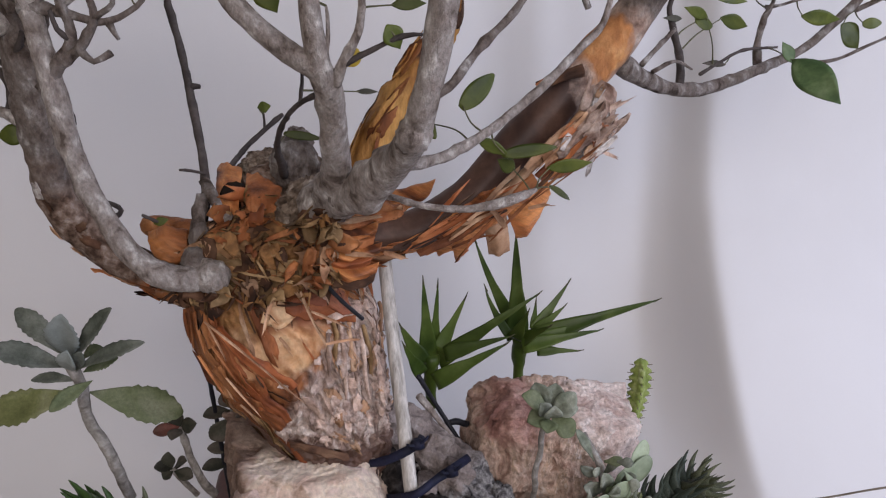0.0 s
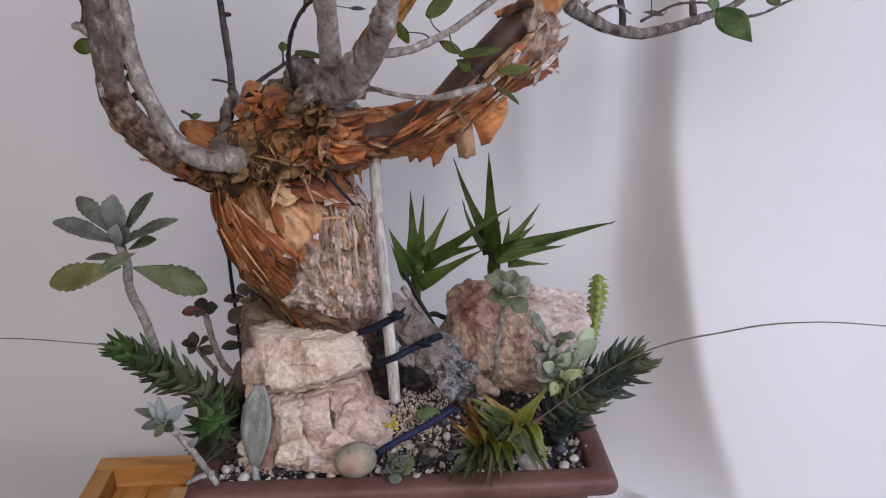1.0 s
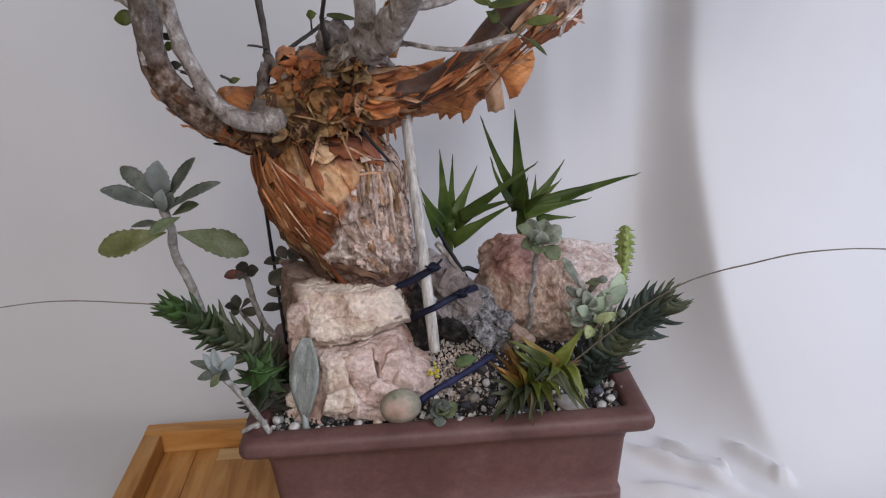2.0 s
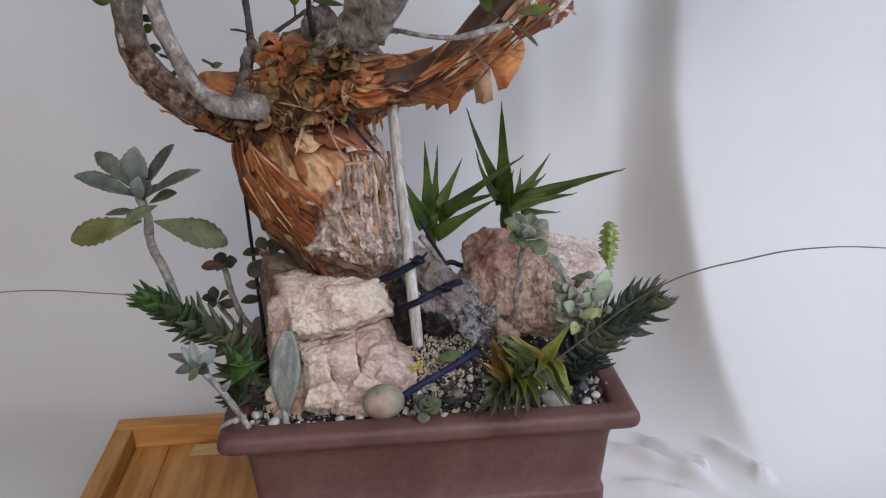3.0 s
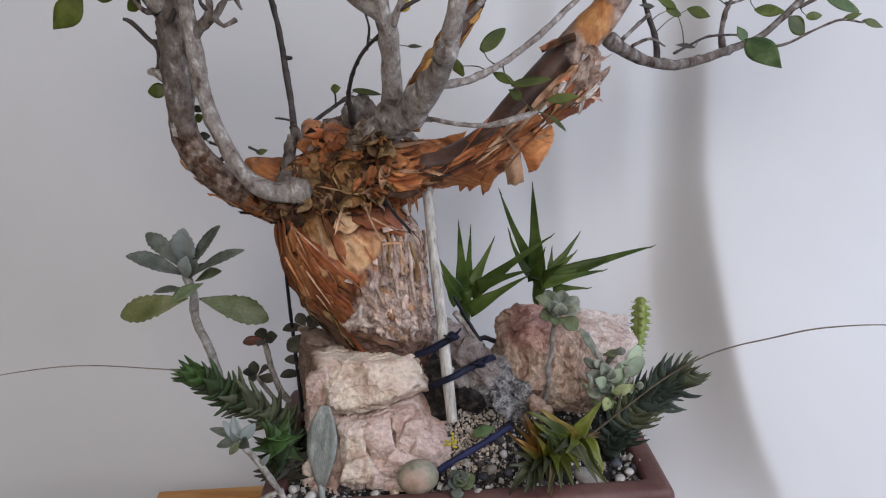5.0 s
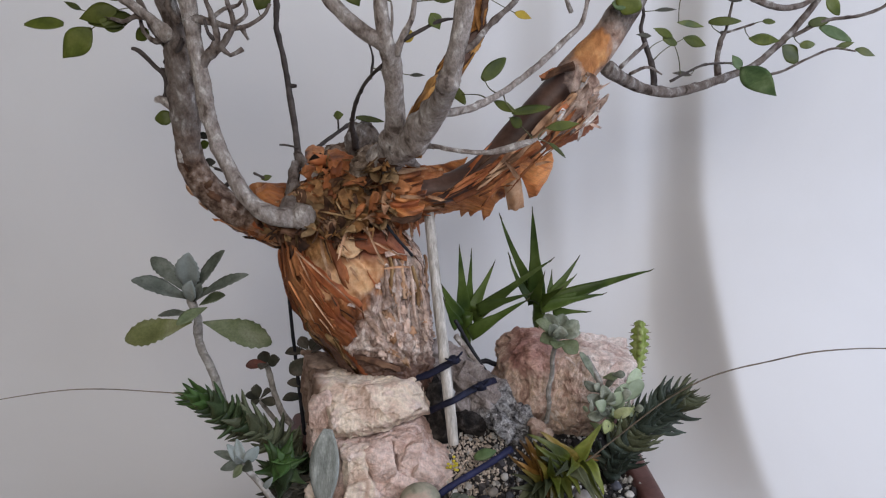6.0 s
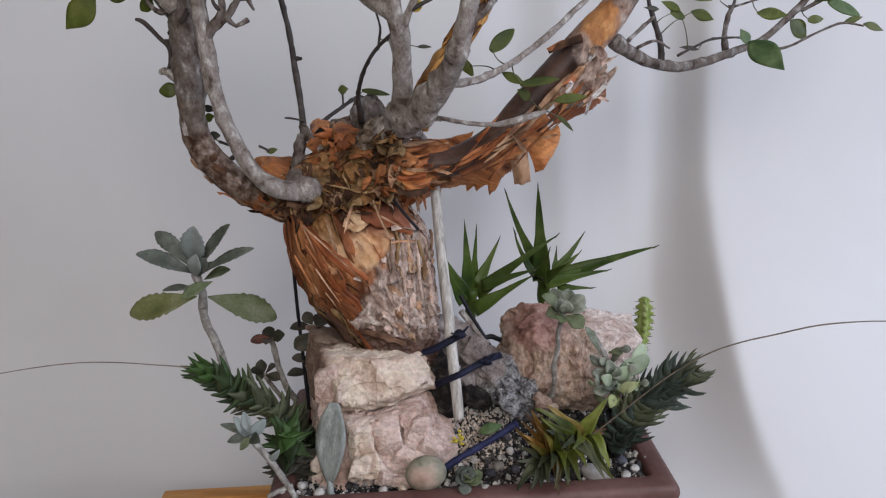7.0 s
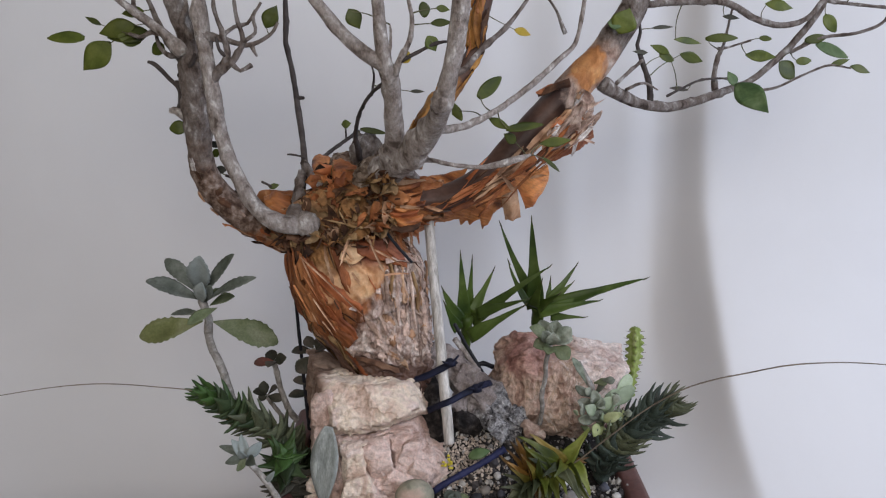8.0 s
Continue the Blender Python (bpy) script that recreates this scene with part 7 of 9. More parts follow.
# plates, folds and ropes of bark on the trunk
for k, (tp, bt, teeth, belly, curl, mt) in enumerate((
    ([(-0.1071, 0.4955, 0.4021), (-0.0980, 0.4872, 0.3729), (-0.0782, 0.4815, 0.3377), (-0.0591, 0.4822, 0.3086)],
     [(-0.0957, 0.4861, 0.4068), (-0.0829, 0.4780, 0.3788), (-0.0625, 0.4748, 0.3432), (-0.0477, 0.4777, 0.3161)], ((0, 0.2), (0.15, -0.5), (0.3, 0.5), (0.45, -0.3), (0.6, 0.6), (0.75, -0.4), (0.9, 0.4), (1, -0.3)), 0.0012, 0, FLAKE_R),
    ([(-0.1181, 0.5085, 0.3908), (-0.1134, 0.5042, 0.3609), (-0.0946, 0.4936, 0.3334)],
     [(-0.1075, 0.4933, 0.3957), (-0.1005, 0.4877, 0.3689), (-0.0835, 0.4813, 0.3422)], ((0, 0.2), (0.15, -0.5), (0.3, 0.5), (0.45, -0.3), (0.6, 0.6), (0.75, -0.4), (0.9, 0.4), (1, -0.3)), 0.0012, 0, FLAKE_O),
    ([(-0.0956, 0.4836, 0.3888), (-0.0745, 0.4742, 0.3655), (-0.0483, 0.4748, 0.3407)],
     [(-0.0878, 0.4790, 0.3945), (-0.0660, 0.4719, 0.3717), (-0.0408, 0.4739, 0.3483)], ((0, 0.2), (0.15, -0.5), (0.3, 0.5), (0.45, -0.3), (0.6, 0.6), (0.75, -0.4), (0.9, 0.4), (1, -0.3)), 0.001, 0, FLAKE_R),
    ([(-0.1016, 0.4902, 0.3538), (-0.0848, 0.4877, 0.3275), (-0.0597, 0.4832, 0.3029)],
     [(-0.0937, 0.4815, 0.3623), (-0.0755, 0.4786, 0.3375), (-0.0519, 0.4777, 0.3131)], ((0, 0.2), (0.15, -0.5), (0.3, 0.5), (0.45, -0.3), (0.6, 0.6), (0.75, -0.4), (0.9, 0.4), (1, -0.3)), 0.001, 0, FLAKE_O),
    ([(-0.1108, 0.4971, 0.4048), (-0.1039, 0.4878, 0.3881), (-0.1009, 0.4872, 0.3731)],
     [(-0.1035, 0.4893, 0.4083), (-0.0958, 0.4816, 0.3933), (-0.0915, 0.4794, 0.3789)], ((0, 0.2), (0.15, -0.5), (0.3, 0.5), (0.45, -0.3), (0.6, 0.6), (0.75, -0.4), (0.9, 0.4), (1, -0.3)), 0.001, 0, FLAKE_O),
    ([(-0.0460, 0.4871, 0.4154), (-0.0309, 0.4951, 0.4137), (-0.0129, 0.5045, 0.3996), (0.0007, 0.5129, 0.3828)],
     [(-0.0450, 0.4800, 0.4006), (-0.0288, 0.4844, 0.3927), (-0.0123, 0.4936, 0.3853), (0.0003, 0.5062, 0.3770)], ((0, 0), (0.3, 0.3), (0.5, -0.2), (0.7, 0.2), (1, 0)), 0.004, 0.1, FLAKE_R),
    ([(-0.0351, 0.4899, 0.4171), (-0.0214, 0.5003, 0.4140), (-0.0056, 0.5087, 0.3991)],
     [(-0.0290, 0.4860, 0.4031), (-0.0145, 0.4916, 0.3939), (-0.0006, 0.5032, 0.3850)], ((0, 0.2), (0.4, -0.3), (0.7, 0.3), (1, 0)), 0.004, 0.1, REDBARK),
    ([(-0.0563, 0.4821, 0.4114), (-0.0460, 0.4864, 0.4146), (-0.0355, 0.4917, 0.4138)],
     [(-0.0619, 0.4752, 0.3965), (-0.0494, 0.4768, 0.3920), (-0.0380, 0.4819, 0.3958)], ((0, 0), (0.5, 0.2), (1, -0.2)), 0.002, 0, SMOOTHTAN),
    ([(-0.0194, 0.4873, 0.3919), (-0.0061, 0.5005, 0.3911), (0.0094, 0.5315, 0.3821)],
     [(-0.0187, 0.4847, 0.3880), (-0.0055, 0.4966, 0.3861), (0.0111, 0.5246, 0.3775)], ((0, 0.2), (0.3, -0.4), (0.6, 0.4), (1, 0)), 0.002, 0, FLAKE_G),
    ([(-0.0526, 0.4809, 0.2968), (-0.0328, 0.4766, 0.2929), (-0.0111, 0.4798, 0.2823)],
     [(-0.0520, 0.4799, 0.2917), (-0.0323, 0.4761, 0.2865), (-0.0099, 0.4773, 0.2778)], ((0, 0.2), (0.15, -0.5), (0.3, 0.5), (0.45, -0.3), (0.6, 0.6), (0.75, -0.4), (0.9, 0.4), (1, -0.3)), 0.001, 0.3, FLAKE_D),
)):
    part("bark_plate", bark_panel(tp, bt, teeth, belly, curl, 60 + k), mt, trunk)
for k, pts in enumerate((
    [(-0.0186, 0.4865, 0.3796, 0.0014), (-0.0192, 0.4836, 0.3697, 0.0021), (-0.0192, 0.4825, 0.3592, 0.0019), (-0.0199, 0.4816, 0.3483, 0.0008)],
    [(-0.0160, 0.4920, 0.3878, 0.0014), (-0.0132, 0.4895, 0.3763, 0.0021), (-0.0151, 0.4866, 0.3650, 0.0019), (-0.0147, 0.4839, 0.3531, 0.0008)],
    [(-0.0106, 0.4947, 0.3833, 0.0014), (-0.0095, 0.4898, 0.3647, 0.0021), (-0.0092, 0.4882, 0.3449, 0.0019), (-0.0098, 0.4859, 0.3244, 0.0008)],
    [(-0.0039, 0.5067, 0.3868, 0.0014), (-0.0051, 0.4980, 0.3743, 0.0021), (-0.0044, 0.4934, 0.3606, 0.0019), (-0.0037, 0.4922, 0.3453, 0.0008)],
    [(-0.0003, 0.5073, 0.3774, 0.0014), (0.0001, 0.4986, 0.3600, 0.0021), (-0.0014, 0.4937, 0.3416, 0.0019), (0.0004, 0.4919, 0.3212, 0.0008)],
    [(0.0024, 0.5075, 0.3705, 0.0014), (0.0043, 0.5019, 0.3537, 0.0021), (0.0045, 0.4988, 0.3361, 0.0019), (0.0069, 0.4959, 0.3175, 0.0008)],
    [(0.0051, 0.5117, 0.3706, 0.0014), (0.0073, 0.5078, 0.3589, 0.0021), (0.0087, 0.5069, 0.3462, 0.0019), (0.0085, 0.5025, 0.3344, 0.0008)],
    [(0.0114, 0.5472, 0.3712, 0.0014), (0.0135, 0.5350, 0.3647, 0.0021), (0.0120, 0.5185, 0.3599, 0.0019), (0.0142, 0.5205, 0.3492, 0.0008)],
    [(0.0177, 0.5462, 0.3714, 0.0014), (0.0191, 0.5443, 0.3625, 0.0021), (0.0180, 0.5417, 0.3538, 0.0019), (0.0187, 0.5390, 0.3448, 0.0008)])):
    part("bark_rope", tube(bmesh.new(), pts, 7, 0.002, 0.25, 180, 0.4, 2, 30 + k, 0.6), (FLAKE_G, FLAKE_N, FLAKE_G, FLAKE_T, FLAKY)[k % 5], trunk)

rnd = random.Random(64)
for k in range(22):
    u, v = rnd.random(), rnd.random()
    a = Vector((0.0282, 0.4780, 0.4413)).lerp(Vector((0.1243, 0.4800, 0.4948)), u).lerp(Vector((0.0429, 0.4800, 0.4299)).lerp(Vector((0.1279, 0.4780, 0.4681)), u), v)
    e = Vector((0.8, -0.05, 0.45 + 0.25 * u)) * rnd.choice((1, 1, -1)) + Vector((rnd.gauss(0, 0.12), rnd.uniform(-0.1, 0.1), rnd.gauss(0, 0.14)))
    part("bark_flake", strip(bmesh.new(), a + Vector((0, rnd.uniform(-0.003, 0.002), 0)), e, (0.1, -1, 0.2), rnd.uniform(0.03, 0.07), rnd.uniform(0.0008, 0.0042), rnd.uniform(-0.03, 0.05), rnd.uniform(0.1, 0.9), 0.5, 2100 + k, taper=0.6), rnd.choices((FLAKE_O, FLAKE_T, FLAKE_D, FLAKE_R), (5, 3, 2, 3))[0], tree)
rnd = random.Random(63)
for k in range(46):
    u, v = rnd.random(), rnd.random()
    a = Vector((0.1342, 0.4800, 0.5047)).lerp(Vector((0.1600, 0.4860, 0.5396)), u).lerp(Vector((0.1604, 0.4860, 0.4980)).lerp(Vector((0.1771, 0.4940, 0.5139)), u), v)
    e = Vector((0.62, -0.05, 0.78)) if rnd.random() < 0.7 else Vector((-0.6, 0, -0.8))
    e += Vector((rnd.gauss(0, 0.25), rnd.uniform(-0.2, 0.1), rnd.gauss(0, 0.25)))
    part("bark_flake", strip(bmesh.new(), a + Vector((0, rnd.uniform(-0.004, 0.003), 0)), e, (0.2, -1, 0.2), rnd.uniform(0.008, 0.026), rnd.uniform(0.002, 0.009), rnd.uniform(-0.05, 0.2), rnd.uniform(0.1, 0.8), 0.5, 2000 + k, taper=0.5), rnd.choices((FLAKE_G, FLAKE_P, FLAKE_T, FLAKE_R), (6, 3, 2, 2))[0], tree)
for (a, b, w, mt) in (((0.0058, 0.4880, 0.4223), (0.0057, 0.4860, 0.3977), 0.004, FLAKE_T), ((0.0118, 0.4900, 0.4190), (0.0122, 0.4880, 0.4037), 0.003, FLAKE_O), ((-0.0024, 0.4880, 0.4201), (-0.0052, 0.4860, 0.4034), 0.004, FLAKE_O), ((0.1440, 0.5150, 0.5469), (0.1260, 0.5050, 0.5396), 0.008, FLAKE_O), ((0.1016, 0.4720, 0.4567), (0.0892, 0.4700, 0.4771), 0.005, FLAKE_T),
                      ((0.0869, 0.4720, 0.4720), (0.1122, 0.4760, 0.5021), 0.004, FLAKE_T), ((0.1148, 0.4770, 0.4946), (0.1456, 0.4850, 0.5265), 0.006, FLAKE_T), ((0.0769, 0.4720, 0.4626), (0.1045, 0.4740, 0.4881), 0.004, FLAKE_T), ((0.1676, 0.4860, 0.5004), (0.1787, 0.4820, 0.4965), 0.003, FLAKE_G), ((0.0221, 0.4680, 0.4459), (0.0391, 0.4660, 0.4415), 0.004, FLAKE_T), ((-0.0023, 0.4660, 0.4473), (0.0220, 0.4640, 0.4451), 0.004, FLAKE_T),
                      ((-0.0110, 0.4700, 0.4690), (0.0229, 0.4680, 0.4665), 0.006, FLAKE_T), ((-0.0117, 0.4680, 0.4547), (0.0201, 0.4660, 0.4586), 0.005, FLAKE_O), ((0.1171, 0.4760, 0.4678), (0.1375, 0.4740, 0.4736), 0.003, FLAKE_T)):
    v = Vector(b) - Vector(a)
    flake(a, v, (0.15, -1, 0.1), v.length, w, mt, tree, rnd.uniform(-0.05, 0.1), rnd.uniform(-0.2, 0.6), 0.45, rnd.randrange(999))


# ---- leaves of the tree ----
POINTED = lambda v: max(0.0, math.sin(math.pi * (0.02 + 0.97 * v) ** 0.85)) ** 1.15


def tree_leaf(base, tip, width, material=LEAF, face=(0, -1, 0.4), seed=0, outline=OVATE):
    if seed % 3:
        outline, width = POINTED, width * 0.95
    leaf("leaf", tree, base, tip, width, material, outline, 0.0008, face, 0.03, 0.05, 0.0, seed)
    b, d = Vector(base), (Vector(tip) - Vector(base)).normalized()
    near = min(WOOD, key=lambda w: (w - b).length * (1.6 if (w - b).dot(d) > 0 else 1.0))
    if 0.002 < (near - b).length < 0.05:
        mid = b.lerp(near, 0.5) - d * 0.06 * (near - b).length
        part("petiole", tube(bmesh.new(), [(*(b + d * 0.002), 0.0004), (*mid, 0.0005), (*near, 0.0007)], 5, 0.003, 0.0), PETIOLE, tree)


for k, (a, b, w, mt) in enumerate((
        ((-0.2911, 0.5300, 0.6022), (-0.3255, 0.5300, 0.6032), 0.013, LEAF), ((-0.2675, 0.5300, 0.5979), (-0.2965, 0.5300, 0.5731), 0.026, LEAF), ((-0.2390, 0.5200, 0.6124), (-0.2734, 0.5200, 0.6059), 0.02, LEAF), ((-0.2286, 0.5200, 0.6046), (-0.2661, 0.5200, 0.6026), 0.018, LEAF), ((-0.2358, 0.5200, 0.5972), (-0.2562, 0.5150, 0.6044), 0.015, LEAF),
        ((-0.2263, 0.5100, 0.6242), (-0.2468, 0.5100, 0.6224), 0.012, LEAF), ((-0.2154, 0.5200, 0.5941), (-0.2267, 0.5200, 0.5869), 0.014, LEAF), ((-0.1121, 0.4760, 0.6065), (-0.1007, 0.4760, 0.6249), 0.016, LEAF), ((-0.2737, 0.5300, 0.6133), (-0.2882, 0.5300, 0.6213), 0.006, LEAF), ((-0.2064, 0.5300, 0.5175), (-0.2228, 0.5300, 0.5163), 0.014, LEAF),
        ((-0.1900, 0.5400, 0.4998), (-0.1748, 0.5400, 0.4966), 0.007, BROWNLEAF), ((-0.1877, 0.5400, 0.4883), (-0.1780, 0.5400, 0.4916), 0.01, LEAF), ((-0.1864, 0.5450, 0.4728), (-0.1760, 0.5450, 0.4724), 0.008, BROWNLEAF), ((-0.1265, 0.5000, 0.4617), (-0.1162, 0.5000, 0.4643), 0.006, LEAF),
        ((-0.0319, 0.3990, 0.6188), (-0.0241, 0.3990, 0.6036), 0.014, LEAF), ((0.0143, 0.4000, 0.5839), (0.0045, 0.4000, 0.5786), 0.01, LEAF_Y), ((0.0279, 0.3950, 0.5971), (0.0341, 0.3950, 0.5852), 0.012, LEAF), ((0.0304, 0.3950, 0.6062), (0.0478, 0.3950, 0.6066), 0.007, LEAF), ((0.0222, 0.3950, 0.6160), (0.0308, 0.3950, 0.6171), 0.012, LEAF), ((0.1113, 0.5600, 0.5981), (0.1279, 0.5600, 0.5923), 0.01, LEAF_Y),
        ((0.0351, 0.3950, 0.6177), (0.0458, 0.3950, 0.6157), 0.006, LEAF), ((0.0685, 0.4350, 0.5450), (0.0891, 0.4470, 0.5612), 0.012, LEAF), ((0.0104, 0.4700, 0.5494), (0.0238, 0.4700, 0.5486), 0.004, BROWNLEAF), ((-0.0716, 0.6490, 0.5011), (-0.0607, 0.6490, 0.5025), 0.01, LEAF), ((-0.0404, 0.5300, 0.5104), (-0.0148, 0.5300, 0.5053), 0.006, LEAF),
        ((0.0547, 0.4500, 0.5342), (0.0467, 0.4500, 0.5300), 0.02, LEAF), ((0.0767, 0.4300, 0.5288), (0.0957, 0.4300, 0.5184), 0.008, LEAF), ((0.0911, 0.4300, 0.5185), (0.1229, 0.4300, 0.5218), 0.008, LEAF), ((0.1008, 0.4400, 0.5060), (0.0895, 0.4350, 0.5146), 0.01, LEAF), ((0.1221, 0.4500, 0.5028), (0.1505, 0.4500, 0.5054), 0.009, LEAF), ((0.1255, 0.4550, 0.4895), (0.1437, 0.4740, 0.4730), 0.005, LEAF),
        ((0.2042, 0.5200, 0.5921), (0.2138, 0.5200, 0.6144), 0.026, LEAF), ((0.1934, 0.5200, 0.6025), (0.2091, 0.5200, 0.5995), 0.012, LEAF_B), ((0.2588, 0.5778, 0.5688), (0.2759, 0.5856, 0.5637), 0.012, LEAF), ((0.2823, 0.5884, 0.5691), (0.3101, 0.6000, 0.5603), 0.012, LEAF), ((0.2746, 0.5850, 0.5838), (0.3077, 0.5997, 0.5785), 0.008, LEAF), ((0.3132, 0.6050, 0.5827), (0.3467, 0.6050, 0.5828), 0.01, LEAF),
        ((0.3574, 0.6100, 0.5653), (0.3903, 0.6100, 0.5620), 0.013, LEAF), ((0.3978, 0.6200, 0.5567), (0.4158, 0.6200, 0.5368), 0.024, LEAF), ((0.4158, 0.6200, 0.5562), (0.4321, 0.6200, 0.5569), 0.009, LEAF), ((0.3355, 0.5720, 0.5391), (0.3550, 0.5330, 0.5135), 0.028, LEAF_B), ((0.3369, 0.5750, 0.5361), (0.3293, 0.5800, 0.5513), 0.012, LEAF_B), ((0.4352, 0.6200, 0.5742), (0.4704, 0.6200, 0.5587), 0.012, LEAF_B),
        ((0.4443, 0.6030, 0.5527), (0.4644, 0.6030, 0.5579), 0.007, LEAF), ((0.4651, 0.6030, 0.5510), (0.4873, 0.6030, 0.5434), 0.01, LEAF), ((0.4436, 0.6250, 0.6026), (0.4574, 0.6250, 0.5851), 0.014, LEAF), ((0.3741, 0.6100, 0.6157), (0.4037, 0.6100, 0.6104), 0.014, LEAF), ((0.3276, 0.6000, 0.6047), (0.3452, 0.6000, 0.6020), 0.006, BROWNLEAF), ((0.3709, 0.6100, 0.5821), (0.3840, 0.6100, 0.5805), 0.006, LEAF),
        ((0.2971, 0.6011, 0.5316), (0.2727, 0.5902, 0.5353), 0.006, BROWNLEAF), ((0.2439, 0.5659, 0.5722), (0.2264, 0.5577, 0.5743), 0.005, BROWNLEAF), ((0.4230, 0.6200, 0.5775), (0.4465, 0.6200, 0.5808), 0.01, LEAF), ((0.2460, 0.5669, 0.5953), (0.2722, 0.5789, 0.5959), 0.005, BROWNLEAF), ((0.2702, 0.5830, 0.5704), (0.2472, 0.5724, 0.5795), 0.009, LEAF), ((0.4768, 0.6200, 0.6299), (0.5013, 0.6200, 0.6207), 0.014, LEAF))):
    tree_leaf(a, b, w, mt, (0.1 * math.sin(k * 1.7), -1, 0.35 + 0.3 * math.cos(k * 2.3)), k)
# the crown above, out of the camera's view but for its lowest leaves
rnd = random.Random(21)
for c, n, sx, sz in (((-0.2232, 0.5100, 0.6673), 26, 0.075, 0.035), ((-0.1586, 0.4800, 0.6813), 16, 0.06, 0.035), ((-0.0408, 0.4400, 0.6658), 14, 0.06, 0.03), ((0.0617, 0.4000, 0.6716), 14, 0.06, 0.03), ((0.2518, 0.5450, 0.6764), 18, 0.07, 0.03), ((0.4221, 0.5800, 0.6649), 18, 0.06, 0.03)):
    for k in range(n):
        a = Vector(c) + Vector((rnd.gauss(0, sx / 2), rnd.gauss(0, 0.025), abs(rnd.gauss(0, sz))))
        b = a + Vector((rnd.gauss(0, 1), rnd.gauss(0, 0.5), rnd.gauss(0, 0.5))).normalized() * rnd.uniform(0.018, 0.032)
        tree_leaf(a, b, rnd.uniform(0.01, 0.018), LEAF, (rnd.gauss(0, 0.4), -1, 0.5), 100 + k)


# ---- stick, ties and wires ----
solo("support_stick", tube(bmesh.new(), [(0.0203, 0.5240, 0.4386, 0.0045), (0.0222, 0.5210, 0.4291, 0.0050), (0.0259, 0.5060, 0.3661, 0.0050), (0.0305, 0.4900, 0.2960, 0.0054), (0.0350, 0.4750, 0.2256, 0.0052), (0.0364, 0.4700, 0.2040, 0.0050)], 14, 0.006, 0.035, 60, 0.06, 0, 2), STICK, (0.036, 0.47, 0.2), "weathered pale wooden stick propping up a heavy limb", "stick")


def cord(name, pts, material, label, category):
    return solo(name, tube(bmesh.new(), pts, 8, 0.003, 0.08, 200), material, pts[0][:3], label, category)


def band(name, pts, width, material, label, knots=()):
    """A flat strap along a line, with thickness."""
    bm = bmesh.new()
    c = spline(pts, 0.003)
    rows = []
    for i, q in enumerate(c):
        d = (Vector(c[min(len(c) - 1, i + 1)]) - Vector(c[max(0, i - 1)])).normalized()
        s = d.cross(Vector((0, -0.8, 0.6))).normalized()
        n = s.cross(d)
        w = width / 2 * (1 + 0.2 * noise.noise(Vector(q) * 90))
        rows.append([bm.verts.new(Vector(q) + s * w * a + n * b) for a, b in ((-1, 0.0006), (0, 0.0016), (1, 0.0006), (1, -0.0006), (-1, -0.0006))])
    loft(bm, rows)
    bm.faces.new(rows[0])
    bm.faces.new(rows[-1])
    for k, p in enumerate(knots):
        stone(bm, p, (0.0058, 0.0045, 0.0052), 40 + k, 2, (), 0.3, 2.0)
        for s in (-1, 1):
            e = Vector(p) + Vector((0.008 * s, -0.003, 0.006 + 0.003 * s))
            tube(bm, [(*p, 0.0014), (*(Vector(p).lerp(e, 0.6) + Vector((0, -0.002, 0))), 0.0013), (*e, 0.0008)], 6, 0.003, 0.1, 200)
    return solo(name, bm, material, pts[0], label, "tie")


band("blue_tie", [(0.0191, 0.4300, 0.1757), (0.0344, 0.4340, 0.1837), (0.0584, 0.4440, 0.1910), (0.0775, 0.4520, 0.1978), (0.0906, 0.4600, 0.2017)], 0.0062, NAVY, "navy-blue plastic tie lying across the gravel")
band("blue_tie", [(-0.0059, 0.4920, 0.2621), (0.0126, 0.4820, 0.2710), (0.0282, 0.4780, 0.2800), (0.0399, 0.4820, 0.2842), (0.0446, 0.4940, 0.2811)], 0.0064, DARKNAVY, "knotted navy-blue plastic tie round stick and trunk base", ((0.0397, 0.4780, 0.2870),))
band("blue_tie", [(0.0159, 0.4860, 0.2327), (0.0284, 0.4720, 0.2450), (0.0392, 0.4680, 0.2513), (0.0540, 0.4780, 0.2546), (0.0696, 0.4880, 0.2569), (0.0804, 0.5000, 0.2543)], 0.0064, DARKNAVY, "knotted navy-blue plastic tie round stick and grey root", ((0.0648, 0.4820, 0.2566),))
cord("black_wire", [(-0.1221, 0.5650, 0.3432, 0.0019), (-0.1221, 0.5660, 0.2995, 0.0019), (-0.1208, 0.5660, 0.2386, 0.0020), (-0.1186, 0.5640, 0.1698, 0.0021)], BLACKWIRE, "thin black wire running from trunk down into pot", "wire")
cord("black_wire", [(0.0459, 0.5520, 0.2989, 0.0022), (0.0603, 0.5500, 0.2702, 0.0020), (0.0772, 0.5400, 0.2415, 0.0020), (0.0904, 0.5250, 0.2215, 0.0020), (0.0997, 0.5200, 0.2096, 0.0020)], BLACKWIRE, "black wire stretched over the grey root", "wire")
cord("black_wire", [(0.0671, 0.5500, 0.2514, 0.0023), (0.0757, 0.5500, 0.2533, 0.0028), (0.0861, 0.5520, 0.2481, 0.0028)], BLACKWIRE, "short black wire beside the rose rock", "wire")
cord("black_wire", [(-0.0218, 0.4750, 0.4307, 0.0014), (-0.0108, 0.4800, 0.4110, 0.0014), (0.0054, 0.4900, 0.3870, 0.0015)], BLACKWIRE, "black wire hanging from the crown of the trunk", "wire")
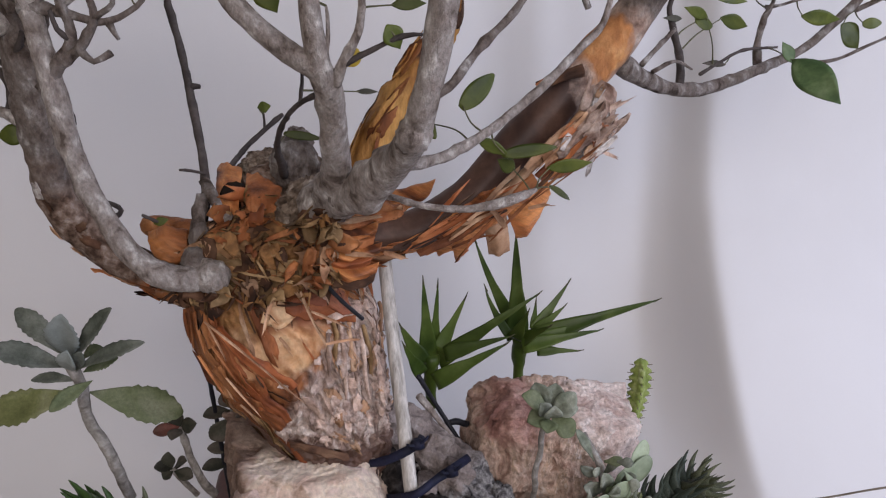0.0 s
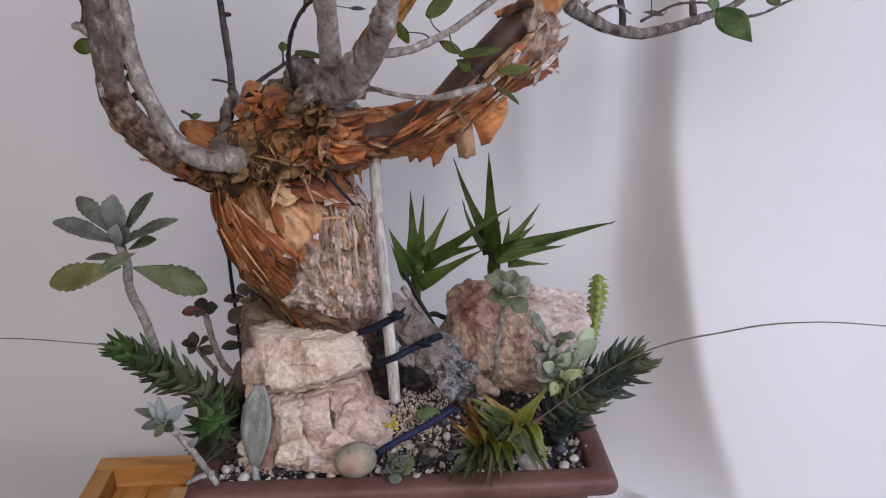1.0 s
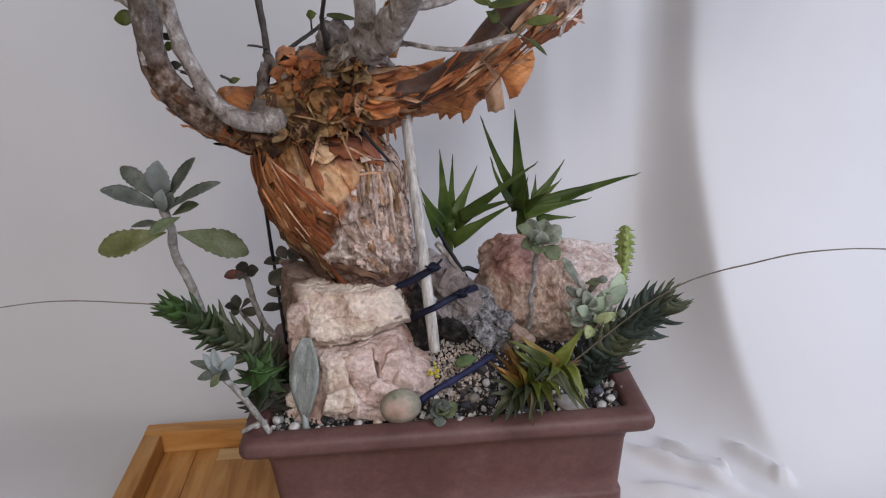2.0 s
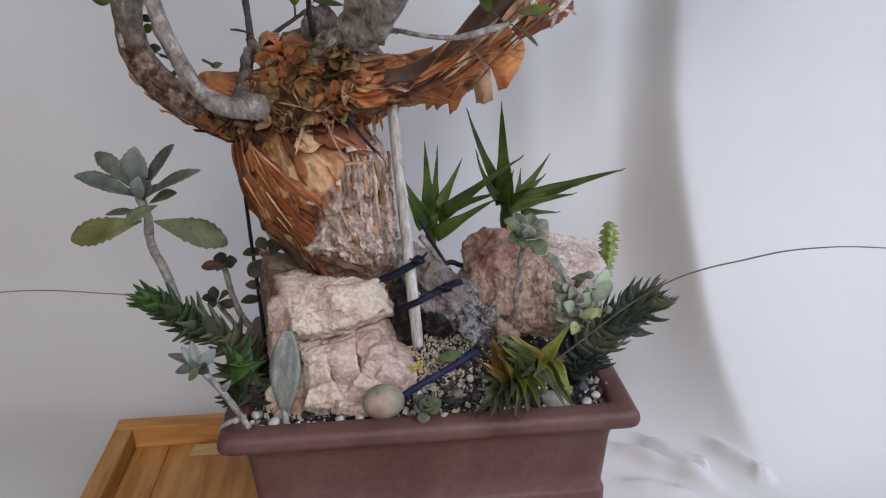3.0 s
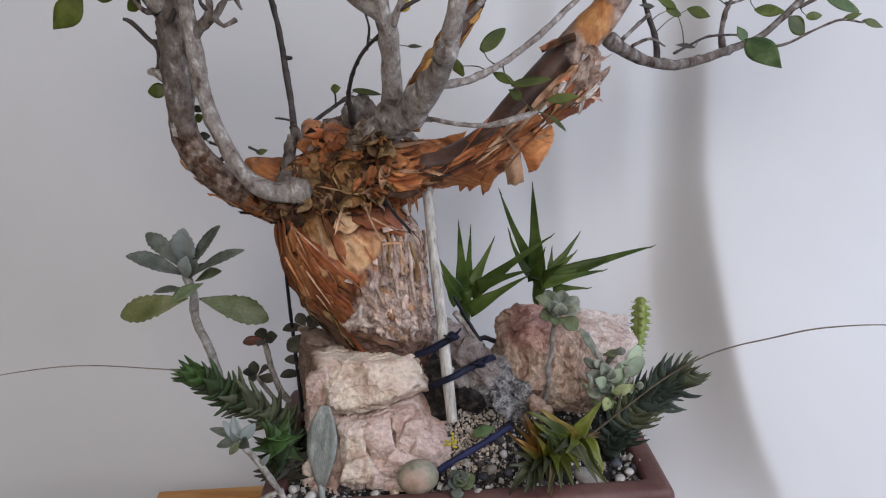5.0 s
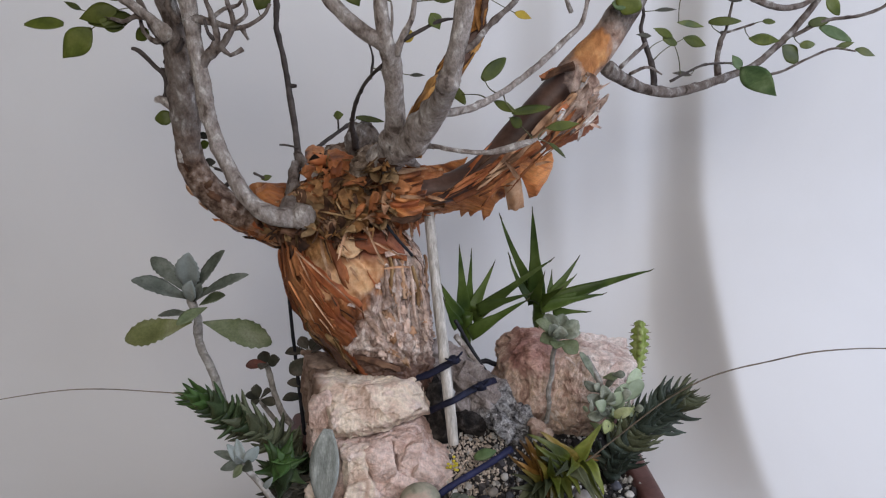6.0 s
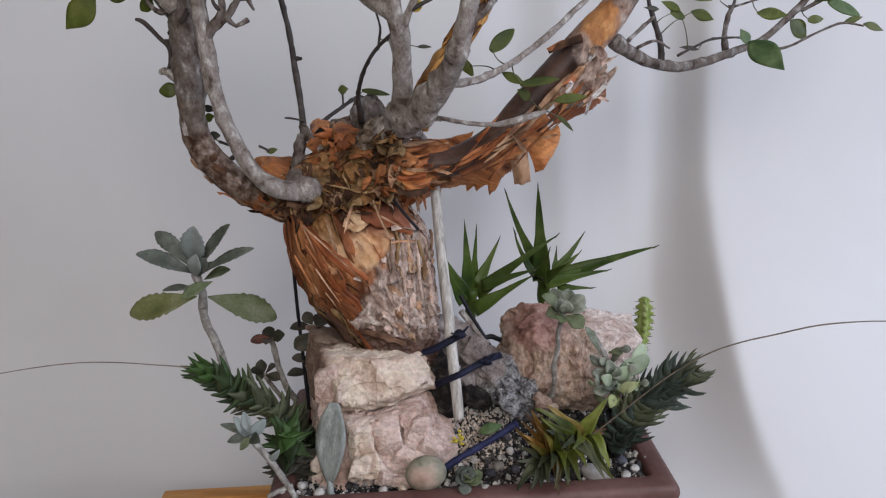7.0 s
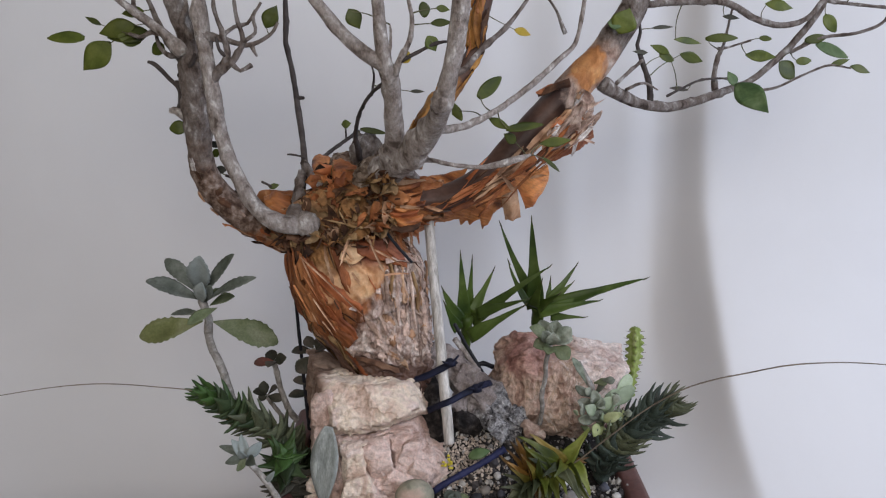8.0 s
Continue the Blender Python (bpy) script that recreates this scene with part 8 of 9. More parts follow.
cord("black_wire", [(0.0172, 0.5150, 0.2400, 0.0027), (0.0223, 0.5000, 0.2228, 0.0027), (0.0267, 0.4920, 0.2085, 0.0021)], BLACKWIRE, "black wire round the trunk base", "wire")
cord("dry_grass_stem", [(0.1452, 0.4130, 0.2084, 0.0007), (0.1555, 0.4050, 0.2210, 0.0007), (0.1796, 0.3900, 0.2525, 0.0007), (0.2045, 0.3700, 0.2871, 0.0006), (0.2278, 0.3520, 0.3125, 0.0006), (0.2515, 0.3480, 0.3223, 0.0006), (0.2746, 0.3430, 0.3293, 0.0006), (0.3056, 0.3380, 0.3373, 0.0006), (0.3373, 0.3340, 0.3403, 0.0005), (0.3619, 0.3320, 0.3399, 0.0005), (0.3913, 0.3300, 0.3374, 0.0005)], DRYSTEM, "long thin dry grass stem arching out of the pot", "stem")
cord("dry_grass_stem", [(-0.1652, 0.4550, 0.2591, 0.0007), (-0.2001, 0.4500, 0.2782, 0.0006), (-0.2361, 0.4460, 0.2863, 0.0005), (-0.2734, 0.4440, 0.2915, 0.0005), (-0.3085, 0.4420, 0.2928, 0.0005), (-0.3579, 0.4400, 0.2886, 0.0004), (-0.4250, 0.4380, 0.2790, 0.0004)], DRYSTEM, "long thin dry grass stem sticking out sideways", "stem")
cord("pale_twig", [(-0.1336, 0.3860, 0.1851, 0.0019), (-0.1242, 0.3880, 0.1890, 0.0023), (-0.1126, 0.3920, 0.1908, 0.0019)], FELTSTEM, "short pale dry twig lying on the pot rim", "twig")


# ---- succulents ----
def stem(plant, pts, material, segs=10, label="", rough=0.1, knots=5):
    return part("stem", tube(bmesh.new(), pts, segs, 0.003, rough, 120, 0, knots, 3), material, plant, label)


def felt_plant(base, label, stem_pts, leaves, thick=0.003, teeth=0.13, outline=OBOVATE, stem_mat=FELTSTEM, category="succulent", slim=1.0):
    p = thing("succulent", base, label, category)
    stem(p, stem_pts, stem_mat)
    for k, (a, b, w, mt, f) in enumerate(leaves):
        leaf("leaf", p, a, b, w * slim, mt, outline, thick, f, 0.03 + 0.03 * math.sin(k * 2.1), 0.0, teeth * 0.9, k, nv=20, fold=0.22, twist=0.25 * math.sin(k * 1.3))
    return p


UPF, FRONT = (0.05, -0.45, 1), (0, -1, 0.25)
felt_plant((-0.1917, 0.5300, 0.2243), "tall grey-green felted succulent with toothed leaves on bare stem",
           [(-0.1885, 0.5300, 0.2179, 0.0044), (-0.1984, 0.5300, 0.2656, 0.0045), (-0.2032, 0.5300, 0.2795, 0.0043), (-0.2073, 0.5300, 0.2970, 0.0043), (-0.2074, 0.5300, 0.3120, 0.0045), (-0.2064, 0.5300, 0.3213, 0.0042), (-0.2083, 0.5300, 0.3324, 0.0042), (-0.2107, 0.5300, 0.3409, 0.0040), (-0.2104, 0.5300, 0.3485, 0.0034)],
           [((-0.2103, 0.5300, 0.3496), (-0.2022, 0.5120, 0.3938), 0.0236, SILVERLEAF, FRONT),
            ((-0.2142, 0.5350, 0.3460), (-0.2513, 0.5550, 0.3793), 0.0167, GREYLEAF, (0.3, -0.7, 0.9)),
            ((-0.2086, 0.5300, 0.3473), (-0.1708, 0.5200, 0.3922), 0.0142, GREYLEAF, (-0.7, -0.9, 0.4)),
            ((-0.2100, 0.5250, 0.3437), (-0.2584, 0.5120, 0.3695), 0.0181, GREYLEAF, (0.1, -0.7, 0.9)),
            ((-0.2043, 0.5200, 0.3429), (-0.1473, 0.5030, 0.3725), 0.0122, GREYLEAF, (-0.2, -0.6, 1)),
            ((-0.2035, 0.5300, 0.3358), (-0.1786, 0.5350, 0.3431), 0.0142, GREENLEAF, UPF),
            ((-0.2067, 0.5400, 0.3417), (-0.1932, 0.5500, 0.3446), 0.0118, GREENLEAF, UPF),
            ((-0.2093, 0.5250, 0.3415), (-0.2010, 0.5050, 0.3686), 0.0138, SILVERLEAF, FRONT),
            ((-0.2073, 0.5250, 0.3413), (-0.1949, 0.5120, 0.3634), 0.0118, GREYLEAF, FRONT),
            ((-0.2124, 0.5400, 0.3227), (-0.2510, 0.5500, 0.3202), 0.0108, GREYLEAF, UPF),
            ((-0.1904, 0.5100, 0.3401), (-0.2134, 0.4850, 0.3327), 0.0118, GREENLEAF, (0.3, -0.6, 1)),
            ((-0.2122, 0.5300, 0.3189), (-0.2778, 0.5270, 0.3052), 0.0246, LOWLEAF, (0.1, -0.85, 0.8)),
            ((-0.2021, 0.5300, 0.3182), (-0.1387, 0.5350, 0.2903), 0.0266, GREENLEAF, (0, -0.85, 0.8))])
felt_plant((-0.1312, 0.5650, 0.1874), "small brown-green succulent with one red leaf on thin stem",
           [(-0.1314, 0.5650, 0.1854, 0.0036), (-0.1393, 0.5650, 0.1978, 0.0036), (-0.1462, 0.5650, 0.2211, 0.0033), (-0.1497, 0.5650, 0.2470, 0.0029), (-0.1517, 0.5650, 0.2567, 0.0029)],
           [((-0.1505, 0.5650, 0.2566), (-0.1723, 0.5600, 0.2574), 0.011, REDLEAF, (0, -0.8, 0.8)), ((-0.1505, 0.5650, 0.2566), (-0.1364, 0.5600, 0.2630), 0.013, BROWNLEAF, (0, -0.9, 0.5)), ((-0.1517, 0.5650, 0.2567), (-0.1549, 0.5700, 0.2687), 0.014, BROWNLEAF, FRONT), ((-0.1496, 0.5600, 0.2586), (-0.1541, 0.5450, 0.2589), 0.012, BROWNLEAF, (0, -0.6, 1))], 0.002, 0.05)
felt_plant((-0.1168, 0.5700, 0.1874), "small dark brown-green succulent with broad toothed leaves",
           [(-0.1162, 0.5700, 0.1793, 0.0036), (-0.1142, 0.5700, 0.2203, 0.0036), (-0.1093, 0.5700, 0.2523, 0.0033), (-0.1074, 0.5700, 0.2681, 0.0030)],
           [((-0.1077, 0.5700, 0.2649), (-0.1310, 0.5620, 0.2681), 0.013, BROWNLEAF, UPF), ((-0.1076, 0.5700, 0.2662), (-0.0848, 0.5650, 0.2745), 0.012, BROWNLEAF, UPF), ((-0.1089, 0.5720, 0.2674), (-0.1157, 0.5750, 0.2811), 0.013, BROWNLEAF, FRONT), ((-0.1065, 0.5720, 0.2673), (-0.0995, 0.5750, 0.2778), 0.012, BROWNLEAF, FRONT), ((-0.1072, 0.5650, 0.2638), (-0.0903, 0.5500, 0.2769), 0.012, BROWNLEAF, UPF),
            ((-0.1092, 0.5700, 0.2599), (-0.1277, 0.5620, 0.2452), 0.018, BROWNLEAF, (0.3, -1, 0.3)), ((-0.1125, 0.5700, 0.2267), (-0.1326, 0.5650, 0.2339), 0.011, BROWNLEAF, UPF), ((-0.1141, 0.5700, 0.2137), (-0.1381, 0.5600, 0.2171), 0.012, BROWNLEAF, UPF), ((-0.1140, 0.5700, 0.2071), (-0.0956, 0.5600, 0.2173), 0.01, BROWNLEAF, UPF)], 0.002, 0.06)
felt_plant((-0.1561, 0.5600, 0.2013), "low dark brown-green rosette among taller succulents",
           [(-0.1452, 0.5600, 0.1908, 0.0024), (-0.1555, 0.5600, 0.2077, 0.0024), (-0.1614, 0.5600, 0.2198, 0.0024)],
           [((-0.1614, 0.5600, 0.2198), (-0.1752, 0.5550, 0.2261), 0.011, BROWNLEAF, UPF), ((-0.1619, 0.5600, 0.2211), (-0.1637, 0.5620, 0.2357), 0.012, BROWNLEAF, FRONT), ((-0.1601, 0.5600, 0.2210), (-0.1480, 0.5550, 0.2303), 0.012, BROWNLEAF, UPF), ((-0.1594, 0.5550, 0.2207), (-0.1438, 0.5500, 0.2170), 0.012, BROWNLEAF, UPF), ((-0.1605, 0.5550, 0.2208), (-0.1676, 0.5500, 0.2171), 0.011, BROWNLEAF, UPF)], 0.002, 0.04)
felt_plant((-0.1141, 0.3997, 0.1750), "grey-white rosette leaning on a pale bare stem",
           [(-0.1108, 0.3900, 0.1803, 0.0024), (-0.1173, 0.3880, 0.1966, 0.0026), (-0.1260, 0.3860, 0.2160, 0.0028), (-0.1361, 0.3850, 0.2333, 0.0027), (-0.1434, 0.3850, 0.2443, 0.0022)],
           [((-0.1433, 0.3850, 0.2453), (-0.1525, 0.3800, 0.2652), 0.0117, SILVERLEAF, (0.3, -1, 0.5)), ((-0.1433, 0.3850, 0.2453), (-0.1654, 0.3850, 0.2563), 0.0101, GREYLEAF, UPF), ((-0.1421, 0.3800, 0.2471), (-0.1591, 0.3760, 0.2448), 0.0109, GREYLEAF, (0, -0.7, 0.9)), ((-0.1411, 0.3800, 0.2481), (-0.1455, 0.3850, 0.2669), 0.0109, SILVERLEAF, FRONT),
            ((-0.1397, 0.3780, 0.2491), (-0.1282, 0.3850, 0.2590), 0.0125, SILVERLEAF, FRONT), ((-0.1380, 0.3740, 0.2493), (-0.1291, 0.3600, 0.2518), 0.0125, GREYLEAF, (0, -1, 0.6)), ((-0.1412, 0.3760, 0.2484), (-0.1486, 0.3720, 0.2391), 0.0086, GREENLEAF, (0, -1, 0.2)), ((-0.1399, 0.3740, 0.2515), (-0.1421, 0.3620, 0.2646), 0.0094, SILVERLEAF, FRONT), ((-0.1276, 0.3850, 0.2199), (-0.1184, 0.3800, 0.2328), 0.0070, SILVERLEAF, FRONT)], 0.0022, 0.0, OVATE, slim=0.8)
felt_plant((0.1295, 0.4900, 0.2139), "pale grey-green rosette on thin stem before the rose rock",
           [(0.1289, 0.4920, 0.2098, 0.0024), (0.1311, 0.4890, 0.2300, 0.0022), (0.1303, 0.4880, 0.2446, 0.0025), (0.1337, 0.4860, 0.2650, 0.0022), (0.1340, 0.4860, 0.2797, 0.0023), (0.1388, 0.4860, 0.3016, 0.0027)],
           [((0.1388, 0.4860, 0.2994), (0.1177, 0.4840, 0.3190), 0.017, GREENLEAF, UPF), ((0.1385, 0.4900, 0.3001), (0.1299, 0.4950, 0.3219), 0.018, MIDLEAF, FRONT), ((0.1406, 0.4900, 0.3000), (0.1449, 0.4920, 0.3221), 0.017, MIDLEAF, FRONT), ((0.1423, 0.4880, 0.2995), (0.1583, 0.4860, 0.3168), 0.016, MIDLEAF, (-0.2, -1, 0.5)), ((0.1419, 0.4860, 0.2992), (0.1593, 0.4800, 0.3070), 0.015, MIDLEAF, UPF),
            ((0.1398, 0.4800, 0.2995), (0.1544, 0.4700, 0.2904), 0.017, GREENLEAF, (0, -0.7, 0.8)), ((0.1366, 0.4800, 0.3008), (0.1198, 0.4720, 0.3039), 0.015, GREENLEAF, UPF), ((0.1379, 0.4760, 0.3033), (0.1379, 0.4660, 0.3200), 0.014, MIDLEAF, FRONT), ((0.1362, 0.4780, 0.3048), (0.1285, 0.4700, 0.3202), 0.012, MIDLEAF, FRONT), ((0.1373, 0.4780, 0.3004), (0.1327, 0.4640, 0.2986), 0.014, GREENLEAF, (0, -0.8, 0.7))], 0.003, 0.0)
felt_plant((0.1893, 0.4700, 0.2107), "pale green jade-like succulent crowded beside the rose rock",
           [(0.1926, 0.4700, 0.1954, 0.0032), (0.1868, 0.4720, 0.2188, 0.0032), (0.1817, 0.4760, 0.2407, 0.0032), (0.1768, 0.4800, 0.2594, 0.0026), (0.1665, 0.4840, 0.2811, 0.0016)],
           [((0.1742, 0.4800, 0.2579), (0.1591, 0.4820, 0.2864), 0.012, MIDLEAF, (0.6, -1, 0.2)), ((0.1794, 0.4780, 0.2457), (0.1612, 0.4700, 0.2621), 0.014, MIDLEAF, FRONT), ((0.1797, 0.4750, 0.2471), (0.1925, 0.4700, 0.2667), 0.012, MIDLEAF, UPF), ((0.1825, 0.4720, 0.2367), (0.1618, 0.4620, 0.2499), 0.018, MIDLEAF, FRONT), ((0.1819, 0.4700, 0.2377), (0.1761, 0.4620, 0.2602), 0.018, MIDLEAF, FRONT),
            ((0.1842, 0.4700, 0.2329), (0.2039, 0.4750, 0.2540), 0.02, PALELEAF, FRONT), ((0.1849, 0.4680, 0.2315), (0.1958, 0.4600, 0.2501), 0.02, PALELEAF, FRONT), ((0.1834, 0.4660, 0.2291), (0.1614, 0.4560, 0.2334), 0.017, MIDLEAF, FRONT), ((0.1867, 0.4660, 0.2248), (0.2087, 0.4660, 0.2348), 0.02, LIMELEAF, (0.2, -1, 0.3)), ((0.1852, 0.4640, 0.2241), (0.1813, 0.4520, 0.2178), 0.018, LIMELEAF, (0, -1, 0.3)),
            ((0.1829, 0.4600, 0.2310), (0.1691, 0.4480, 0.2464), 0.015, MIDLEAF, FRONT), ((0.1885, 0.4700, 0.2343), (0.2229, 0.4900, 0.2489), 0.022, PALELEAF, FRONT), ((0.1990, 0.4800, 0.2375), (0.2216, 0.5000, 0.2575), 0.02, PALELEAF, FRONT), ((0.1799, 0.4580, 0.2436), (0.1820, 0.4480, 0.2595), 0.014, MIDLEAF, FRONT)], 0.0026, 0.0, SPATULA, slim=0.66)


jade = bpy.data.objects["succulent.006"]
rnd = random.Random(17)
for k in range(34):
    a = Vector((0.1858, 0.4640, 0.2357)) + Vector((rnd.gauss(0, 0.011), rnd.gauss(0, 0.006), rnd.gauss(0, 0.014)))
    b = a + Vector((rnd.gauss(0.1, 1), rnd.gauss(-0.6, 0.5), rnd.gauss(0.2, 0.7))).normalized() * rnd.uniform(0.008, 0.015)
    leaf("leaf", jade, a, b, rnd.uniform(0.005, 0.009), (MIDLEAF, PALELEAF, MIDLEAF, GREENLEAF)[k % 4], SPATULA, 0.0028, (rnd.gauss(0, 0.4), -0.8, 0.6), 0.06, 0.06, 0.0, 60 + k, nv=8)

for k, (a, b, w, mt) in enumerate((((0.1846, 0.4520, 0.2337), (0.2012, 0.4460, 0.2434), 0.0105, LIMELEAF), ((0.1790, 0.4500, 0.2306), (0.1737, 0.4400, 0.2226), 0.0095, LIMELEAF), ((0.1822, 0.4560, 0.2433), (0.1931, 0.4560, 0.2560), 0.013, PALELEAF), ((0.1766, 0.4500, 0.2433), (0.1652, 0.4420, 0.2536), 0.012, PALELEAF))):
    leaf("leaf", jade, a, b, w, mt, OVATE, 0.0022, (0.1 * k, -1, 0.4), 0.05, 0.08, 0.0, 140 + k, nv=9)


corner = felt_plant((-0.1223, 0.5000, 0.1538), "low dark brown-green succulent crowded against the tan rock",
                    [(-0.1214, 0.5000, 0.1473, 0.0028), (-0.1218, 0.5000, 0.1727, 0.0027), (-0.1221, 0.5000, 0.1975, 0.0022)],
                    [((-0.1222, 0.5000, 0.1963), (-0.1288, 0.4950, 0.2152), 0.011, BROWNLEAF, FRONT), ((-0.1222, 0.5000, 0.1963), (-0.1118, 0.5000, 0.2137), 0.012, GREENLEAF, FRONT)], 0.0025, 0.03)
rnd = random.Random(29)
for k in range(26):
    a = Vector((-0.1217, 0.4980, 0.1801)) + Vector((rnd.gauss(0, 0.006), rnd.gauss(0, 0.004), rnd.gauss(0, 0.016)))
    g = rnd.uniform(0, 6.28)
    b = a + Vector((math.cos(g), rnd.uniform(-0.8, -0.1), 0.3 + 0.7 * math.sin(g))).normalized() * rnd.uniform(0.012, 0.02)
    leaf("leaf", corner, a, b, rnd.uniform(0.006, 0.01), (BROWNLEAF, OLIVESTACK, GREENLEAF, BROWNLEAF)[k % 4], OVATE, 0.0024, (rnd.gauss(0, 0.5), -0.8, 0.6), 0.05, 0.06, 0.0, 120 + k, nv=8)


def stacked(base, label, axis, rings, leaf_len, leaf_w, mats, lean=0.7, seed=0, hook=-0.07, n=6, outline=AWL):
    """A succulent whose stem is packed with pointed leaves in turned pairs; mats from tip to base."""
    p = thing("stacked_succulent", base, label, "succulent")
    stem(p, [(*a, 0.004) for a in axis], mats[-1])
    rnd = random.Random(seed)
    c = spline(axis, 0.001)
    meshes = []
    for k, mt in enumerate(mats):
        bm = blade(bmesh.new(), 1.0, leaf_w / leaf_len, 0.26, outline, hook, 0.0, 0.0, 4, 8, k, 0.0, 0.14)
        meshes.append(mesh_of("pointed_leaf", bm, mt))
    for i in range(rings):
        s = i / (rings - 1)
        j = int((1 - s) * (len(c) - 1))
        q = Vector(c[j])
        d = (Vector(c[max(0, j - 3)]) - Vector(c[min(len(c) - 1, j + 3)])).normalized()
        u = d.cross(Vector((0.1, 1, 0.3))).normalized()
        w = d.cross(u)
        d_tip = 1 - s
        for k in range(n):
            t = 2 * math.pi * (k / n + 0.1 * (i % 2) + rnd.uniform(-0.13, 0.13)) + i * 0.7
            o = u * math.cos(t) + w * math.sin(t)
            up = lean + 0.8 * max(0.0, s - 0.85) / 0.15
            along = (o + d * up * rnd.uniform(0.4, 1.6)).normalized()
            L = leaf_len * rnd.uniform(0.7, 1.15) * (1 - 0.45 * max(0.0, s - 0.9) / 0.1)
            m = aim(q - d * 0.001, q + along, d + o * -0.3)
            m = m @ Matrix.Scale(L, 4)
            mt = min(len(mats) - 1, int((1 - s) * len(mats) + rnd.uniform(0, 0.6)))
            share("pointed_leaf", meshes[mt], m, p)
    return p


stacked((-0.1220, 0.4750, 0.1629), "sprawling dark green succulent stacked with pointed leaves", [(-0.1981, 0.4530, 0.2757), (-0.1791, 0.4560, 0.2615), (-0.1576, 0.4620, 0.2437), (-0.1350, 0.4700, 0.2209), (-0.1197, 0.4750, 0.1903), (-0.1180, 0.4800, 0.1534)], 22, 0.029, 0.017, (STACKTIP, STACKLEAF, OLIVESTACK, OLIVESTACK, STACKLEAF), 0.95, 1)
stacked((-0.1200, 0.4400, 0.1663), "upright green succulent with a star of pointed leaves", [(-0.1172, 0.4250, 0.2223), (-0.1194, 0.4350, 0.2014), (-0.1199, 0.4450, 0.1750), (-0.1189, 0.4500, 0.1563)], 13, 0.028, 0.015, (STACKTIP, STACKLEAF, BROWNLEAF, BROWNLEAF), 0.3, 2)
stacked((0.1828, 0.4500, 0.1828), "dark blue-green succulent stacked with hooked pointed leaves", [(0.2581, 0.4620, 0.2461), (0.2449, 0.4620, 0.2379), (0.2241, 0.4580, 0.2276), (0.2036, 0.4540, 0.2139), (0.1889, 0.4520, 0.1956), (0.1853, 0.4560, 0.1750)], 22, 0.031, 0.0125, (OLIVESTACK, BLUESTACK, BLUESTACK, OLIVESTACK, BLUESTACK), 0.8, 3, -0.16, 7, HOOK)


def aloe(base, label, centre, leaves, mats=(ALOE,), trunk_pts=None, face=(0, -0.8, 0.7), thick=0.0035, outline=LANCE):
    p = thing("aloe", base, label, "aloe")
    if trunk_pts:
        stem(p, trunk_pts, mats[0])
    for k, (a, b, w, bend) in enumerate(leaves):
        f = face if abs(b[0] - a[0]) > 0.006 else (0.3, -1, 0.2)
        leaf("leaf", p, a, b, w * 1.3, mats[k % len(mats)], outline, thick, f, bend, 0.16, 0.0, k, nv=14)
        if outline is LANCE:
            e = (Vector(b) - Vector(a)).normalized()
            part("leaf_tip", tube(bmesh.new(), [(*(Vector(b) - e * 0.005), 0.0009), (*(Vector(b) - e * 0.002), 0.0008), (*(Vector(b) + e * 0.003 + Vector((0, 0, 0.001))), 0.0003)], 6, 0.002, 0.15, 200), DRYTIP, p, "dry brown tip")
    return p


aloe((0.0583, 0.6000, 0.2374), "green aloe with long pointed leaves behind the trunk", None,
     [((0.0572, 0.6000, 0.2871), (0.0554, 0.6000, 0.3623), 0.0131, 0.00),
      ((0.0627, 0.6050, 0.2896), (0.0687, 0.6100, 0.3541), 0.0087, 0.00),
      ((0.0672, 0.6000, 0.2934), (0.0925, 0.6050, 0.3420), 0.0105, -0.05),
      ((0.0668, 0.6000, 0.2819), (0.1527, 0.5900, 0.3475), 0.0131, 0.05),
      ((0.0524, 0.5950, 0.2846), (0.0342, 0.5880, 0.3267), 0.0144, -0.06),
      ((0.0507, 0.5900, 0.2774), (0.0357, 0.5800, 0.3134), 0.0109, -0.05),
      ((0.0718, 0.5900, 0.2943), (0.1276, 0.5800, 0.3139), 0.0114, 0.03),
      ((0.0633, 0.5900, 0.2673), (0.1245, 0.5800, 0.3074), 0.0135, 0.03)],
     (ALOE,), [(0.0596, 0.6000, 0.2352, 0.0045), (0.0592, 0.6000, 0.2543, 0.0050), (0.0599, 0.6000, 0.2731, 0.0065), (0.0606, 0.6000, 0.2892, 0.0070)])
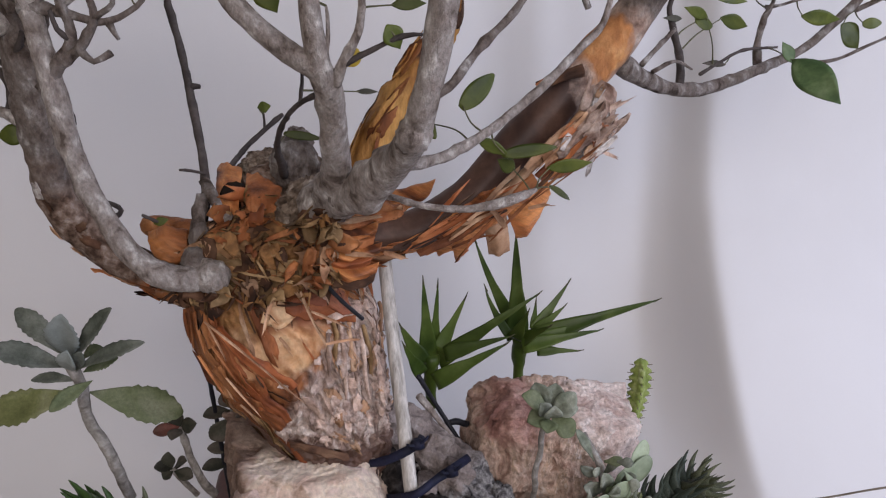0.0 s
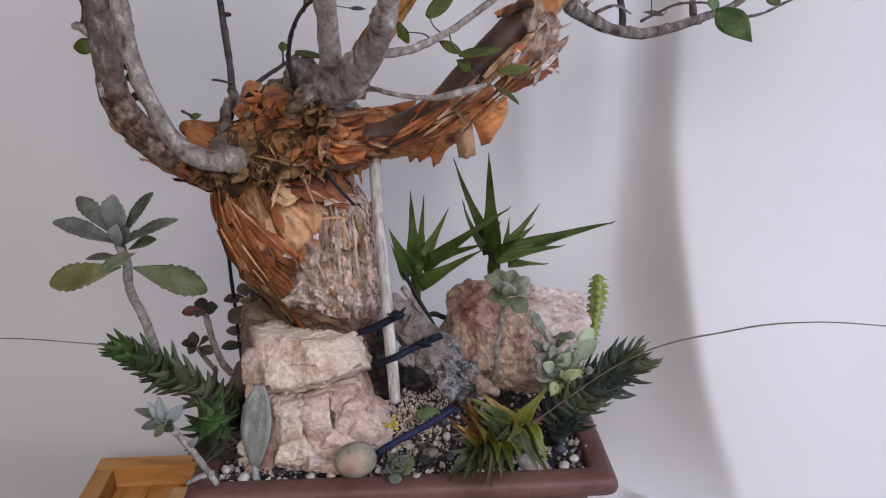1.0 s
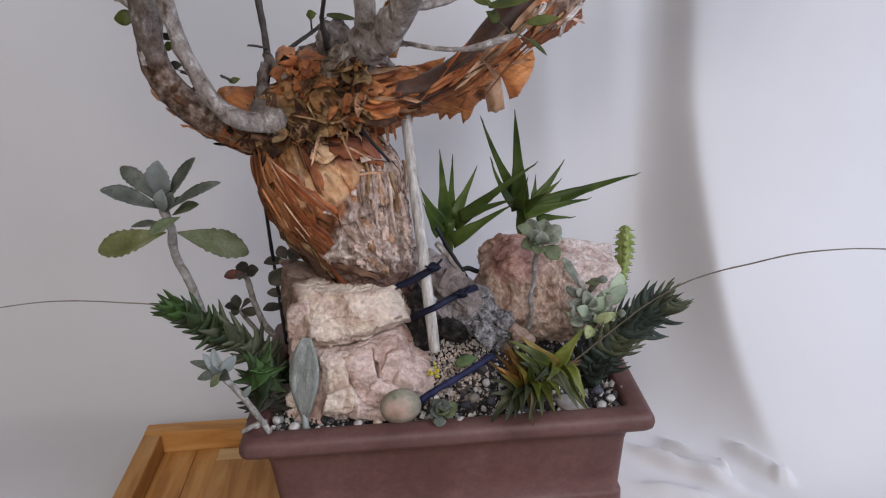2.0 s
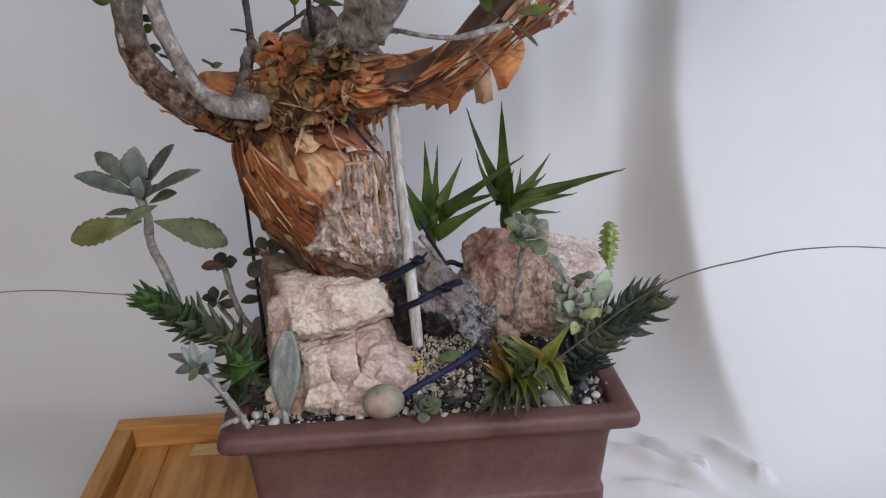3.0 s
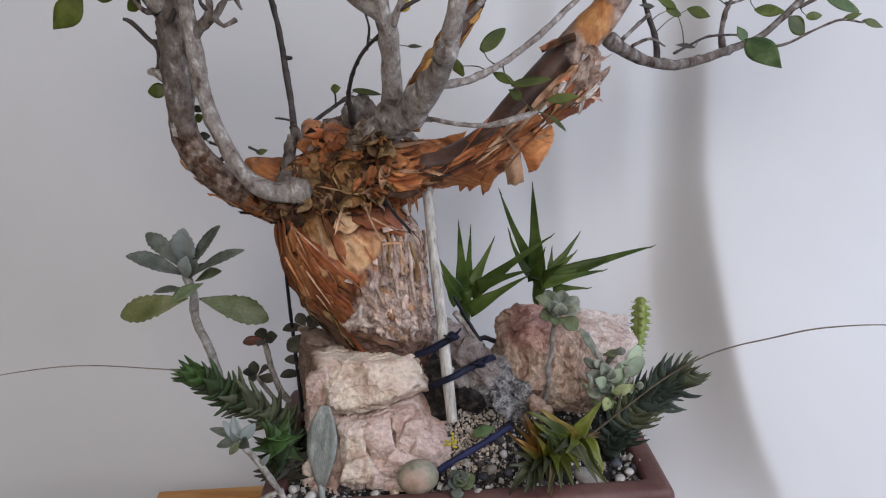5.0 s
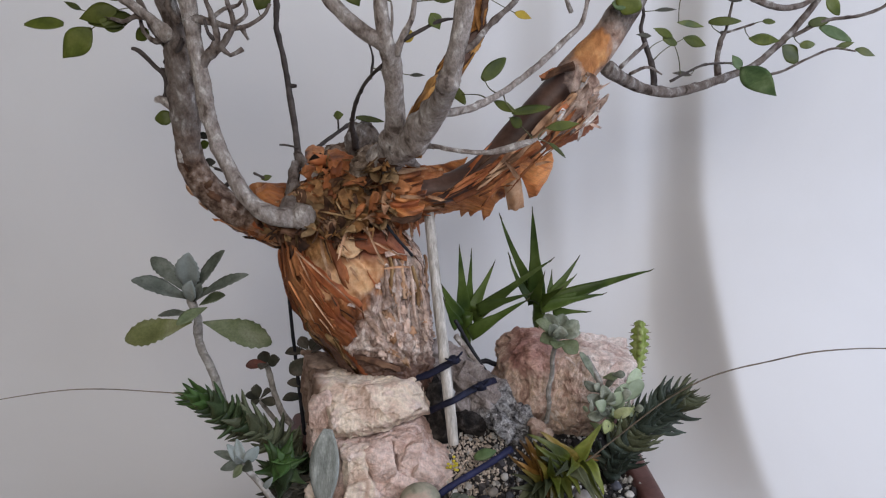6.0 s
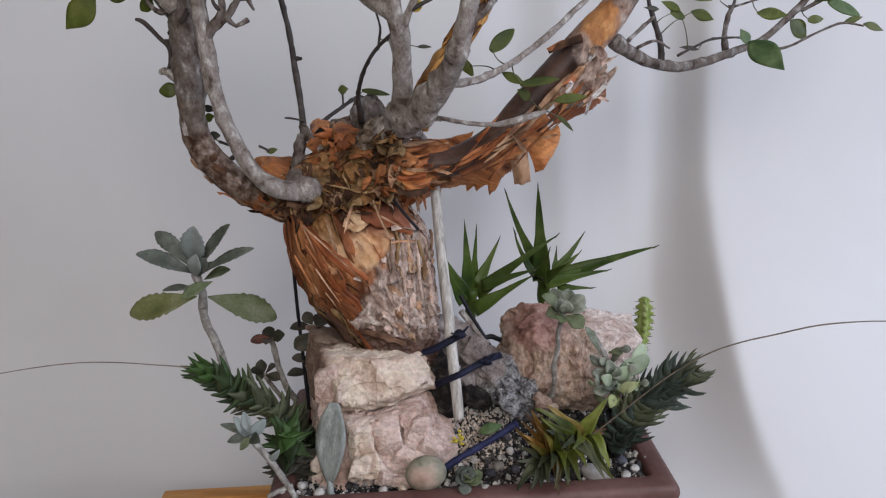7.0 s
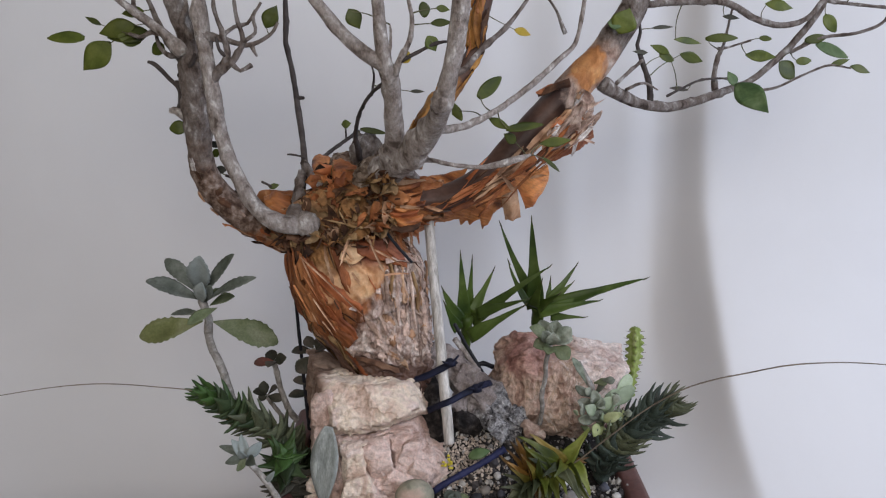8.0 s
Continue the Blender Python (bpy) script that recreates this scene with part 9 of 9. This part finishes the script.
aloe((0.1421, 0.6300, 0.2550), "green aloe with long pointed leaves behind the rose rock", None,
     [((0.1398, 0.6200, 0.2889), (0.1334, 0.6000, 0.3994), 0.0170, 0.00),
      ((0.1425, 0.6200, 0.2911), (0.0996, 0.6050, 0.3938), 0.0114, -0.07),
      ((0.1309, 0.6100, 0.2975), (0.1079, 0.6000, 0.3517), 0.0070, -0.12),
      ((0.1557, 0.6250, 0.2980), (0.1590, 0.6300, 0.3207), 0.0066, 0.00),
      ((0.1560, 0.6200, 0.2949), (0.1901, 0.6350, 0.3348), 0.0100, -0.05),
      ((0.1582, 0.6200, 0.2948), (0.1831, 0.6200, 0.3181), 0.0096, 0.03),
      ((0.1529, 0.6150, 0.2898), (0.2653, 0.6100, 0.3238), 0.0144, 0.05),
      ((0.1564, 0.6100, 0.2912), (0.2197, 0.6100, 0.3098), 0.0092, 0.03),
      ((0.1422, 0.6050, 0.2880), (0.2110, 0.6000, 0.3027), 0.0118, 0.05),
      ((0.1556, 0.6050, 0.2825), (0.1941, 0.6000, 0.2830), 0.0079, 0.03),
      ((0.1431, 0.6100, 0.2921), (0.1635, 0.5900, 0.3156), 0.0109, 0.02),
      ((0.1364, 0.6100, 0.2948), (0.1442, 0.5900, 0.3323), 0.0109, 0.00)],
     (ALOE,), [(0.1426, 0.6220, 0.2399, 0.0050), (0.1427, 0.6220, 0.2594, 0.0048), (0.1432, 0.6220, 0.2738, 0.0068), (0.1439, 0.6220, 0.2903, 0.0070)])
star = aloe((0.1305, 0.4408, 0.1750), "bronze and green clump of star-shaped succulents at the pot rim", None, [], (BRONZE_D,), [(0.1218, 0.42, 0.1676, 0.0060), (0.1221, 0.408, 0.1953, 0.0070), (0.1385, 0.412, 0.2073, 0.0050)])
for k, (a, b, w, bend, mt) in enumerate(
    [((0.1404, 0.4120, 0.2127), (0.1650, 0.4150, 0.2464), 0.0135, 0.04, BRONZE_L),
     ((0.1443, 0.4160, 0.2112), (0.1606, 0.4240, 0.2322), 0.0108, 0.04, BRONZE_G),
     ((0.1381, 0.4100, 0.2119), (0.1083, 0.4040, 0.2481), 0.0146, 0.10, BRONZE_M),
     ((0.1347, 0.4080, 0.2122), (0.1154, 0.4120, 0.2390), 0.0130, 0.08, BRONZE_M),
     ((0.1314, 0.4060, 0.2114), (0.0965, 0.3980, 0.2491), 0.0140, 0.14, BRONZE_G),
     ((0.1300, 0.4040, 0.2105), (0.1016, 0.3920, 0.2425), 0.0130, 0.12, BRONZE_G),
     ((0.1277, 0.4020, 0.2097), (0.1051, 0.3880, 0.2333), 0.0119, 0.12, BRONZE_D),
     ((0.1381, 0.4150, 0.2123), (0.1290, 0.4250, 0.2242), 0.0108, 0.06, BRONZE_L),
     ((0.1427, 0.4180, 0.2130), (0.1396, 0.4280, 0.2194), 0.0076, 0.04, BRONZE_G),
     ((0.1426, 0.4080, 0.2115), (0.1625, 0.3780, 0.1873), 0.0124, 0.10, BRONZE_G),
     ((0.1489, 0.4100, 0.2121), (0.1609, 0.3880, 0.1921), 0.0130, 0.14, BRONZE_L),
     ((0.1388, 0.4040, 0.2098), (0.1538, 0.3740, 0.1907), 0.0097, 0.08, BRONZE_D),
     ((0.1355, 0.4020, 0.2090), (0.1444, 0.3800, 0.2063), 0.0097, 0.08, BRONZE_D),
     ((0.1277, 0.4020, 0.2075), (0.1329, 0.3740, 0.1893), 0.0103, 0.08, BRONZE_G),
     ((0.1316, 0.4020, 0.2082), (0.1379, 0.3760, 0.2018), 0.0097, 0.08, BRONZE_G),
     ((0.1505, 0.4150, 0.2113), (0.1656, 0.4180, 0.2139), 0.0049, 0.03, BRONZE_O),
     ((0.1502, 0.4160, 0.2130), (0.1622, 0.4120, 0.2120), 0.0049, 0.03, BRONZE_O),
     ((0.1378, 0.4040, 0.2165), (0.1263, 0.3800, 0.2176), 0.0097, 0.10, BRONZE_G),
     ((0.1335, 0.4020, 0.2136), (0.1161, 0.3760, 0.2209), 0.0097, 0.12, BRONZE_D),
     ((0.1083, 0.4080, 0.1988), (0.0799, 0.4040, 0.2284), 0.0092, 0.12, BRONZE_O),
     ((0.1066, 0.4100, 0.2011), (0.0872, 0.4080, 0.2310), 0.0086, 0.12, BRONZE_O),
     ((0.1096, 0.4100, 0.2053), (0.0907, 0.4120, 0.2377), 0.0097, 0.10, BRONZE_O),
     ((0.1112, 0.4080, 0.2086), (0.0962, 0.4100, 0.2416), 0.0108, 0.08, BRONZE_O),
     ((0.1129, 0.4060, 0.2085), (0.1020, 0.4040, 0.2411), 0.0113, 0.08, BRONZE_M),
     ((0.1154, 0.4040, 0.2073), (0.1096, 0.3980, 0.2385), 0.0108, 0.06, BRONZE_M),
     ((0.1066, 0.4040, 0.2002), (0.0859, 0.3920, 0.2278), 0.0092, 0.12, BRONZE_O),
     ((0.1083, 0.4020, 0.2002), (0.0891, 0.3880, 0.2235), 0.0086, 0.12, BRONZE_M),
     ((0.1102, 0.4020, 0.2056), (0.0983, 0.3920, 0.2353), 0.0108, 0.10, BRONZE_O),
     ((0.1128, 0.4000, 0.2055), (0.1026, 0.3840, 0.2332), 0.0108, 0.08, BRONZE_M),
     ((0.1186, 0.4000, 0.2061), (0.1138, 0.3840, 0.2354), 0.0108, 0.06, BRONZE_G),
     ((0.1047, 0.4040, 0.1959), (0.0815, 0.3920, 0.2158), 0.0081, 0.10, BRONZE_D),
     ((0.1024, 0.4020, 0.1951), (0.0796, 0.3900, 0.2035), 0.0076, 0.08, BRONZE_D),
     ((0.1014, 0.4020, 0.1930), (0.0793, 0.3840, 0.1775), 0.0103, 0.10, BRONZE_D),
     ((0.1040, 0.4000, 0.1929), (0.0903, 0.3800, 0.1803), 0.0097, 0.08, BRONZE_D),
     ((0.1069, 0.4000, 0.1926), (0.0986, 0.3780, 0.1842), 0.0092, 0.08, BRONZE_D),
     ((0.1008, 0.4040, 0.1951), (0.0831, 0.3900, 0.1866), 0.0081, 0.08, BRONZE_D),
     ((0.1167, 0.4000, 0.2007), (0.1140, 0.3740, 0.1778), 0.0103, 0.06, BRONZE_O),
     ((0.1206, 0.4000, 0.2015), (0.1099, 0.3720, 0.1839), 0.0092, 0.06, BRONZE_M),
     ((0.1225, 0.4000, 0.2024), (0.1216, 0.3740, 0.1859), 0.0097, 0.08, BRONZE_G),
     ((0.1118, 0.4000, 0.1978), (0.1049, 0.3760, 0.1883), 0.0092, 0.08, BRONZE_D),
     ((0.1183, 0.3980, 0.2063), (0.1179, 0.3700, 0.2042), 0.0097, 0.08, BRONZE_G),
     ((0.1134, 0.3980, 0.2033), (0.1067, 0.3700, 0.2062), 0.0097, 0.10, BRONZE_D),
     ((0.1089, 0.4000, 0.2014), (0.0968, 0.3780, 0.2031), 0.0097, 0.10, BRONZE_D)]):
    leaf("leaf", star, a, b, w * 1.12, mt, CLAW, 0.0042, (0.25 * math.sin(k * 1.9), -0.8, 0.7), bend, 0.2, 0.0, 40 + k, nv=14, fold=0.1, twist=0.3 * math.sin(k * 2.7))


def small_rosette(base, label, r, n, mats, seed, tilt=(0, -0.5, 1)):
    p = thing("rosette", base, label, "succulent")
    rnd = random.Random(seed)
    ax = Vector(tilt).normalized()
    u = ax.cross(Vector((1, 0.1, 0))).normalized()
    w = ax.cross(u)
    for k in range(n):
        t = k * 2.39996
        s = (k + 1) / n
        o = u * math.cos(t) + w * math.sin(t)
        a = Vector(base) + ax * 0.004 * (1 - s)
        b = a + (o * s + ax * (1.15 - s) * 0.8).normalized() * r * (0.55 + 0.5 * s)
        leaf("leaf", p, a, b, r * 0.75, mats[k % len(mats)], OBOVATE, 0.0024, ax - o * 0.4, 0.05, 0.1, 0.0, k, nv=9)
    return p


small_rosette((0.0380, 0.4022, 0.1780), "small pale grey-green rosette at the pot rim", 0.0155, 11, (GREYLEAF, GREENLEAF, GREYLEAF), 3)


def cactus():
    p = thing("cactus", (0.2460, 0.6000, 0.2000), "small bright green ribbed cactus behind the rose rock", "cactus")
    bm = bmesh.new()
    c = spline([(0.2460, 0.6000, 0.1841, 0.0050), (0.2484, 0.6000, 0.2124, 0.0056), (0.2510, 0.6000, 0.2376, 0.0070), (0.2512, 0.6000, 0.2572, 0.0066), (0.2507, 0.6000, 0.2690, 0.0036)], 0.001)
    rings = []
    for i, q in enumerate(c):
        rings.append([bm.verts.new(Vector(q[:3]) + Vector((math.cos(a), math.sin(a), 0)) * q[3] * (1 + 0.22 * math.cos(4 * a + 0.6)) * (1 + 0.3 * math.sin(i * 0.8) * max(0, math.cos(4 * a + 0.6)))) for a in [2 * math.pi * k / 24 for k in range(24)]])
    loft(bm, rings)
    bm.faces.new(rings[0])
    bm.faces.new(rings[-1])
    part("body", bm, CACTUS, p)
    me = mesh_of("spine", tube(bmesh.new(), [(0, 0, 0, 0.0006), (0, 0.0022, 0, 0.0004), (0, 0.0042, 0, 0.0001)], 5, 0.002, 0), DRYSTEM)
    for i in range(6, len(c) - 4, 8):
        q = c[i]
        for k in range(4):
            a = (2 * math.pi * k - 0.6) / 4
            o = Vector((math.cos(a), math.sin(a), 0.15))
            b = Vector(q[:3]) + Vector((o.x, o.y, 0)) * q[3] * 1.2
            share("spine", me, aim(b, b + o, (0, 0, 1)), p)


cactus()

# a thick leaf standing on its stalk against the tan rock
lf = thing("succulent_leaf", (-0.0835, 0.4000, 0.1777), "thick blue-grey leaf standing upright against the tan rock", "leaf")
leaf("blade", lf, (-0.0834, 0.4120, 0.1794), (-0.0760, 0.4320, 0.2468), 0.03, BLUELEAF, lambda v: max(0.1, math.sin(math.pi * (0.08 + 0.86 * v) ** 1.15) ** 0.8), 0.004, (-0.45, -1, 0.15), 0.02, 0.08, 0.0, 4)
part("stalk", tube(bmesh.new(), [(-0.0821, 0.4040, 0.1715, 0.0024), (-0.0836, 0.4130, 0.1788, 0.0029), (-0.0831, 0.4200, 0.1897, 0.0010)], 8, 0.003, 0.05, 80), BLUELEAF, lf)
gl = thing("fallen_leaf", (0.0649, 0.4550, 0.1994), "small thick green leaf lying on tan grit", "leaf")
leaf("blade", gl, (0.0544, 0.4550, 0.1967), (0.0756, 0.4580, 0.2010), 0.011, LEAF_B, OVATE, 0.003, (0, -0.7, 0.8), 0.06, 0.05)
mo = thing("yellow_moss", (0.0339, 0.4440, 0.1953), "tiny tuft of bright yellow moss on grit", "moss")
rnd = random.Random(8)
for k in range(12):
    b = Vector((0.0339, 0.4430, 0.1953)) + Vector((rnd.gauss(0, 0.003), rnd.gauss(0, 0.002), rnd.gauss(0, 0.0035)))
    part("tuft", stone(bmesh.new(), b, (0.0018, 0.0016, 0.0014), k, 1, (), 0.3, 3), YELLOWMOSS, mo)
